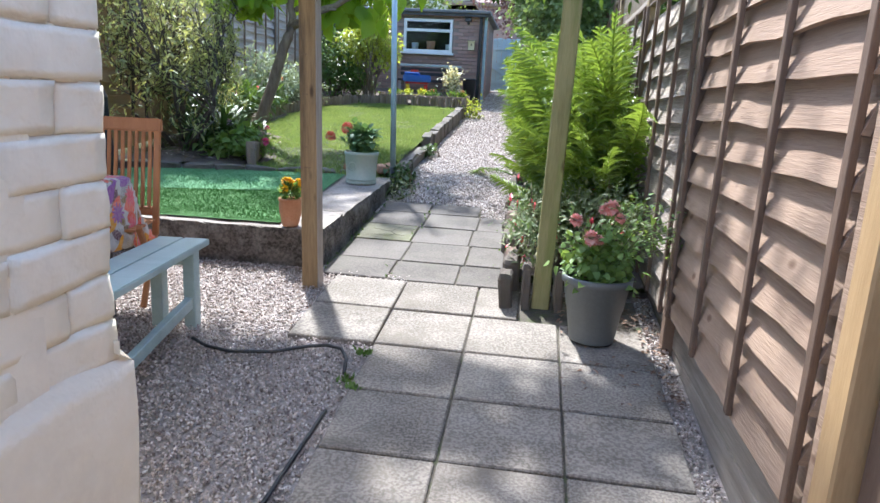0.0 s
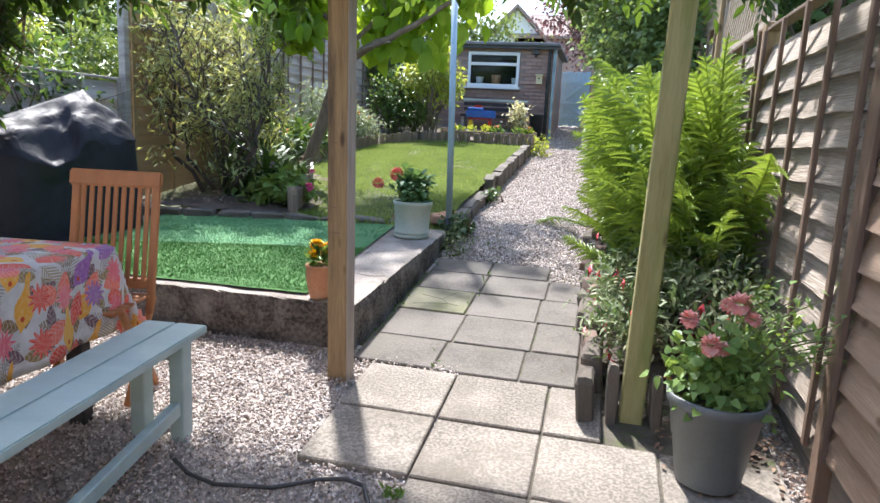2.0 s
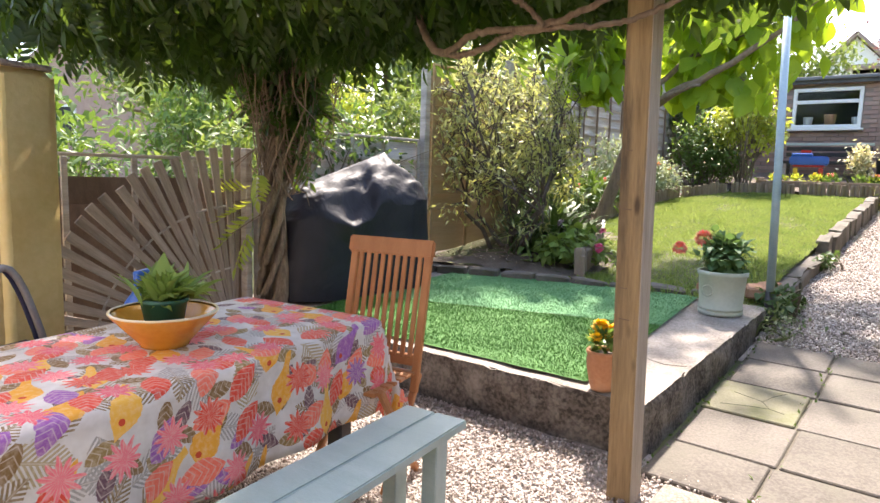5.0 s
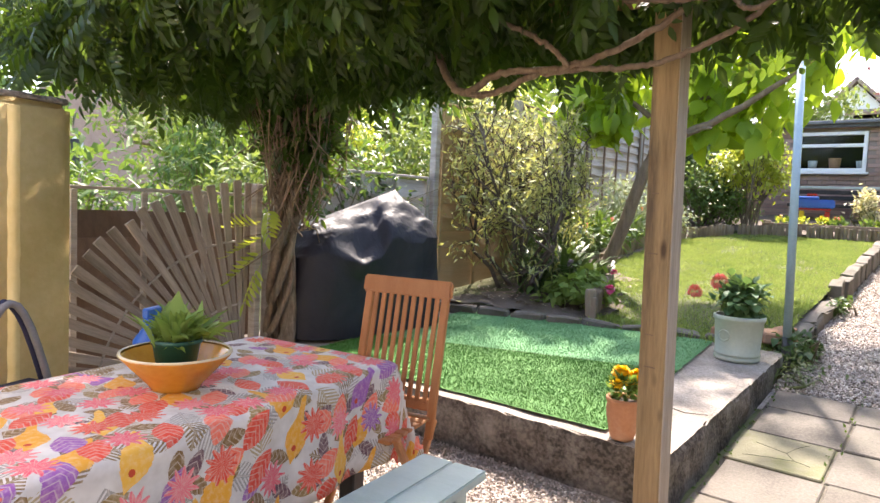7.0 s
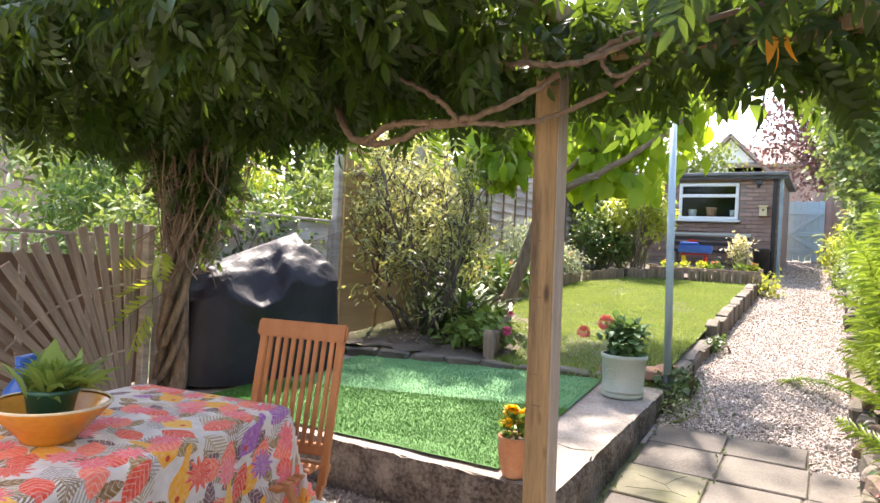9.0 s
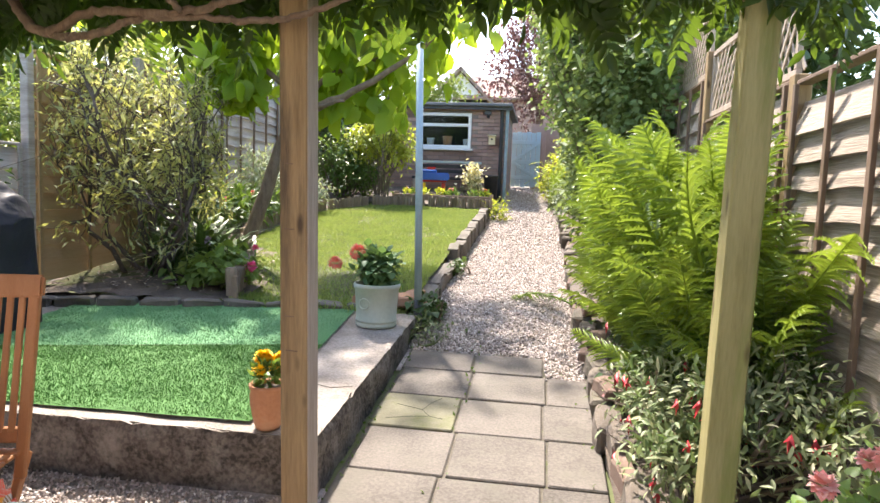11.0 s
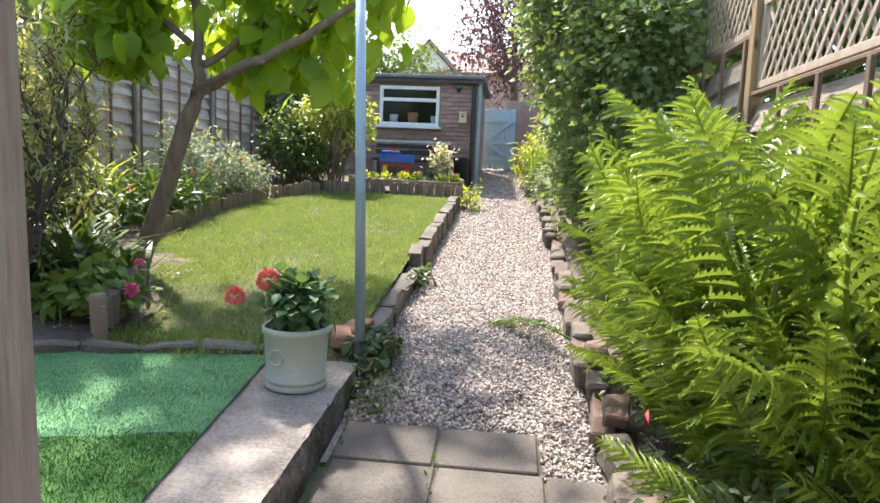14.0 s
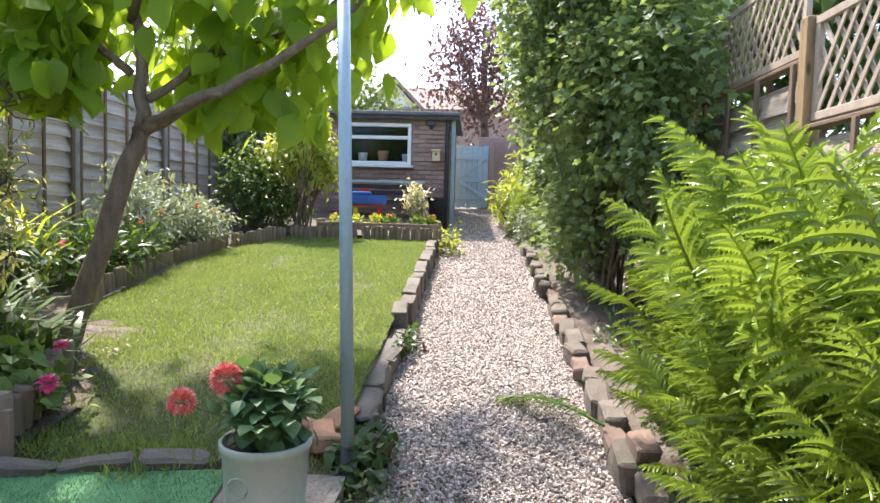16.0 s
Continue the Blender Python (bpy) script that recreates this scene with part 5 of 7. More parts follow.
# cracks in the mossy slab and in the terrace top
M_crack = plain("crack_dirt", (0.05, 0.05, 0.03), (0.11, 0.10, 0.07), 20, 90, 0.95, 0.3)
for name, pts in (("slab_crack", [(-1.2, 4.98), (-1.05, 4.93), (-1.0, 4.86), (-0.93, 4.84)]), ("slab_crack", [(-1.05, 4.93), (-1.02, 5.02), (-0.97, 5.1)]), ("slab_crack", [(-1.22, 4.8), (-1.1, 4.84), (-1.0, 4.86)])):
    ob = tagged(part(name, tube([((x, y, gz(y) - 0.004), 0.0022) for x, y in pts], sides=5), M_crack, old_path, m=old_path.matrix_world.inverted()), kind="stuff")
tube_pts = [(-1.66, 4.62), (-1.56, 4.66), (-1.46, 4.63), (-1.36, 4.67)]
part("top_crack", tube([((x, y, tz(y) - 0.0005), 0.0018) for x, y in tube_pts], sides=5), M_crack, terrace)

# ---- bench, table with its cloth, chair ----
AX = 7.5   # the house stands at this angle to the garden
bench = tagged(empty("bench", (-1.805, 3.2, gz(2.6)), AX), "pale duck egg blue painted wooden bench on gravel", "bench")
BT = 0.74 - gz(2.6)
for x in (-0.068, 0.068):
    part("seat_plank", boxes(((x, -0.78, BT - 0.016), (0.132, 1.56, 0.034)), bevel=0.005, segments=2), M_bench, bench)
for y in (-0.14, -1.42):
    zb = gz(3.2 + y) - gz(2.6) - 0.04
    for x in (-0.085, 0.085):
        part("leg", boxes(((x, y, (zb + BT - 0.033) / 2), (0.06, 0.075, BT - 0.033 - zb)), bevel=0.004), M_bench, bench)
    part("crossbar", boxes(((0, y, BT - 0.075), (0.11, 0.045, 0.07)), bevel=0.004), M_bench, bench)
part("stretcher", boxes(((0.085, -0.78, 0.105), (0.04, 1.21, 0.06), (5.5, 0, 0)), bevel=0.004), M_bench, bench)

TT = 1.05
table = tagged(empty("garden_table", (-2.36, 2.36, gz(2.36)), AX + 2), "dark wooden garden table under a printed cloth", "table")
th = TT - 0.012 - gz(2.36)
part("tabletop", boxes(((0, 0, th - 0.018), (0.72, 1.54, 0.034)), bevel=0.006), M_teak, table)
for x in (-0.29, 0.29):
    for y in (-0.66, 0.66):
        zl = gz(2.36 + y) - gz(2.36) - 0.03
        part("leg", boxes(((x, y, (zl + th - 0.035) / 2), (0.07, 0.07, th - 0.035 - zl)), bevel=0.006), M_black, table)

# cloth: a sheet that lies on the top and falls over the edges
k = Mat("printed_cloth", 0.75)
uvn = k.n("ShaderNodeUVMap")
base = k.mix(k.ramp(k.noise(uvn.outputs[0], 14, 3), [(0.35, (0, 0, 0)), (0.7, (1, 1, 1))]), (0.52, 0.48, 0.455), (0.65, 0.62, 0.60))
col = base


def op(kind, a, b=None):
    nd = k.t.nodes.new("ShaderNodeMath")
    nd.operation = kind
    for sock, v in zip(nd.inputs, (a, b)):
        if isinstance(v, (int, float)):
            sock.default_value = v
        elif v is not None:
            k.l(v, sock)
    return nd.outputs[0]


def print_layer(col, scale, shape, length, width, share, stops, shift=0.0, spread=6.28, vein=None):
    """One printed motif to a cell of a loose mosaic: a veined leaf, a cut frond, a ragged blossom or a bird."""
    mp = k.n("ShaderNodeMapping")
    mp.inputs["Location"].default_value = (shift, shift * 0.7, 0)
    k.l(uvn.outputs[0], mp.inputs[0])
    vo = k.n("ShaderNodeTexVoronoi", Scale=scale, Randomness=0.8)
    vo.voronoi_dimensions = "2D"
    k.l(mp.outputs[0], vo.inputs["Vector"])
    off = k.t.nodes.new("ShaderNodeVectorMath")
    off.operation = "SUBTRACT"
    k.l(mp.outputs[0], off.inputs[0])
    k.l(vo.outputs["Position"], off.inputs[1])
    sep = k.t.nodes.new("ShaderNodeSeparateColor")
    k.l(vo.outputs["Color"], sep.inputs[0])
    rot = k.t.nodes.new("ShaderNodeVectorRotate")
    rot.rotation_type = "Z_AXIS"
    k.l(off.outputs[0], rot.inputs["Vector"])
    k.l(op("MULTIPLY", sep.outputs[2], spread), rot.inputs["Angle"])
    xyz = k.t.nodes.new("ShaderNodeSeparateXYZ")
    k.l(rot.outputs[0], xyz.inputs[0])
    x, y = xyz.outputs[0], op("ABSOLUTE", xyz.outputs[1])
    grain = k.noise(mp.outputs[0], 60, 3)
    tint = k.ramp(sep.outputs[0], stops, True)
    if shape == "blossom":
        r = op("SQRT", op("ADD", op("MULTIPLY", x, x), op("MULTIPLY", y, y)))
        th = op("ARCTAN2", xyz.outputs[1], x)
        edge = op("ADD", length * 0.74, op("MULTIPLY", op("SINE", op("MULTIPLY", th, 11.0)), length * 0.2))
        mask = op("LESS_THAN", r, op("MULTIPLY", edge, op("ADD", 0.7, op("MULTIPLY", grain, 0.6))))
        mark = op("GREATER_THAN", op("SINE", op("MULTIPLY", th, 22.0)), 0.72)
    else:
        q = op("DIVIDE", x, length)
        edge = op("MULTIPLY", op("SUBTRACT", 1.0, op("MULTIPLY", q, q)), width)
        if shape == "bird":
            edge = op("MULTIPLY", edge, op("ADD", 0.75, op("MULTIPLY", op("SINE", op("MULTIPLY", q, 3.6)), 0.4)))
        edge = op("MULTIPLY", edge, op("ADD", 0.75, op("MULTIPLY", grain, 0.5)))
        mask = op("LESS_THAN", y, edge)
        mark = op("GREATER_THAN", op("SINE", op("MULTIPLY", op("SUBTRACT", x, op("MULTIPLY", y, 0.9)), 300.0 if shape == "leaf" else 420.0)), 0.80 if shape == "leaf" else 0.1)
        if shape == "frond":
            mask = op("MULTIPLY", mask, op("SUBTRACT", 1.0, op("MULTIPLY", mark, op("GREATER_THAN", y, 0.004))))
            mark = op("LESS_THAN", y, 0.0015)
        if shape == "bird":
            ex, ey = op("SUBTRACT", x, length * 0.55), xyz.outputs[1]
            mark = op("LESS_THAN", op("ADD", op("MULTIPLY", ex, ex), op("MULTIPLY", ey, ey)), 0.00009)
    tint = k.mix(k.ramp(grain, [(0.45, (0, 0, 0)), (0.7, (0.5, 0.5, 0.5))]), tint, k.mix(0.55, tint, (0.80, 0.68, 0.56)))
    tint = k.mix(mark, tint, vein or k.mix(0.5, tint, (0.62, 0.52, 0.45)))
    return k.mix(op("MULTIPLY", mask, op("LESS_THAN", sep.outputs[1], share)), col, tint)


BROWN, RED, PINK, GOLD, PURPLE = (0.20, 0.11, 0.035), (0.70, 0.06, 0.03), (0.72, 0.09, 0.14), (0.74, 0.34, 0.03), (0.30, 0.10, 0.36)
GREY = (0.30, 0.28, 0.27)
col = print_layer(col, 6.5, "frond", 0.10, 0.055, 0.5, [(0, GREY), (0.45, (0.36, 0.28, 0.16)), (0.75, (0.42, 0.40, 0.39))], 0.4)
col = print_layer(col, 8.0, "frond", 0.075, 0.04, 0.5, [(0, (0.22, 0.14, 0.06)), (0.5, GREY)], 2.9)
col = print_layer(col, 10.5, "leaf", 0.052, 0.024, 0.75, [(0, BROWN), (0.5, (0.13, 0.06, 0.08)), (0.7, (0.26, 0.17, 0.06)), (0.95, PURPLE)], 3.1)
col = print_layer(col, 4.6, "bird", 0.115, 0.046, 0.8, [(0, GOLD), (0.6, (0.78, 0.42, 0.06)), (0.9, PURPLE)], 1.7, 0.9, (0.55, 0.06, 0.02))
col = print_layer(col, 7.0, "leaf", 0.072, 0.038, 0.72, [(0, RED), (0.6, (0.80, 0.16, 0.10)), (0.92, PURPLE)], 5.3, 1.6)
col = print_layer(col, 6.4, "blossom", 0.060, 0, 0.68, [(0, PINK), (0.45, RED), (0.7, (0.78, 0.16, 0.20)), (0.95, PURPLE)], 7.7)
k.color(col)
k.bump(k.noise(uvn.outputs[0], 500, 2), 0.1, 0.001)
M_cloth = k.m
bm = bmesh.new()
uvl = bm.loops.layers.uv.new("UVMap")
CW, CL, DR = 0.375, 0.785, 0.36
NX, NY = 46, 70
grid = []
for j in range(NY + 1):
    row = []
    for i in range(NX + 1):
        u, v = (2 * i / NX - 1) * (CW + DR), (2 * j / NY - 1) * (CL + DR)
        ox, oy = max(0, abs(u) - CW), max(0, abs(v) - CL)
        x, y = math.copysign(min(abs(u), CW), u), math.copysign(min(abs(v), CL), v)
        drop = max(ox, oy)
        if ox > 0 and oy > 0:
            drop = max(ox, oy) * 1.12
        fold = 0.018 * math.sin(v * 17 + u * 3) * ox / DR if ox else 0
        fold2 = 0.018 * math.sin(u * 19) * oy / DR if oy else 0
        out = 0.012 + 0.07 * (min(ox, oy) / DR)
        px = x + math.copysign(out + 0.05 * ox + fold, u) * (ox > 0)
        py = y + math.copysign(out + 0.05 * oy + fold2, v) * (oy > 0)
        pz = -drop + 0.004 + 0.003 * noise.noise((u * 5, v * 5, 0)) * (drop == 0)
        row.append((bm.verts.new((px, py, pz)), (u, v)))
    grid.append(row)
for j in range(NY):
    for i in range(NX):
        q = (grid[j][i], grid[j][i + 1], grid[j + 1][i + 1], grid[j + 1][i])
        f = bm.faces.new([a for a, _ in q])
        for lp_, (_, uv) in zip(f.loops, q):
            lp_[uvl].uv = uv
cloth = part("tablecloth", bm, M_cloth, None, "", pose(-2.36, 2.36, TT - 0.008, 0, 0, AX + 2), smooth=True)
cloth.modifiers.new("thickness", "SOLIDIFY").thickness = 0.0015
tagged(cloth, "white tablecloth printed with red, pink and ochre flowers and leaves", "tablecloth")

chair = tagged(empty("folding_chair", (-2.255, 3.275, gz(3.3)), 14), "slatted teak folding garden chair at the table end", "chair")
cz = 0.96


def slant(z):
    return 0.10 + 0.17 * max(0, z - 0.4)


for sx in (-0.185, 0.185):
    part("back_post", boxes(((sx, slant(0.68), 0.66), (0.036, 0.024, 0.64), (-11, 0, 0)), bevel=0.005), M_teak, chair)
    part("front_leg", boxes(((sx * 1.08, -0.06, 0.22), (0.03, 0.026, 0.56), (36, 0, 0)), bevel=0.005), M_teak, chair)
    part("rear_leg", boxes(((sx * 0.96, 0.0, 0.20), (0.03, 0.026, 0.52), (-34, 0, 0)), bevel=0.005), M_teak, chair)
bm = boxes(((0, slant(0.95) + 0.004, 0.955), (0.43, 0.028, 0.075), (-11, 0, 0)), bevel=0.008, segments=2)
for v in bm.verts:
    if v.co.z > 0.96:
        v.co.z += 0.018 * (1 - (v.co.x / 0.215) ** 2)
part("top_rail", bm, M_teak, chair)
part("low_rail", boxes(((0, slant(0.5), 0.48), (0.37, 0.024, 0.05), (-11, 0, 0)), bevel=0.005), M_teak, chair)
for i in range(9):
    part("back_slat", boxes(((-0.148 + i * 0.037, slant(0.71), 0.71), (0.021, 0.012, 0.45), (-11, 0, 0)), bevel=0.003), M_teak, chair)
for i in range(7):
    part("seat_slat", boxes(((0, -0.22 + i * 0.052, 0.43), (0.37, 0.042, 0.014)), bevel=0.003), M_teak, chair)

# ---- bowl and pot plant on the table ----
M_bowl = plain("ochre_glaze", (0.50, 0.22, 0.03), (0.62, 0.31, 0.05), 5, 40, 0.2, 0.1)
M_cream = plain("cream_glaze", (0.62, 0.52, 0.33), (0.72, 0.62, 0.42), 5, 40, 0.2, 0.1)
bowl = tagged(empty("bowl", (-2.33, 2.42, TT)), "large ochre glazed bowl holding a potted plant", "bowl")
part("body", lathe([(0.075, 0), (0.08, 0.012), (0.115, 0.05), (0.165, 0.105), (0.168, 0.112), (0.155, 0.108), (0.11, 0.058), (0.06, 0.02)], 48), M_bowl, bowl, smooth=True)
part("rim", lathe([(0.166, 0.109), (0.170, 0.112), (0.168, 0.117), (0.160, 0.116)], 48, False), M_cream, bowl, "cream glazed rim", smooth=True)
M_plantpot = plain("dark_green_plastic", (0.012, 0.075, 0.06), (0.02, 0.11, 0.085), 5, 40, 0.4, 0.05)
pot = tagged(empty("potted_plant", (-2.33, 2.42, TT + 0.022)), "small leafy plant in a dark green plastic pot", "potted plant")
part("pot", lathe([(0.05, 0), (0.072, 0.12), (0.077, 0.122), (0.077, 0.135), (0.07, 0.135), (0.066, 0.115)], 36), M_plantpot, pot, smooth=True)
part("soil", lathe([(0.001, 0.118), (0.067, 0.118), (0.067, 0.116), (0.001, 0.116)], 24), M_soil, pot)
n = 150
a = rng.random(n) * 6.28
d = np.stack([np.cos(a), np.sin(a), 0.25 + 1.7 * rng.random(n)], 1)
scatter("leaves", OVATE, np.tile([0, 0, 0.12], (n, 1)) + rng.normal(size=(n, 3)) * np.array([0.03, 0.03, 0.012]), frames_of(d, np.tile([0, 0, 1.0], (n, 1))), np.stack([0.06 + 0.03 * rng.random(n), 0.06 + 0.11 * rng.random(n), 0.35 * rng.random(n)], 1), L_rose, pot)
big = np.array([[0.02, 0.05, 1.0], [-0.1, 0.0, 1.0]])
scatter("cactus_pad", CATALPA, np.array([[-0.02, 0.0, 0.12], [0.01, 0.02, 0.12]]), frames_of(big, np.array([[0.7, -0.7, 0], [0.7, -0.6, 0]])), np.array([[0.085, 0.16, 0.05], [0.075, 0.12, 0.05]]), L_rose, pot)

# ---- bag straps and a watering gun beyond the table ----
M_navy = plain("navy_webbing", (0.01, 0.014, 0.05), (0.03, 0.035, 0.09), 9, 90, 0.8, 0.3)
M_greyweb = plain("grey_webbing", (0.16, 0.16, 0.18), (0.26, 0.26, 0.28), 9, 90, 0.8, 0.3)
M_bluep = plain("blue_plastic", (0.01, 0.09, 0.42), (0.02, 0.14, 0.58), 6, 60, 0.3, 0.05)
M_whitep = plain("white_plastic", (0.6, 0.6, 0.6), (0.7, 0.7, 0.7), 6, 60, 0.35, 0.05)
bag = tagged(empty("bag", (-3.15, 2.2, gz(2.2)), 20), "navy bag with arched straps standing on the gravel", "bag")
part("body", boxes(((0, 0, 0.34), (0.22, 0.40, 0.68)), bevel=0.06, segments=3), M_navy, bag, smooth=True)
for off, mt in ((0.0, M_navy), (0.03, M_greyweb)):
    part("strap", tube([((off, -0.17 + 0.34 * i / 12, 0.64 + 0.36 * math.sin(3.14159 * i / 12)), 0.014) for i in range(13)], sides=8), mt, bag, smooth=True)
gun = tagged(empty("spray_bottle", (-2.99, 2.66, gz(2.66) - 0.12), 30), "blue plastic spray bottle on a stand behind the table", "spray bottle")
part("bottle", lathe([(0.05, 0.72), (0.055, 0.75), (0.055, 0.90), (0.02, 0.95), (0.018, 0.99), (0.001, 0.99)], 20), M_bluep, gun, smooth=True)
part("trigger", boxes(((0.0, 0.03, 1.01), (0.03, 0.10, 0.04)), ((0, 0.05, 0.965), (0.014, 0.02, 0.07), (20, 0, 0)), bevel=0.006), M_bluep, gun)
part("label_patch", lathe([(0.0558, 0.80), (0.0562, 0.805), (0.0562, 0.84), (0.0558, 0.845)], 20, False), M_whitep, gun, "white label")
part("stand", boxes(((0, 0, 0.41), (0.14, 0.14, 0.62)), bevel=0.01), M_fence_grey, gun)

# ---- fan trellis ----
M_lath = plain("weathered_lath", (0.19, 0.15, 0.12), (0.48, 0.40, 0.34), 3, 30, 0.9, 0.8, (5, 5, 0.5), per_object=0.3, stain=(0.13, 0.10, 0.08), tight=0.14)
fan = tagged(empty("fan_trellis", (-4.28, 3.97, 0.36)), "fan of silvered wooden laths leaning on the fence", "fan trellis")
for i in range(22):
    a = -1 + i * 4.1
    ln = 1.33 + 0.012 * rng.normal() - (0.03 * (i - 14) if i > 14 else 0)
    bm = boxes(((0, 0, ln / 2 + 0.05), (0.016, 0.060, ln)), bevel=0.003)
    for v in bm.verts:
        v.co.y *= 0.22 + 0.78 * min(1, v.co.z / ln)
    part("lath", bm, M_lath, fan, m=pose(0.015 + 0.008 * (i % 2), 0, 0.02, a + 0.25 * rng.normal(), 0, 0))
for r in (0.55, 0.98):
    part("cross_strip", tube([((0.02, -r * math.sin(radians(-2 + 5.6 * j)), 0.02 + r * math.cos(radians(-2 + 5.6 * j))), 0.008) for j in range(17)], sides=6), M_fence_grey, fan)
for yy, hh in ((4.12, 1.05), (4.2, 0.9), (4.02, 1.25)):
    tagged(part("old_stake", boxes(((-4.2, yy, 0.5 + hh / 2), (0.07, 0.05, hh)), bevel=0.006), M_fence_grey), "weathered upright stake beside the fan trellis", "stake", "weathered stakes")

# ---- covered barbecue ----
k = Mat("black_cover", 0.58)
k.b.inputs["Specular IOR Level"].default_value = 0.4
v = k.coord()
cr = k.noise(v, 2.6, 3, 0.5, 1.5)
k.color(k.ramp(cr, [(0.3, (0.007, 0.007, 0.014)), (0.75, (0.016, 0.016, 0.028))]))
k.bump(k.mix(0.3, cr, k.noise(v, 9, 3, 0.5, 1.0)), 0.5, 0.05)
bbq = tagged(empty("covered_barbecue", (-3.98, 4.83, tz(4.8)), -15), "barbecue under a creased black waterproof cover", "barbecue")
BL, BW = 1.14, 0.58


def along(y, pts):
    return float(np.interp(y, [p[0] for p in pts], [p[1] for p in pts]))


RIDGE = [(-0.60, 0.70), (-0.46, 0.80), (0.26, 1.07), (0.60, 0.76)]
FOLD = [(-0.60, 0.57), (-0.40, 0.62), (-0.18, 0.52), (-0.02, 0.58), (0.06, 0.70), (0.60, 0.71)]


def cover(u, v):
    """Round the cover by u, from hem to ridge by v: a sloping top with a sagging pocket in its lower edge."""
    a = 6.28319 * u
    ex = 4.2
    cx, sy = math.cos(a), math.sin(a)
    r = (abs(cx) ** ex + abs(sy) ** ex) ** (-1 / ex)
    x, y = r * cx * BW / 2, r * sy * BL / 2
    sh = along(y, FOLD)
    pocket = math.exp(-((y + 0.17) / 0.11) ** 2) * (x > 0)
    if v < 0.6:
        f = v / 0.6
        sw = 1.06 - 0.05 * f + 0.045 * noise.noise((x * 4, y * 5, f * 1.1)) + 0.03 * noise.noise((x * 9 + 3, y * 11, f * 0.8))
        tuck = 0.045 * pocket * max(0, (f - 0.78) / 0.22) ** 0.6
        return x * sw + tuck, y * (sw if abs(y) > 0.3 else 1.0), f * sh
    f = (v - 0.6) / 0.4
    ty = y * 0.86 + 0.04
    zt = along(ty, RIDGE)
    crease = 0.022 * noise.noise((x * 7, y * 9, f * 3)) + 0.03 * noise.noise((y * 4 + f * 3, f * 5 - y * 6, 1.3)) + 0.012 * abs(noise.noise((y * 16, f * 9, 4)))
    swell = 0.05 * math.sin(3.14 * f) ** 0.8 - 0.05 * pocket * math.sin(3.14 * min(1, f * 2.2)) * (f < 0.45)
    return x * (1 - f ** 1.25) * 1.0 + 0.045 * pocket * max(0, 1 - f * 4), y + (ty - y) * f, sh + (zt - sh) * f + (swell + crease) * math.sin(3.14 * min(1, f + 0.02)) ** 0.7


bmc = sheet(150, 70, cover)
bmesh.ops.remove_doubles(bmc, verts=bmc.verts[:], dist=0.0005)
part("cover", bmc, k.m, bbq, smooth=True)
part("trolley", boxes(((0, 0, 0.3), (BW * 0.8, BL * 0.85, 0.56)), bevel=0.01), M_black, bbq)

# ---- hose ----
M_hose = plain("black_rubber_hose", (0.012, 0.012, 0.014), (0.04, 0.04, 0.042), 12, 90, 0.5, 0.1)
HP = [(-1.6, 2.88), (-1.5, 2.82), (-1.37, 2.79), (-1.16, 2.83), (-1.02, 2.92), (-0.93, 2.95), (-0.85, 2.93), (-0.80, 2.84), (-0.77, 2.70)]
hose = tagged(part("garden_hose", tube([((x, y, gz(y) + 0.006), 0.0085) for x, y in HP], sides=8), M_hose, smooth=True), "thin black garden hose curled on the gravel", "hose")
tagged(part("edging_strip", tube([((-0.76, 2.4, gz(2.4)), 0.009), ((-0.775, 2.1, gz(2.1)), 0.009), ((-0.79, 1.8, gz(1.8)), 0.009), ((-0.74, 1.2, gz(1.2)), 0.009)], sides=8), M_hose, smooth=True), "black rubber strip along the paving edge", "hose")


# ---- flowers ----
def flower_head(name, at, radius, material, parent, petals=70, squash=0.75, petal=LEAF, wide=1.0, core=0.35):
    """A round head of overlapping petals."""
    i = np.arange(petals) + 0.5
    ph, th = np.arccos(1 - 1.5 * i / petals), 3.883 * i * 2.0
    d = np.stack([np.sin(ph) * np.cos(th), np.sin(ph) * np.sin(th), np.cos(ph)], 1)
    tilt = np.array(Euler((radians(rng.normal() * 18 + 25), radians(rng.normal() * 18), 0)).to_matrix())
    d = d @ tilt.T
    p = np.array(at) + d * radius * core * np.array([1, 1, squash])
    return scatter(name, petal, p, frames_of(d + rng.normal(size=d.shape) * 0.12, np.tile([0, 0, 1.0], (petals, 1))), np.stack([np.full(petals, radius * wide), np.full(petals, radius * (1.07 - core)), np.full(petals, radius * 0.7)], 1), material, parent)


P_coral = islands("coral_petal", [(0, (0.80, 0.11, 0.10)), (0.6, (0.92, 0.25, 0.21)), (1, (0.95, 0.55, 0.48))], 0.6)
P_gold = islands("golden_petal", [(0, (0.82, 0.40, 0.008)), (0.6, (0.88, 0.54, 0.012)), (1, (0.92, 0.68, 0.03))], 0.6)
P_rose = islands("salmon_petal", [(0, (0.78, 0.27, 0.23)), (0.6, (0.88, 0.45, 0.39)), (1, (0.92, 0.64, 0.57))], 0.6)
P_pink = islands("bright_pink_petal", [(0, (0.7, 0.04, 0.18)), (0.6, (0.82, 0.10, 0.30)), (1, (0.88, 0.28, 0.45))], 0.6)
P_mauve = islands("mauve_petal", [(0, (0.42, 0.28, 0.45)), (1, (0.66, 0.52, 0.66))], 0.6)
P_red = islands("fuchsia_petal", [(0, (0.50, 0.015, 0.03)), (1, (0.75, 0.05, 0.07))], 0.5)
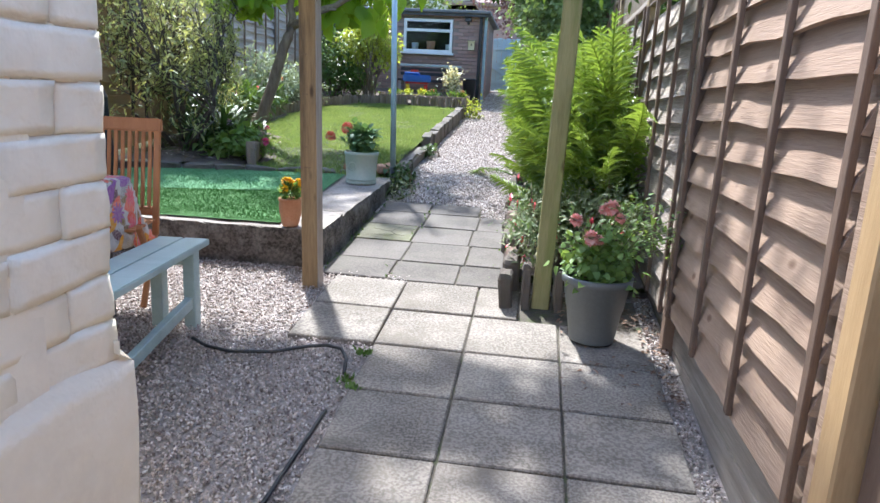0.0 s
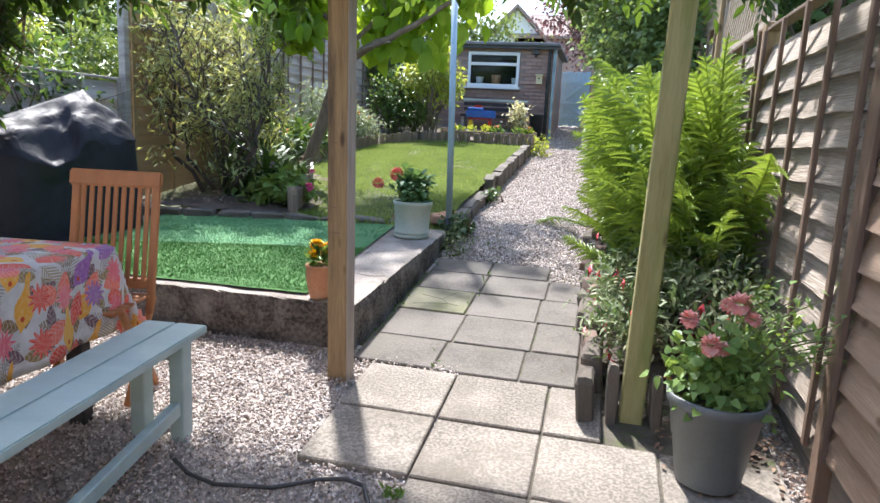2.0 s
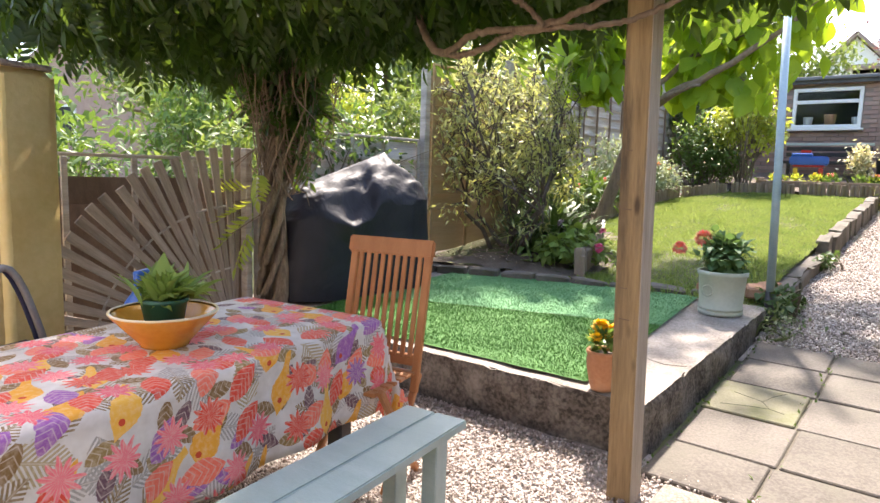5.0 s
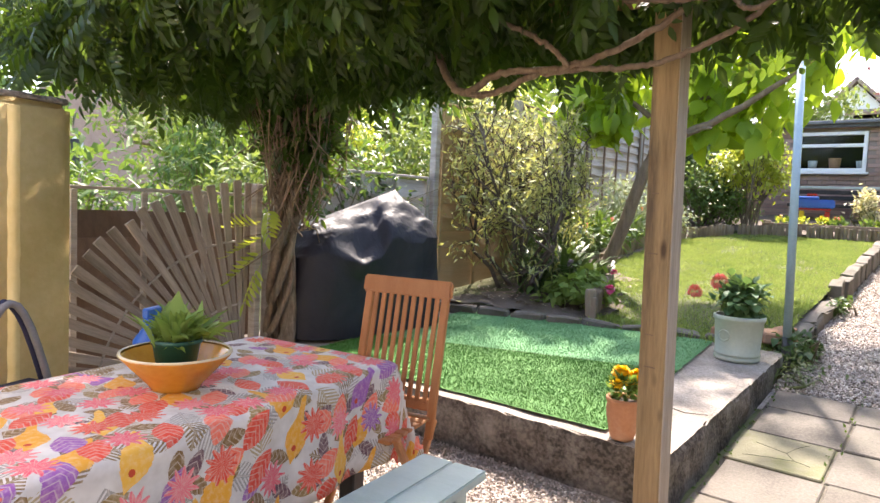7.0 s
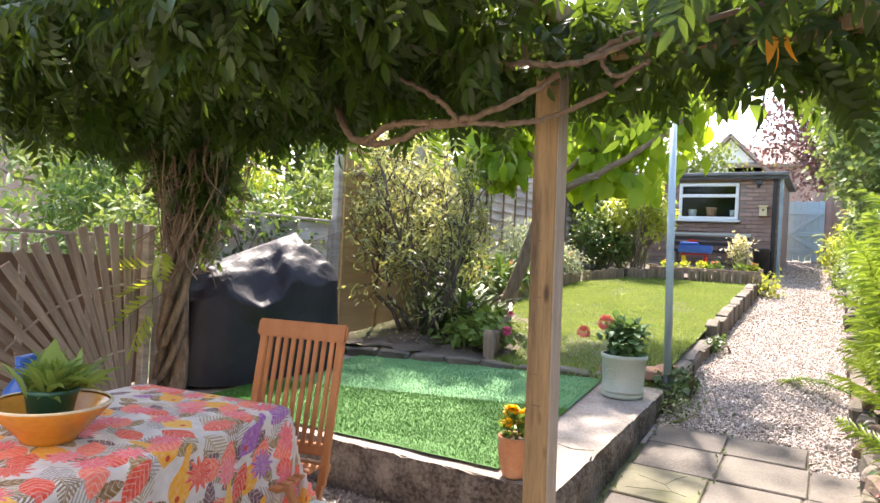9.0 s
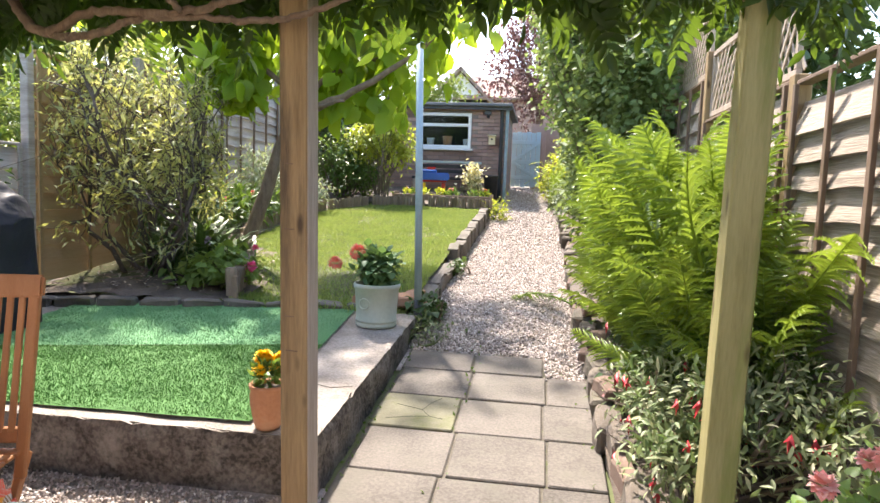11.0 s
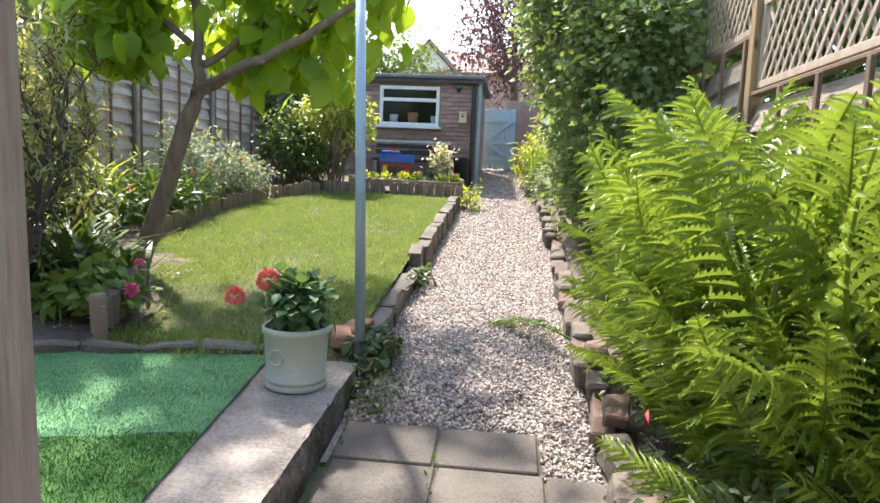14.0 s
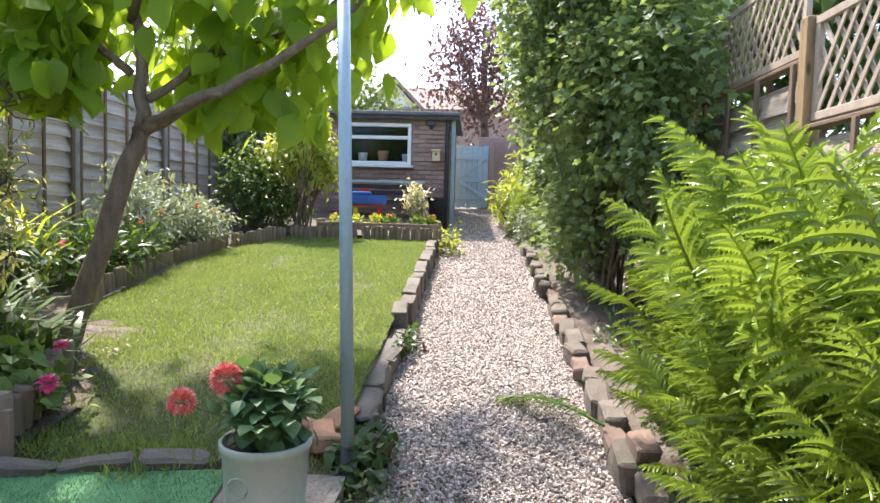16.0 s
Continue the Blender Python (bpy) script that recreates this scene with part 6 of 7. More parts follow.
P_orange = islands("orange_petal", [(0, (0.75, 0.15, 0.02)), (1, (0.85, 0.3, 0.05))], 0.6)

# sage green pot with a dahlia
M_sage = plain("sage_green_glaze", (0.36, 0.405, 0.34), (0.48, 0.525, 0.45), 3, 50, 0.45, 0.1)
gp_ = tagged(empty("dahlia_pot", (-1.55, 5.86, tz(5.86) - 0.004)), "sage green pot with a coral dahlia on the terrace", "potted plant")
part("pot", lathe([(0.128, 0), (0.138, 0.006), (0.140, 0.024), (0.132, 0.029), (0.132, 0.034), (0.140, 0.039), (0.140, 0.050), (0.134, 0.056), (0.148, 0.255), (0.156, 0.262), (0.158, 0.285), (0.150, 0.292), (0.142, 0.285), (0.138, 0.24)], 48), M_sage, gp_, smooth=True)
part("ring_emblem", tube([((-0.05 + 0.034 * math.cos(6.28319 * j / 20), -0.138 - 0.001, 0.165 + 0.034 * math.sin(6.28319 * j / 20)), 0.005) for j in range(21)], sides=6), M_sage, gp_, "raised ring emblem", smooth=True)
part("soil", lathe([(0.001, 0.25), (0.139, 0.25), (0.139, 0.24), (0.001, 0.24)], 24), M_soil, gp_)
p, d = clumps(420, (0.0, 0.01, 0.385), (0.115, 0.11, 0.10), 6, 0.03)
scatter("leaves", OVATE, p, frames_of(d + rng.normal(size=d.shape) * 0.5 + np.array([0, 0, -0.1]), np.tile([0, 0, 1.0], (len(p), 1))), np.stack([0.15 + 0.06 * rng.random(len(p)), 0.05 + 0.03 * rng.random(len(p)), 0.10 + 0 * p[:, 0]], 1), L_dahlia, gp_)
heads = [(-0.14, 0.0, 0.49, 0.058), (-0.285, -0.03, 0.41, 0.05)]
part("flower_stem", tube(*[[((0, 0, 0.25), 0.005), ((x * 0.5, y, z * 0.9), 0.004), ((x, y, z), 0.003)] for x, y, z, r in heads], sides=6), M_stem, gp_)
for x, y, z, r in heads:
    flower_head("flower", (x, y, z), r * 1.05, P_coral, gp_, 190, 1.0, LEAF, 0.62, 0.58)

# terracotta pot with marigolds
M_terra = plain("terracotta", (0.34, 0.145, 0.07), (0.50, 0.25, 0.14), 5, 60, 0.9, 0.3, stain=(0.42, 0.26, 0.17))
mp_ = tagged(empty("marigold_pot", (-1.565, 4.12, tz(4.12) - 0.003)), "terracotta pot of golden marigolds on the terrace edge", "potted plant")
part("pot", lathe([(0.048, 0), (0.056, 0.02), (0.073, 0.10), (0.076, 0.14), (0.072, 0.165), (0.078, 0.172), (0.08, 0.186), (0.074, 0.19), (0.066, 0.18), (0.064, 0.16)], 36), M_terra, mp_, smooth=True)
part("soil", lathe([(0.001, 0.168), (0.066, 0.168), (0.066, 0.16), (0.001, 0.16)], 20), M_soil, mp_)
p, d = in_ball(130, (0, 0, 0.225), (0.055, 0.055, 0.06), 0.2)
scatter("leaves", LEAF, p, frames_of(d + np.array([0, 0, 0.5])), 0.035 + 0.025 * rng.random(130), L_mid, mp_)
for _ in range(17):
    a, r = rng.random() * 6.28, 0.065 * math.sqrt(rng.random())
    flower_head("flower", (r * math.cos(a), r * math.sin(a), 0.285 + 0.02 * rng.normal() - r * 0.3), 0.028, P_gold, mp_, 40, wide=1.6)

# grey pot with a salmon geranium by the fence
M_greypot = plain("grey_plastic_pot", (0.115, 0.125, 0.125), (0.17, 0.18, 0.18), 3, 60, 0.5, 0.1)
rp = tagged(empty("geranium_pot", (0.375, 3.33, gz(3.33) + 0.002)), "grey plastic pot of salmon pink geraniums on the paving", "potted plant")
part("pot", lathe([(0.107, 0), (0.11, 0.006), (0.134, 0.155), (0.138, 0.157), (0.156, 0.27), (0.168, 0.275), (0.17, 0.305), (0.163, 0.31), (0.155, 0.30), (0.148, 0.26)], 48), M_greypot, rp, smooth=True)
part("soil", lathe([(0.001, 0.272), (0.15, 0.272), (0.15, 0.262), (0.001, 0.262)], 24), M_soil, rp)
p, d = clumps(760, (0.0, 0.0, 0.38), (0.15, 0.14, 0.10), 5, 0.04)
scatter("leaves", HEART, p, frames_of(d + rng.normal(size=d.shape) * 0.6, d * 0.6 + np.array([0, -0.3, 1.0])), 0.026 + 0.02 * rng.random(len(p)), L_rose, rp)
paths, lp2 = [], []
for _ in range(22):
    a = rng.random() * 6.28
    e = Vector((0.16 * math.cos(a) + 0.18 + 0.14 * rng.random(), 0.12 * math.sin(a) + 0.03, 0.45 + 0.2 * rng.random()))
    mid = Vector((e.x * 0.4, e.y * 0.5, e.z * 0.85))
    paths.append([(Vector((0, 0, 0.27)), 0.004), (mid, 0.003), (e, 0.0015)])
    for f in np.linspace(0.25, 1, 13):
        q = mid.lerp(e, f)
        lp2.append(np.array(q) + rng.normal(size=3) * 0.022)
tagged(part("stems", tube(*paths, sides=5), M_stem, rp), kind="stuff")
lp2 = np.array(lp2)
scatter("sprays", LEAF, lp2, frames_of(rng.normal(size=lp2.shape) + np.array([0.4, 0, -0.2]), np.tile([0, 0, 1.0], (len(lp2), 1))), 0.030 + 0.018 * rng.random(len(lp2)), L_rose, rp)
for x, y, z, r in ((-0.13, -0.05, 0.56, 0.036), (-0.055, -0.08, 0.49, 0.042), (0.03, -0.02, 0.62, 0.046), (-0.02, -0.07, 0.48, 0.03), (0.07, -0.04, 0.58, 0.03), (0.0, 0.03, 0.60, 0.03)):
    flower_head("flower", (x, y, z), r, P_rose, rp, 60, wide=1.5)
rp.scale = (1.06, 1.06, 1.12)

# ---- shrubs and borders ----
def branching_shrub(name, label, at, height, spread, leaf, size, material, bark, mains=11, seed=5):
    """Crooked limbs forking twice from one root, leaves set along the last twigs, open gaps between."""
    r = np.random.default_rng(seed)
    ob = tagged(empty(name, at), label, "shrub")
    p, d = [], []
    twigs = []

    def grow(start, way, length, radius, depth):
        n = 6 if depth == 0 else 4
        pts, c, w = [(Vector(start), radius)], np.array(start, float), np.array(way, float)
        for i in range(n):
            w = w + r.normal(size=3) * (0.20 if depth == 0 else 0.30) + np.array([0, 0, 0.05])
            w /= np.linalg.norm(w)
            nxt = c + w * length / n
            if not (-0.56 < nxt[0] < 0.60 and -0.75 < nxt[1] < 0.6 and nxt[2] < 1.98):
                w = w - 1.2 * np.array([nxt[0], nxt[1], max(0.0, nxt[2] - 1.5)])
                w /= np.linalg.norm(w)
                nxt = c + w * 0.6 * length / n
            c = nxt
            pts.append((Vector(c), radius * (1 - 0.6 * (i + 1) / n)))
            if depth < 2 and i > (1 if depth == 0 else 0):
                for _ in range(3 if depth == 0 else 2):
                    grow(c, w * 0.7 + r.normal(size=3) * 0.6 * np.array([1, 1, 0.8]) + np.array([0, 0, 0.1]), length * (0.42 if depth == 0 else 0.55) * (0.7 + 0.5 * r.random()), radius * 0.42, depth + 1)
            if depth == 2:
                for _ in range(3):
                    p.append(c + r.normal(size=3) * 0.03)
                    d.append(w * 0.6 + r.normal(size=3) * 0.7 + np.array([0, 0, -0.05]))
        if depth == 0:
            part("limb", tube(pts, sides=8), bark, ob, smooth=True)
        else:
            twigs.append(pts)
    for k in range(mains):
        a = 6.283 * k / mains + 0.4 * r.normal()
        e = 0.55 + 0.9 * r.random()
        way = np.array([math.cos(a) * spread[0] * e, math.sin(a) * spread[1] * e, 0.95])
        grow(r.normal(size=3) * np.array([0.07, 0.07, 0.0]), way / np.linalg.norm(way), height * (0.72 + 0.3 * r.random()), 0.024, 0)
    tagged(part("twigs", tube(*twigs, sides=4), bark, ob), kind="stuff")
    p, d = np.array(p), np.array(d)
    ok = (p[:, 2] > 0.25) & (p[:, 0] + at[0] > -4.4)
    p, d = p[ok], d[ok]
    tagged(scatter("leaves", leaf, p, frames_of(d, np.tile([0, 0, 1.0], (len(p), 1)) + 0.5 * r.normal(size=p.shape)), size * (0.65 + 0.7 * r.random(len(p))), material, ob), kind="stuff")
    return ob


M_darkbark = plain("dark_shrub_bark", (0.05, 0.038, 0.03), (0.13, 0.10, 0.08), 9, 50, 0.9, 0.4)
branching_shrub("olive_shrub", "large grey green twiggy shrub in the flower bed", (-3.82, 6.75, gz(6.75) + 0.13), 1.65, (0.5, 0.55), NARROW, 0.074, L_olive, M_darkbark, 9)
bush("dark_shrub", "dense dark green shrub under the tree", "shrub", (-3.75, 7.7, gz(7.7) + 0.15), [((-0.3, 0, 0.4), (0.4, 0.4, 0.35))], LEAF, 0.09, 1500, L_dark, M_twig, 14)

STRAP = ([(-0.025, 0, 0), (0.025, 0, 0), (-0.032, 0.35, 0.16), (0.032, 0.35, 0.16), (-0.026, 0.7, 0.12), (0.026, 0.7, 0.12), (0, 1.0, -0.12)], [(0, 1, 3, 2), (2, 3, 5, 4), (4, 5, 6)])


def strap_plant(name, label, category, at, n, size, material, group="", upright=0.6):
    ob = tagged(empty(name, at), label, category, group)
    a = rng.random(n) * 6.28
    d = np.stack([np.cos(a), np.sin(a), upright + 0.9 * rng.random(n)], 1)
    scatter("leaves", STRAP, rng.normal(size=(n, 3)) * np.array([0.07, 0.07, 0.0]), frames_of(d, np.tile([0, 0, 1.0], (n, 1))), size * (0.6 + 0.6 * rng.random(n)), material, ob)
    return ob


for x, y, n, s, m in ((-3.35, 6.85, 80, 0.62, L_dark), (-3.62, 6.75, 60, 0.55, L_dark), (-3.1, 6.95, 50, 0.5, L_dark), (-3.6, 7.2, 60, 0.6, L_mid)):
    strap_plant("agapanthus", "clump of dark green strap leaves in the bed", "plant", (x, y, gz(y) + 0.16), n, s, m, "strap leaved plants")
ag = tagged(empty("agapanthus_flower", (-3.3, 6.8, gz(6.8) + 0.16)), "pale mauve flower head on a stalk", "flower")
part("stalk", tube([((0, 0, 0), 0.006), ((0.02, 0, 0.3), 0.005)], sides=6), M_stem, ag)
flower_head("flower", (0.02, 0, 0.31), 0.05, P_mauve, ag, 50)

L_hyd = leafy("hydrangea_leaf", (0.06, 0.13, 0.03), (0.13, 0.23, 0.055), (0.25, 0.36, 0.10), 0.5, 0.35)
hy = bush("hydrangea", "low hydrangea with broad leaves and bright pink flowers", "shrub", (-2.98, 6.55, gz(6.5) + 0.15), [((0, 0, 0.17), (0.25, 0.22, 0.13)), ((-0.25, -0.05, 0.12), (0.15, 0.15, 0.1))], HEART, 0.075, 520, L_hyd, M_stem, 8, 0.2, 6, 0.05)
for x, y, z, r in ((0.22, 0.05, 0.33, 0.036), (0.27, -0.12, 0.20, 0.052)):
    flower_head("flower", (x, y, z), r, P_pink, hy, 50, wide=1.4)

# along the grey fence
bush("silver_shrub", "silvery feathery shrub by the grey fence", "shrub", (-4.2, 10.1, gz(10.1) + 0.18), [((0, 0, 0.5), (0.4, 0.6, 0.45)), ((0.1, 0.7, 0.4), (0.35, 0.5, 0.36))], NARROW, 0.09, 3000, L_silver, M_stem, 14, 0.1, 10, 0.06)
bush("border_perennial", "leafy border perennials with scattered blooms", "plant", (-4.15, 8.9, gz(8.9) + 0.18), [((0, 0, 0.28), (0.35, 0.6, 0.3)), ((0.1, 0.7, 0.25), (0.3, 0.45, 0.25))], NARROW, 0.11, 2200, L_mid, M_stem, 14, 0.0, 10, 0.06)
bush("border_perennial", "pale green border perennials at the lawn edge", "plant", (-3.95, 11.0, gz(11) + 0.18), [((0, 0, 0.25), (0.3, 0.5, 0.28)), ((-0.3, 0.4, 0.3), (0.3, 0.4, 0.3))], LEAF, 0.06, 1800, L_silver, M_stem, 10)
strap_plant("iris", "upright green iris leaves by the fence", "plant", (-4.25, 8.4, gz(8.4) + 0.18), 50, 0.75, L_lime, "", 2.0)
for x, y, z, mt in ((-3.95, 9.6, 0.45, P_orange), (-3.9, 9.9, 0.5, P_orange), (-4.0, 9.2, 0.42, P_coral), (-3.85, 10.6, 0.5, P_orange), (-4.05, 8.6, 0.4, P_pink), (-3.8, 10.9, 0.42, P_orange)):
    fl = tagged(empty("border_flower", (x, y, gz(y) + 0.2)), "small bright border flower on a thin stalk", "flower", "border flowers")
    part("stalk", tube([((0, 0, 0), 0.004), ((0.01, 0, z), 0.003)], sides=5), M_stem, fl)
    flower_head("flower", (0.01, 0, z), 0.04, mt, fl, 30)

lime = bush("lime_tree", "small multi-stemmed tree with yellow green leaves", "tree", (-3.2, 12.5, gz(12.5) + 0.2), [((0, 0, 1.15), (0.5, 0.4, 0.32)), ((0.25, 0, 0.85), (0.35, 0.35, 0.28)), ((-0.3, 0.1, 0.95), (0.4, 0.35, 0.3)), ((0.1, -0.1, 1.4), (0.3, 0.25, 0.2))], LEAF, 0.085, 3000, L_lime, M_twig, 16, 0.5, 9, 0.06)
bush("dark_shrub", "dark green shrub beside the shed", "shrub", (-3.9, 12.6, gz(12.6) + 0.18), [((0, 0, 0.6), (0.45, 0.45, 0.5)), ((0.35, 0, 0.35), (0.35, 0.35, 0.3))], LEAF, 0.075, 3200, L_mid, M_twig, 12)
bush("dark_shrub", "dark evergreen shrub against the fence corner", "shrub", (-4.4, 13.6, gz(13.6) + 0.15), [((0, 0, 1.3), (0.6, 0.6, 1.0))], LEAF, 0.09, 3200, L_dark, M_twig, 12)

# right of the path: a tall currant, undergrowth and a fuchsia
bush("flowering_currant", "tall dense flowering currant bush with lobed leaves", "shrub", (0.32, 9.4, gz(9.4) + 0.05),
     [((0.05, 0, 1.25), (0.55, 0.9, 0.75)), ((-0.12, -0.3, 1.9), (0.55, 0.8, 0.6)), ((0.2, 0.4, 2.5), (0.7, 1.0, 0.6)), ((0.3, -0.5, 2.85), (0.55, 0.7, 0.5)), ((-0.15, 0.9, 2.2), (0.55, 0.9, 0.7)), ((-0.2, 0.5, 0.75), (0.38, 1.0, 0.55)), ((0.2, 1.4, 3.0), (0.7, 0.8, 0.6)), ((0.1, -1.1, 1.7), (0.42, 0.6, 0.95)), ((-0.5, 0.7, 2.2), (0.42, 0.9, 0.7)), ((-0.25, 0.0, 3.0), (0.6, 1.0, 0.5)), ((-0.6, 1.1, 2.95), (0.45, 0.8, 0.5))], LOBED, 0.060, 43000, L_currant, M_twig, 42, 0.3, 12, 0.08)
bush("currant_bush", "mid green currant bush beyond the ferns", "shrub", (0.35, 12.2, gz(12.2) + 0.05), [((0, 0, 0.9), (0.5, 1.0, 0.8)), ((-0.1, 0.8, 1.7), (0.55, 0.9, 0.8)), ((0.1, 1.6, 0.9), (0.5, 0.8, 0.8))], LOBED, 0.09, 6500, L_currant, M_twig, 16)
bush("path_shrub", "bright yellow green shrub at the end of the path", "shrub", (-0.25, 14.9, gz(14.9) + 0.04), [((0, 0, 0.45), (0.32, 0.5, 0.42)), ((0.3, 0.8, 0.7), (0.4, 0.5, 0.6))], NARROW, 0.14, 1800, L_lime, M_stem, 10)
bush("silver_shrub", "small silvery shrub at the path edge", "shrub", (-0.12, 13.0, gz(13) + 0.04), [((0, 0, 0.25), (0.22, 0.4, 0.25))], LEAF, 0.05, 900, L_silver, M_stem, 6)
fu = bush("fuchsia", "spreading fuchsia with pale edged leaves and red flowers", "shrub", (0.22, 4.25, gz(4.25) + 0.06), [((0, 0, 0.3), (0.36, 0.32, 0.2)), ((0.2, 0.1, 0.42), (0.3, 0.3, 0.16)), ((-0.12, 0.3, 0.32), (0.24, 0.28, 0.18)), ((0.32, -0.25, 0.3), (0.2, 0.22, 0.18)), ((-0.16, -0.25, 0.22), (0.2, 0.2, 0.14)), ((-0.14, 0.75, 0.25), (0.18, 0.25, 0.16))], OVATE, 0.048, 4600, L_varieg, M_twig, 40, 0.2, 9, 0.04)
FUCH = ([(0, 0, 0), (0.16, 0.3, 0), (-0.16, 0.3, 0), (0, 0.3, 0.16), (0.3, 0.6, 0), (-0.3, 0.6, 0.05), (0, 0.6, -0.3), (0, 1.0, 0)], [(0, 1, 3), (0, 3, 2), (0, 2, 1), (1, 4, 3), (2, 3, 5), (1, 2, 6), (1, 7, 3), (2, 7, 3), (1, 7, 2)])
p = np.array([(rng.uniform(-0.2, 0.62), 4.25 + 0.3 * rng.normal(), 0) for _ in range(44)])
p[:, 2] = gz(p[:, 1]) + 0.12 + 0.42 * rng.random(44)
p[:6] = [(0.50, 3.98, 0.86), (0.56, 4.0, 0.84), (0.47, 4.02, 0.8), (-0.1, 3.95, 0.56), (-0.08, 4.0, 0.58), (-0.1, 4.9, 0.72)]
p[:, 0] = np.clip(p[:, 0], -0.12, 0.68)
for i in range(44):
    scatter("flower", FUCH, p[i:i + 1], frames_of(np.array([[0.15 * rng.normal(), 0.15 * rng.normal(), -1.0]])), np.array([0.062 + 0.03 * rng.random()]), P_red, fu, fu.matrix_world.inverted())
bush("undergrowth", "low green undergrowth beneath the ferns", "plant", (0.25, 5.6, gz(5.6) + 0.04), [((0.05, 0, 0.2), (0.33, 1.2, 0.25)), ((0.1, 1.6, 0.2), (0.38, 0.9, 0.28)), ((0.2, -0.6, 0.3), (0.3, 0.5, 0.3)), ((0.1, 2.8, 0.18), (0.36, 0.8, 0.25))], LEAF, 0.06, 5200, L_dark, M_stem, 10)
bush("ivy", "dark ivy trailing at the foot of the pole", "ivy", (-1.29, 6.55, gz(6.5) + 0.0), [((0, 0, 0.08), (0.07, 0.32, 0.09)), ((-0.03, -0.22, 0.1), (0.1, 0.15, 0.1))], HEART, 0.045, 480, L_dark, M_twig, 6, 0.3, 5, 0.03)
bush("weed_clump", "pale weeds at the path edge", "weeds", (-1.22, 6.05, gz(6.05)), [((0, 0, 0.04), (0.10, 0.22, 0.05))], LEAF, 0.035, 260, L_varieg, M_stem, 4)
wp = np.array([(x + r * rng.normal(), y + r * rng.normal(), gz(y) - 0.005) for x, y, r in ((-0.73, 2.93, 0.018), (-0.75, 2.66, 0.022), (-0.69, 2.60, 0.014)) for _ in range(26)])
tagged(scatter("weeds", LEAF, wp, frames_of(rng.normal(size=wp.shape) * 0.6 + np.array([0, 0, 0.8])), 0.02 + 0.022 * rng.random(len(wp)), L_mid), "small green weeds growing at the slab edges", "weeds", kind="stuff")
bush("ivy", "dark leafy creeper along the lawn edging", "ivy", (-1.31, 8.2, gz(8.2)), [((0, 0, 0.06), (0.05, 0.4, 0.06))], HEART, 0.04, 200, L_dark, M_twig, 4, 0.3, 5, 0.03)
bush("path_shrub", "small yellow green plant at the lawn corner", "plant", (-1.2, 12.2, gz(12.2)), [((0, 0, 0.15), (0.14, 0.2, 0.15))], LEAF, 0.06, 260, L_lime, M_stem, 4)
bush("creeper", "ivy creeping over the low boundary fence", "ivy", (-4.38, 5.0, 1.2), [((0, 0, 0.6), (0.1, 0.7, 0.15)), ((0, 0.6, 0.35), (0.08, 0.4, 0.4)), ((0.02, -0.75, 0.0), (0.1, 0.12, 0.5))], LEAF, 0.07, 900, L_dark, M_twig, 10)
gt = rng.uniform(0, 1, 60)
p = np.stack([-1.75 - 1.0 * gt, 6.3 + 0.1 * rng.normal(size=60), np.full(60, tz(6.2) + 0.02)], 1)
p = np.repeat(p, 22, 0) + rng.normal(size=(1320, 3)) * np.array([0.05, 0.07, 0.004])
tagged(scatter("edge_grass", BLADE, p, frames_of(rng.normal(size=p.shape) * 0.5 + np.array([0, 0, 1])), 0.028 + 0.028 * rng.random(len(p)), M_grass), "longer tufted grass at the turf edge", "grass", kind="stuff")

# ---- in front of the shed ----
planter = tagged(empty("timber_planter", (-2.2, 13.0, gz(13) + 0.12)), "long low timber planter with small flowers", "planter")
part("front_board", boxes(((0, -0.22, 0.07), (1.7, 0.04, 0.16)), bevel=0.005), M_log, planter)
part("back_board", boxes(((0, 0.22, 0.07), (1.7, 0.04, 0.16)), bevel=0.005), M_log, planter)
part("end_board", boxes(((-0.85, 0, 0.12), (0.04, 0.40, 0.14)), bevel=0.005), M_log, planter)
part("end_board", boxes(((0.85, 0, 0.12), (0.04, 0.40, 0.14)), bevel=0.005), M_log, planter)
part("soil", boxes(((0, 0, 0.06), (1.66, 0.40, 0.14)), bevel=0), M_soil, planter)
for k in range(16):
    x = -0.8 + 1.6 * rng.random()
    pl = tagged(empty("bedding_plant", (-2.2 + x, 13.0 + 0.1 * rng.normal(), gz(13) + 0.24)), "small bedding plant in the timber planter", "plant", "bedding plants")
    p, d = in_ball(40, (0, 0, 0.06), (0.07, 0.07, 0.07), 0.2)
    scatter("leaves", LEAF, p, frames_of(d + np.array([0, 0, 0.5])), 0.05 + 0.03 * rng.random(40), L_mid if k % 3 else L_lime, pl)
    if k % 2:
        flower_head("flower", (0, -0.02, 0.14), 0.035, (P_gold, P_coral, P_mauve)[k % 3], pl, 24)
M_sage_rail = plain("pale_sage_paint", (0.38, 0.43, 0.38), (0.50, 0.55, 0.49), 4, 50, 0.6, 0.2)
M_bench_old = plain("weathered_black_slats", (0.02, 0.017, 0.015), (0.06, 0.05, 0.045), 6, 60, 0.7, 0.3)
sb = tagged(empty("slatted_bench", (-2.35, 14.3, gz(14.3) + 0.18)), "dark slatted garden seat with a pale rail", "bench")
part("seat", boxes(((0, 0, 0.28), (1.3, 0.34, 0.05)), bevel=0.006), M_bench_old, sb)
for z in (0.42, 0.52):
    part("back_slat", boxes(((0, 0.16, z), (1.3, 0.03, 0.07)), bevel=0.006), M_bench_old, sb)
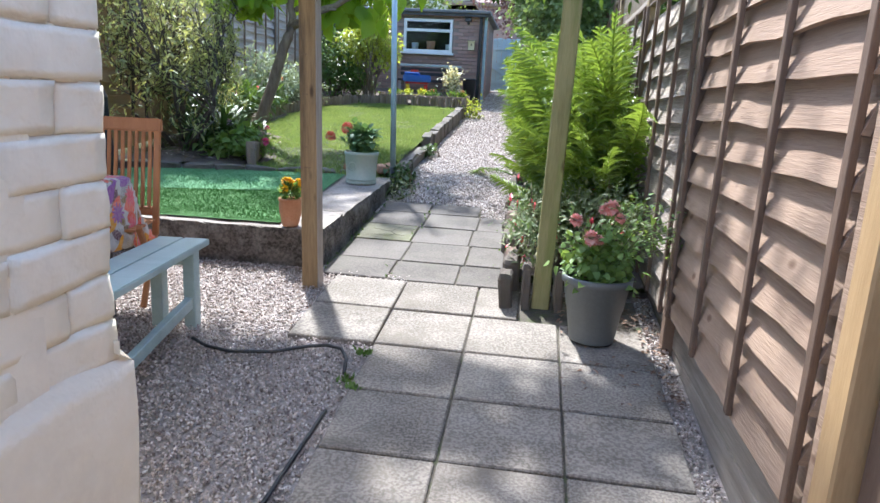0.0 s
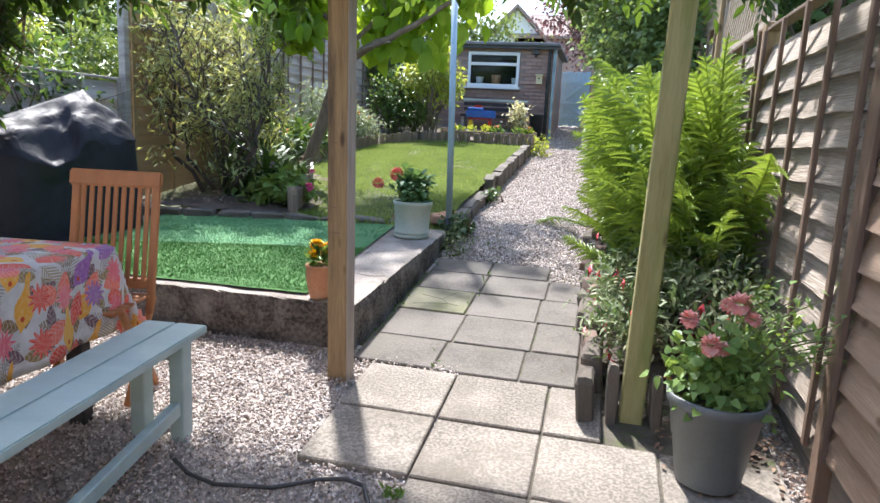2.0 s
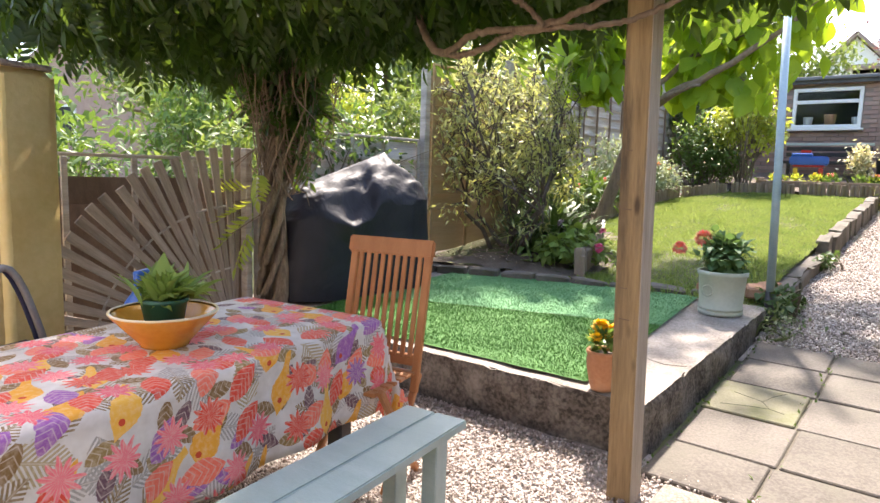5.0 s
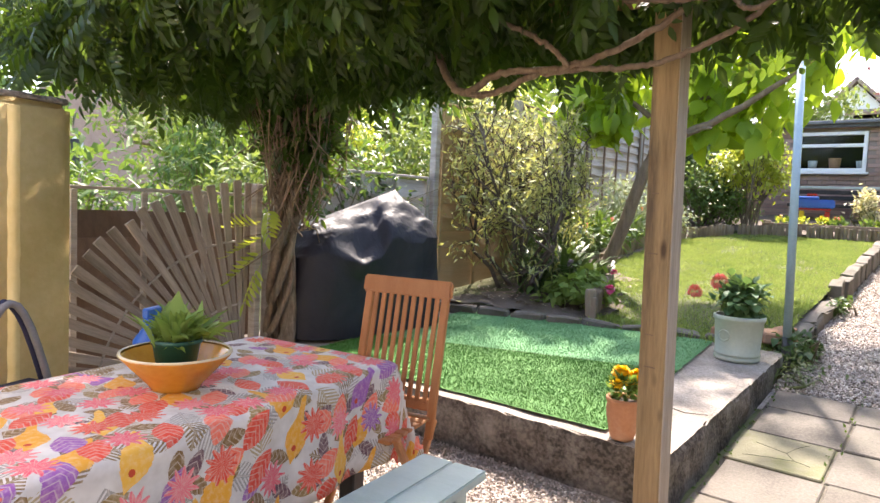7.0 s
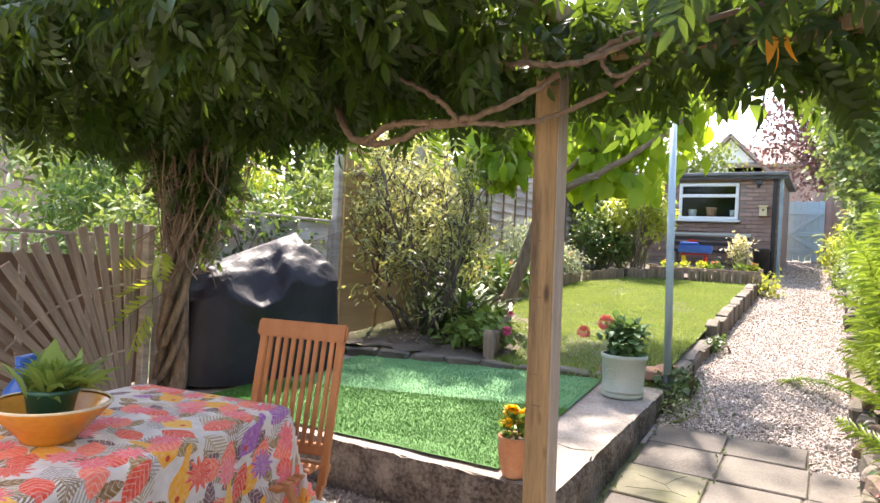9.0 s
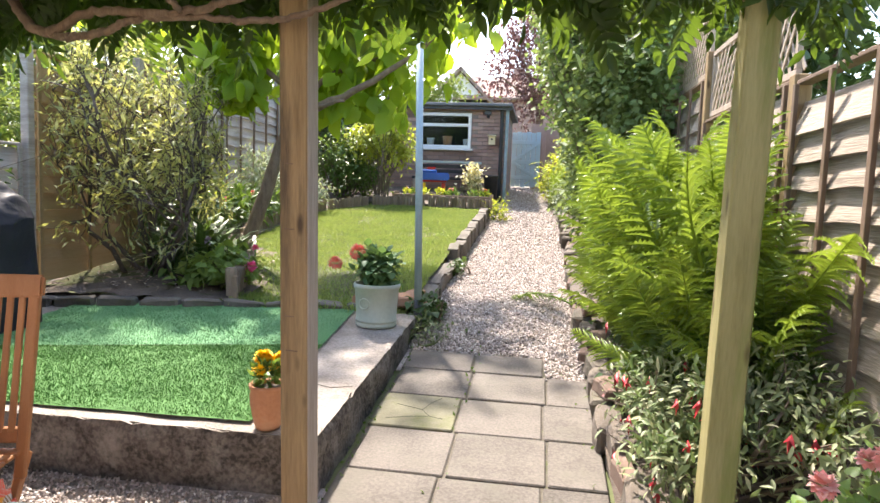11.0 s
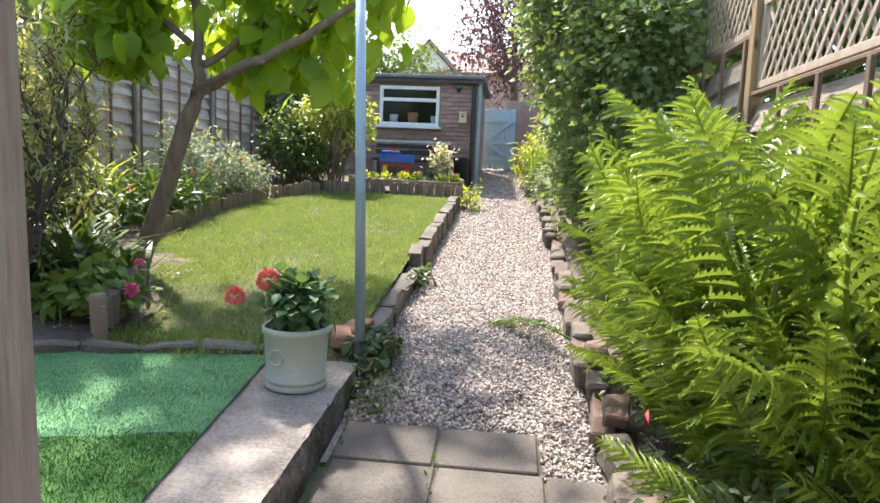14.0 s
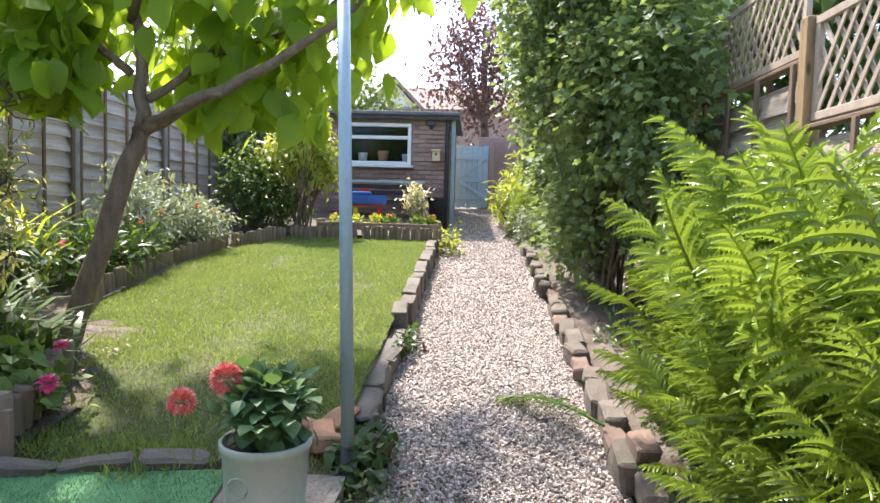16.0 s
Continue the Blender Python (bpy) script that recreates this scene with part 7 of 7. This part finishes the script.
part("top_rail", boxes(((0, 0.16, 0.60), (1.34, 0.05, 0.045)), bevel=0.006), M_sage_rail, sb, "pale sage painted rail")
for x in (-0.6, 0.6):
    part("leg", boxes(((x, 0, 0.13), (0.06, 0.3, 0.26)), bevel=0.006), M_fence_grey, sb)
M_redp = plain("red_plastic", (0.5, 0.02, 0.015), (0.62, 0.04, 0.03), 6, 60, 0.3, 0.05)
M_yelp = plain("yellow_plastic", (0.75, 0.5, 0.02), (0.82, 0.6, 0.05), 6, 60, 0.3, 0.05)
toy = tagged(empty("toy_truck", (-2.45, 13.45, gz(13.4) + 0.2), 8), "blue red and yellow plastic toy truck", "toy")
part("body", boxes(((0, 0, 0.36), (0.56, 0.26, 0.14)), bevel=0.02, segments=2), M_bluep, toy)
part("cab", boxes(((-0.05, 0, 0.50), (0.18, 0.16, 0.05)), bevel=0.02, segments=2), M_redp, toy)
part("chassis", boxes(((0, 0, 0.275), (0.46, 0.2, 0.03)), bevel=0.01), M_redp, toy)
part("tipper", boxes(((-0.1, 0, 0.455), (0.3, 0.22, 0.05)), bevel=0.012), M_bluep, toy)
for x in (-0.18, 0.18):
    part("leg", boxes(((x, 0, 0.12), (0.07, 0.2, 0.25)), bevel=0.01), M_redp if x > 0 else M_yelp, toy)
bush("variegated_plant", "cream and green leafy plant beside the shed", "plant", (-1.72, 13.6, gz(13.6) + 0.15), [((0, 0, 0.33), (0.15, 0.15, 0.28))], LEAF, 0.075, 520, L_cream, M_stem, 6)
bin_ = tagged(empty("dustbin", (-1.48, 14.35, gz(14.35) + 0.1)), "small black plastic bin by the shed corner", "bin")
part("body", lathe([(0.11, 0), (0.14, 0.40), (0.15, 0.41), (0.15, 0.44), (0.13, 0.44), (0.12, 0.38)], 24), M_black, bin_, smooth=True)
bb = tagged(empty("bird_box", (-1.52, SY0 - 0.07, 2.66)), "small cream bird box on the shed wall", "bird box")
part("body", boxes(((0, 0, 0.09), (0.13, 0.11, 0.18)), bevel=0.004), M_cream, bb)
part("roof", boxes(((0, -0.02, 0.19), (0.16, 0.16, 0.02), (12, 0, 0)), bevel=0.003), M_cream, bb)
part("hole", tube([((0, -0.056, 0.11), 0.018), ((0, -0.058, 0.11), 0.018)], sides=14), M_black, bb)
lm = tagged(empty("security_lamp", (-1.62, SY0 - 0.06, 3.22)), "small brown outdoor lamp on the shed wall", "lamp")
part("housing", boxes(((0, 0, 0.07), (0.13, 0.09, 0.08)), bevel=0.008), M_pole_low, lm)
part("sensor", lathe([(0.02, -0.03), (0.03, -0.01), (0.028, 0.02), (0.01, 0.03)], 14), M_black, lm, smooth=True)
for x, w, mt, lab in ((-2.05, 0.15, M_whitep, "white plastic tub on the shed window shelf"), (-2.45, 0.2, M_orange_brick, "orange jug on the shed window shelf"), (-2.8, 0.16, M_whitep, "pale bottle on the shed window shelf")):
    t_ = tagged(part("window_pot", lathe([(w * 0.4, 0), (w * 0.5, w * 0.9), (w * 0.52, w), (w * 0.45, w)], 20), mt, None, m=pose(x, SY0 + 0.16, WZ0 + 0.047), smooth=True), lab, "container", "pots in the shed window")

# ---- beyond the garden ----
M_render = plain("white_render", (0.70, 0.69, 0.66), (0.80, 0.79, 0.76), 1, 12, 0.8, 0.1)
M_tile = plain("roof_tile", (0.20, 0.14, 0.12), (0.33, 0.25, 0.22), 3, 30, 0.9, 0.4)
M_housebrick = plain("house_brick", (0.30, 0.19, 0.16), (0.42, 0.29, 0.25), 4, 40, 0.9, 0.3)


def gable_house(name, label, x, y, z0, width, depth, eaves, ridge, material, rz=0):
    ob = tagged(empty(name, (x, y, z0), rz), label, "house")
    w, d = width / 2, depth / 2
    bm = bmesh.new()
    pts = [(-w, -d, 0), (w, -d, 0), (w, -d, eaves), (0, -d, ridge), (-w, -d, eaves)]
    a = [bm.verts.new(p) for p in pts]
    b = [bm.verts.new((p[0], d, p[2])) for p in pts]
    bm.faces.new(a)
    bm.faces.new(b[::-1])
    for i in range(5):
        bm.faces.new((a[i], b[i], b[(i + 1) % 5], a[(i + 1) % 5]))
    bmesh.ops.recalc_face_normals(bm, faces=bm.faces[:])
    part("wall", bm, material, ob)
    for sgn in (-1, 1):
        sl = math.degrees(math.atan2(ridge - eaves, w))
        ln = math.hypot(ridge - eaves, w) + 0.3
        part("roof", boxes(((sgn * (w / 2 + 0.08), 0, (eaves + ridge) / 2 + 0.08), (ln, depth + 0.5, 0.14), (0, sgn * sl, 0)), bevel=0.02), M_tile, ob)
    wn_ = part("window", boxes(((-w * 0.35, -d - 0.02, eaves * 0.72), (0.9, 0.08, 1.1)), bevel=0.02), M_upvc, ob, "white framed window")
    part("pane", boxes(((-w * 0.35, -d - 0.07, eaves * 0.72), (0.76, 0.02, 0.96)), bevel=0), M_dark, wn_)
    part("chimney", boxes(((w * 0.2, d * 0.3, ridge + 0.1), (0.6, 0.5, 1.0)), bevel=0.02), M_housebrick, ob)
    return ob


gable_house("neighbour_house", "white rendered gable house behind the shed", -4.25, 34, 2.0, 4.0, 7, 2.9, 4.95, M_render)
gable_house("brick_house", "pinkish brick house beyond the garden gate", -0.8, 33, 2.0, 5.0, 7, 3.8, 5.0, M_housebrick, 90)
gable_house("neighbour_house", "brick house with a tiled roof across the next garden", -22, 13.5, 0.6, 8, 7, 2.9, 5.2, M_housebrick, 25)


def far_tree(x, y, z0, h, r, material, n, label, leaf=0.2):
    ob = tagged(empty("background_tree", (x, y, z0)), label, "tree", "background trees")
    part("trunk", tube(limb([(0, 0, -0.1), (0.1, 0, h * 0.3), (0, 0.1, h * 0.7)], 0.16, 0.05, 0.03), *[limb([(0.05, 0, h * 0.35), tuple(rng.normal(size=3) * r * 0.45 + np.array([0, 0, h * 0.65]))], 0.06, 0.015, 0.04) for _ in range(6)], sides=8), M_bark, ob)
    p, d = clumps(n, (0, 0, h * 0.62), (r, r, h * 0.4), 16, 0.2)
    p = p[p[:, 2] > 0.2]
    scatter("crown", LEAF, p, frames_of(rng.normal(size=p.shape) + np.array([0, 0, -0.3]), np.tile([0, 0, 1.0], (len(p), 1)) + rng.normal(size=p.shape) * 0.5), leaf * (0.7 + 0.6 * rng.random(len(p))), material, ob)
    return ob


L_far = leafy("distant_leaf", (0.05, 0.09, 0.03), (0.10, 0.16, 0.05), (0.19, 0.26, 0.09), 0.6, 0.4)
L_plum = leafy("plum_leaf", (0.05, 0.025, 0.03), (0.10, 0.05, 0.055), (0.17, 0.10, 0.09), 0.5, 0.3, (0.25, 0.1, 0.1))
far_tree(-3.3, 18.5, 1.9, 3.0, 1.0, L_far, 2600, "pale green tree behind the shed", 0.13)
far_tree(-5.0, 18.4, 1.9, 3.9, 1.4, L_far, 3600, "leafy green tree behind the shed roof", 0.14)
far_tree(-6.2, 17.0, 1.7, 4.2, 1.7, L_far, 3200, "leafy tree beyond the fence corner")
far_tree(-7.6, 11.5, 1.0, 4.0, 1.6, L_far, 2600, "light green tree in the next garden")
far_tree(-9.5, 7.5, 0.6, 3.4, 1.5, L_far, 2600, "bushy tree in the next garden")
far_tree(-10.5, 4.2, 0.4, 2.9, 1.3, L_mid, 2200, "yellow green tree in the next garden")
far_tree(-9.0, 10.2, 0.8, 4.0, 1.7, L_far, 3000, "green tree over the low fence")
far_tree(-14, 9, 0.8, 4.5, 2.0, L_far, 2600, "tall tree several gardens away")
far_tree(-0.75, 19.5, 2.3, 4.8, 1.5, L_plum, 4600, "dark plum leaved tree by the gate", 0.13)
far_tree(2.6, 14.5, 1.4, 4.6, 1.5, L_far, 3000, "green tree over the fence")
far_tree(2.4, 10.5, 1.0, 4.4, 1.3, L_dark, 3000, "dark green tree over the fence")
far_tree(2.6, 20.5, 2.0, 3.6, 1.5, L_mid, 2200, "leafy tree behind the rear wall")
for x, y, h, m in ((-5.6, 4.6, 1.15, L_far), (-5.5, 5.7, 1.25, L_mid), (-6.2, 3.4, 1.15, L_mid), (-5.9, 7.0, 1.3, L_far), (-6.6, 2.2, 1.3, L_mid), (-7.2, 5.2, 1.7, L_mid), (-6.6, 6.7, 1.6, L_lime), (-6.0, 8.0, 1.5, L_mid)):
    bush("neighbour_shrub", "leafy shrub in the next garden", "shrub", (x, y, gz(y)), [((0, 0, h * 0.65), (0.6, 0.6, h * 0.4)), ((0.1, 0.2, h * 1.1), (0.45, 0.45, h * 0.3))], OVATE, 0.10, 2300, m, M_twig, 10, 0.2, 10, 0.09, "next door shrubs")
tagged(part("rear_boundary", boxes(((-2.0, -4.2, 0.3), (6.5, 0.2, 2.2)), bevel=0.01), M_housebrick), "plain brick wall closing the passage", "wall", kind="structure")

n = 700
lp = np.stack([rng.uniform(-4.3, -2.9, n), rng.uniform(6.2, 7.6, n), np.zeros(n)], 1)
lp[:, 2] = gz(lp[:, 1]) + 0.2
tagged(scatter("bed_litter", LEAF, lp, frames_of(rng.normal(size=lp.shape) * np.array([1, 1, 0.3]), np.tile([0.0, 0, 1], (n, 1))), 0.02 + 0.03 * rng.random(n), islands("bed_leaf", [(0, (0.1, 0.06, 0.04)), (0.6, (0.3, 0.22, 0.15)), (1, (0.5, 0.45, 0.36))], 0.9)), "dry leaves and chips scattered on the soil", "leaf litter", kind="stuff")
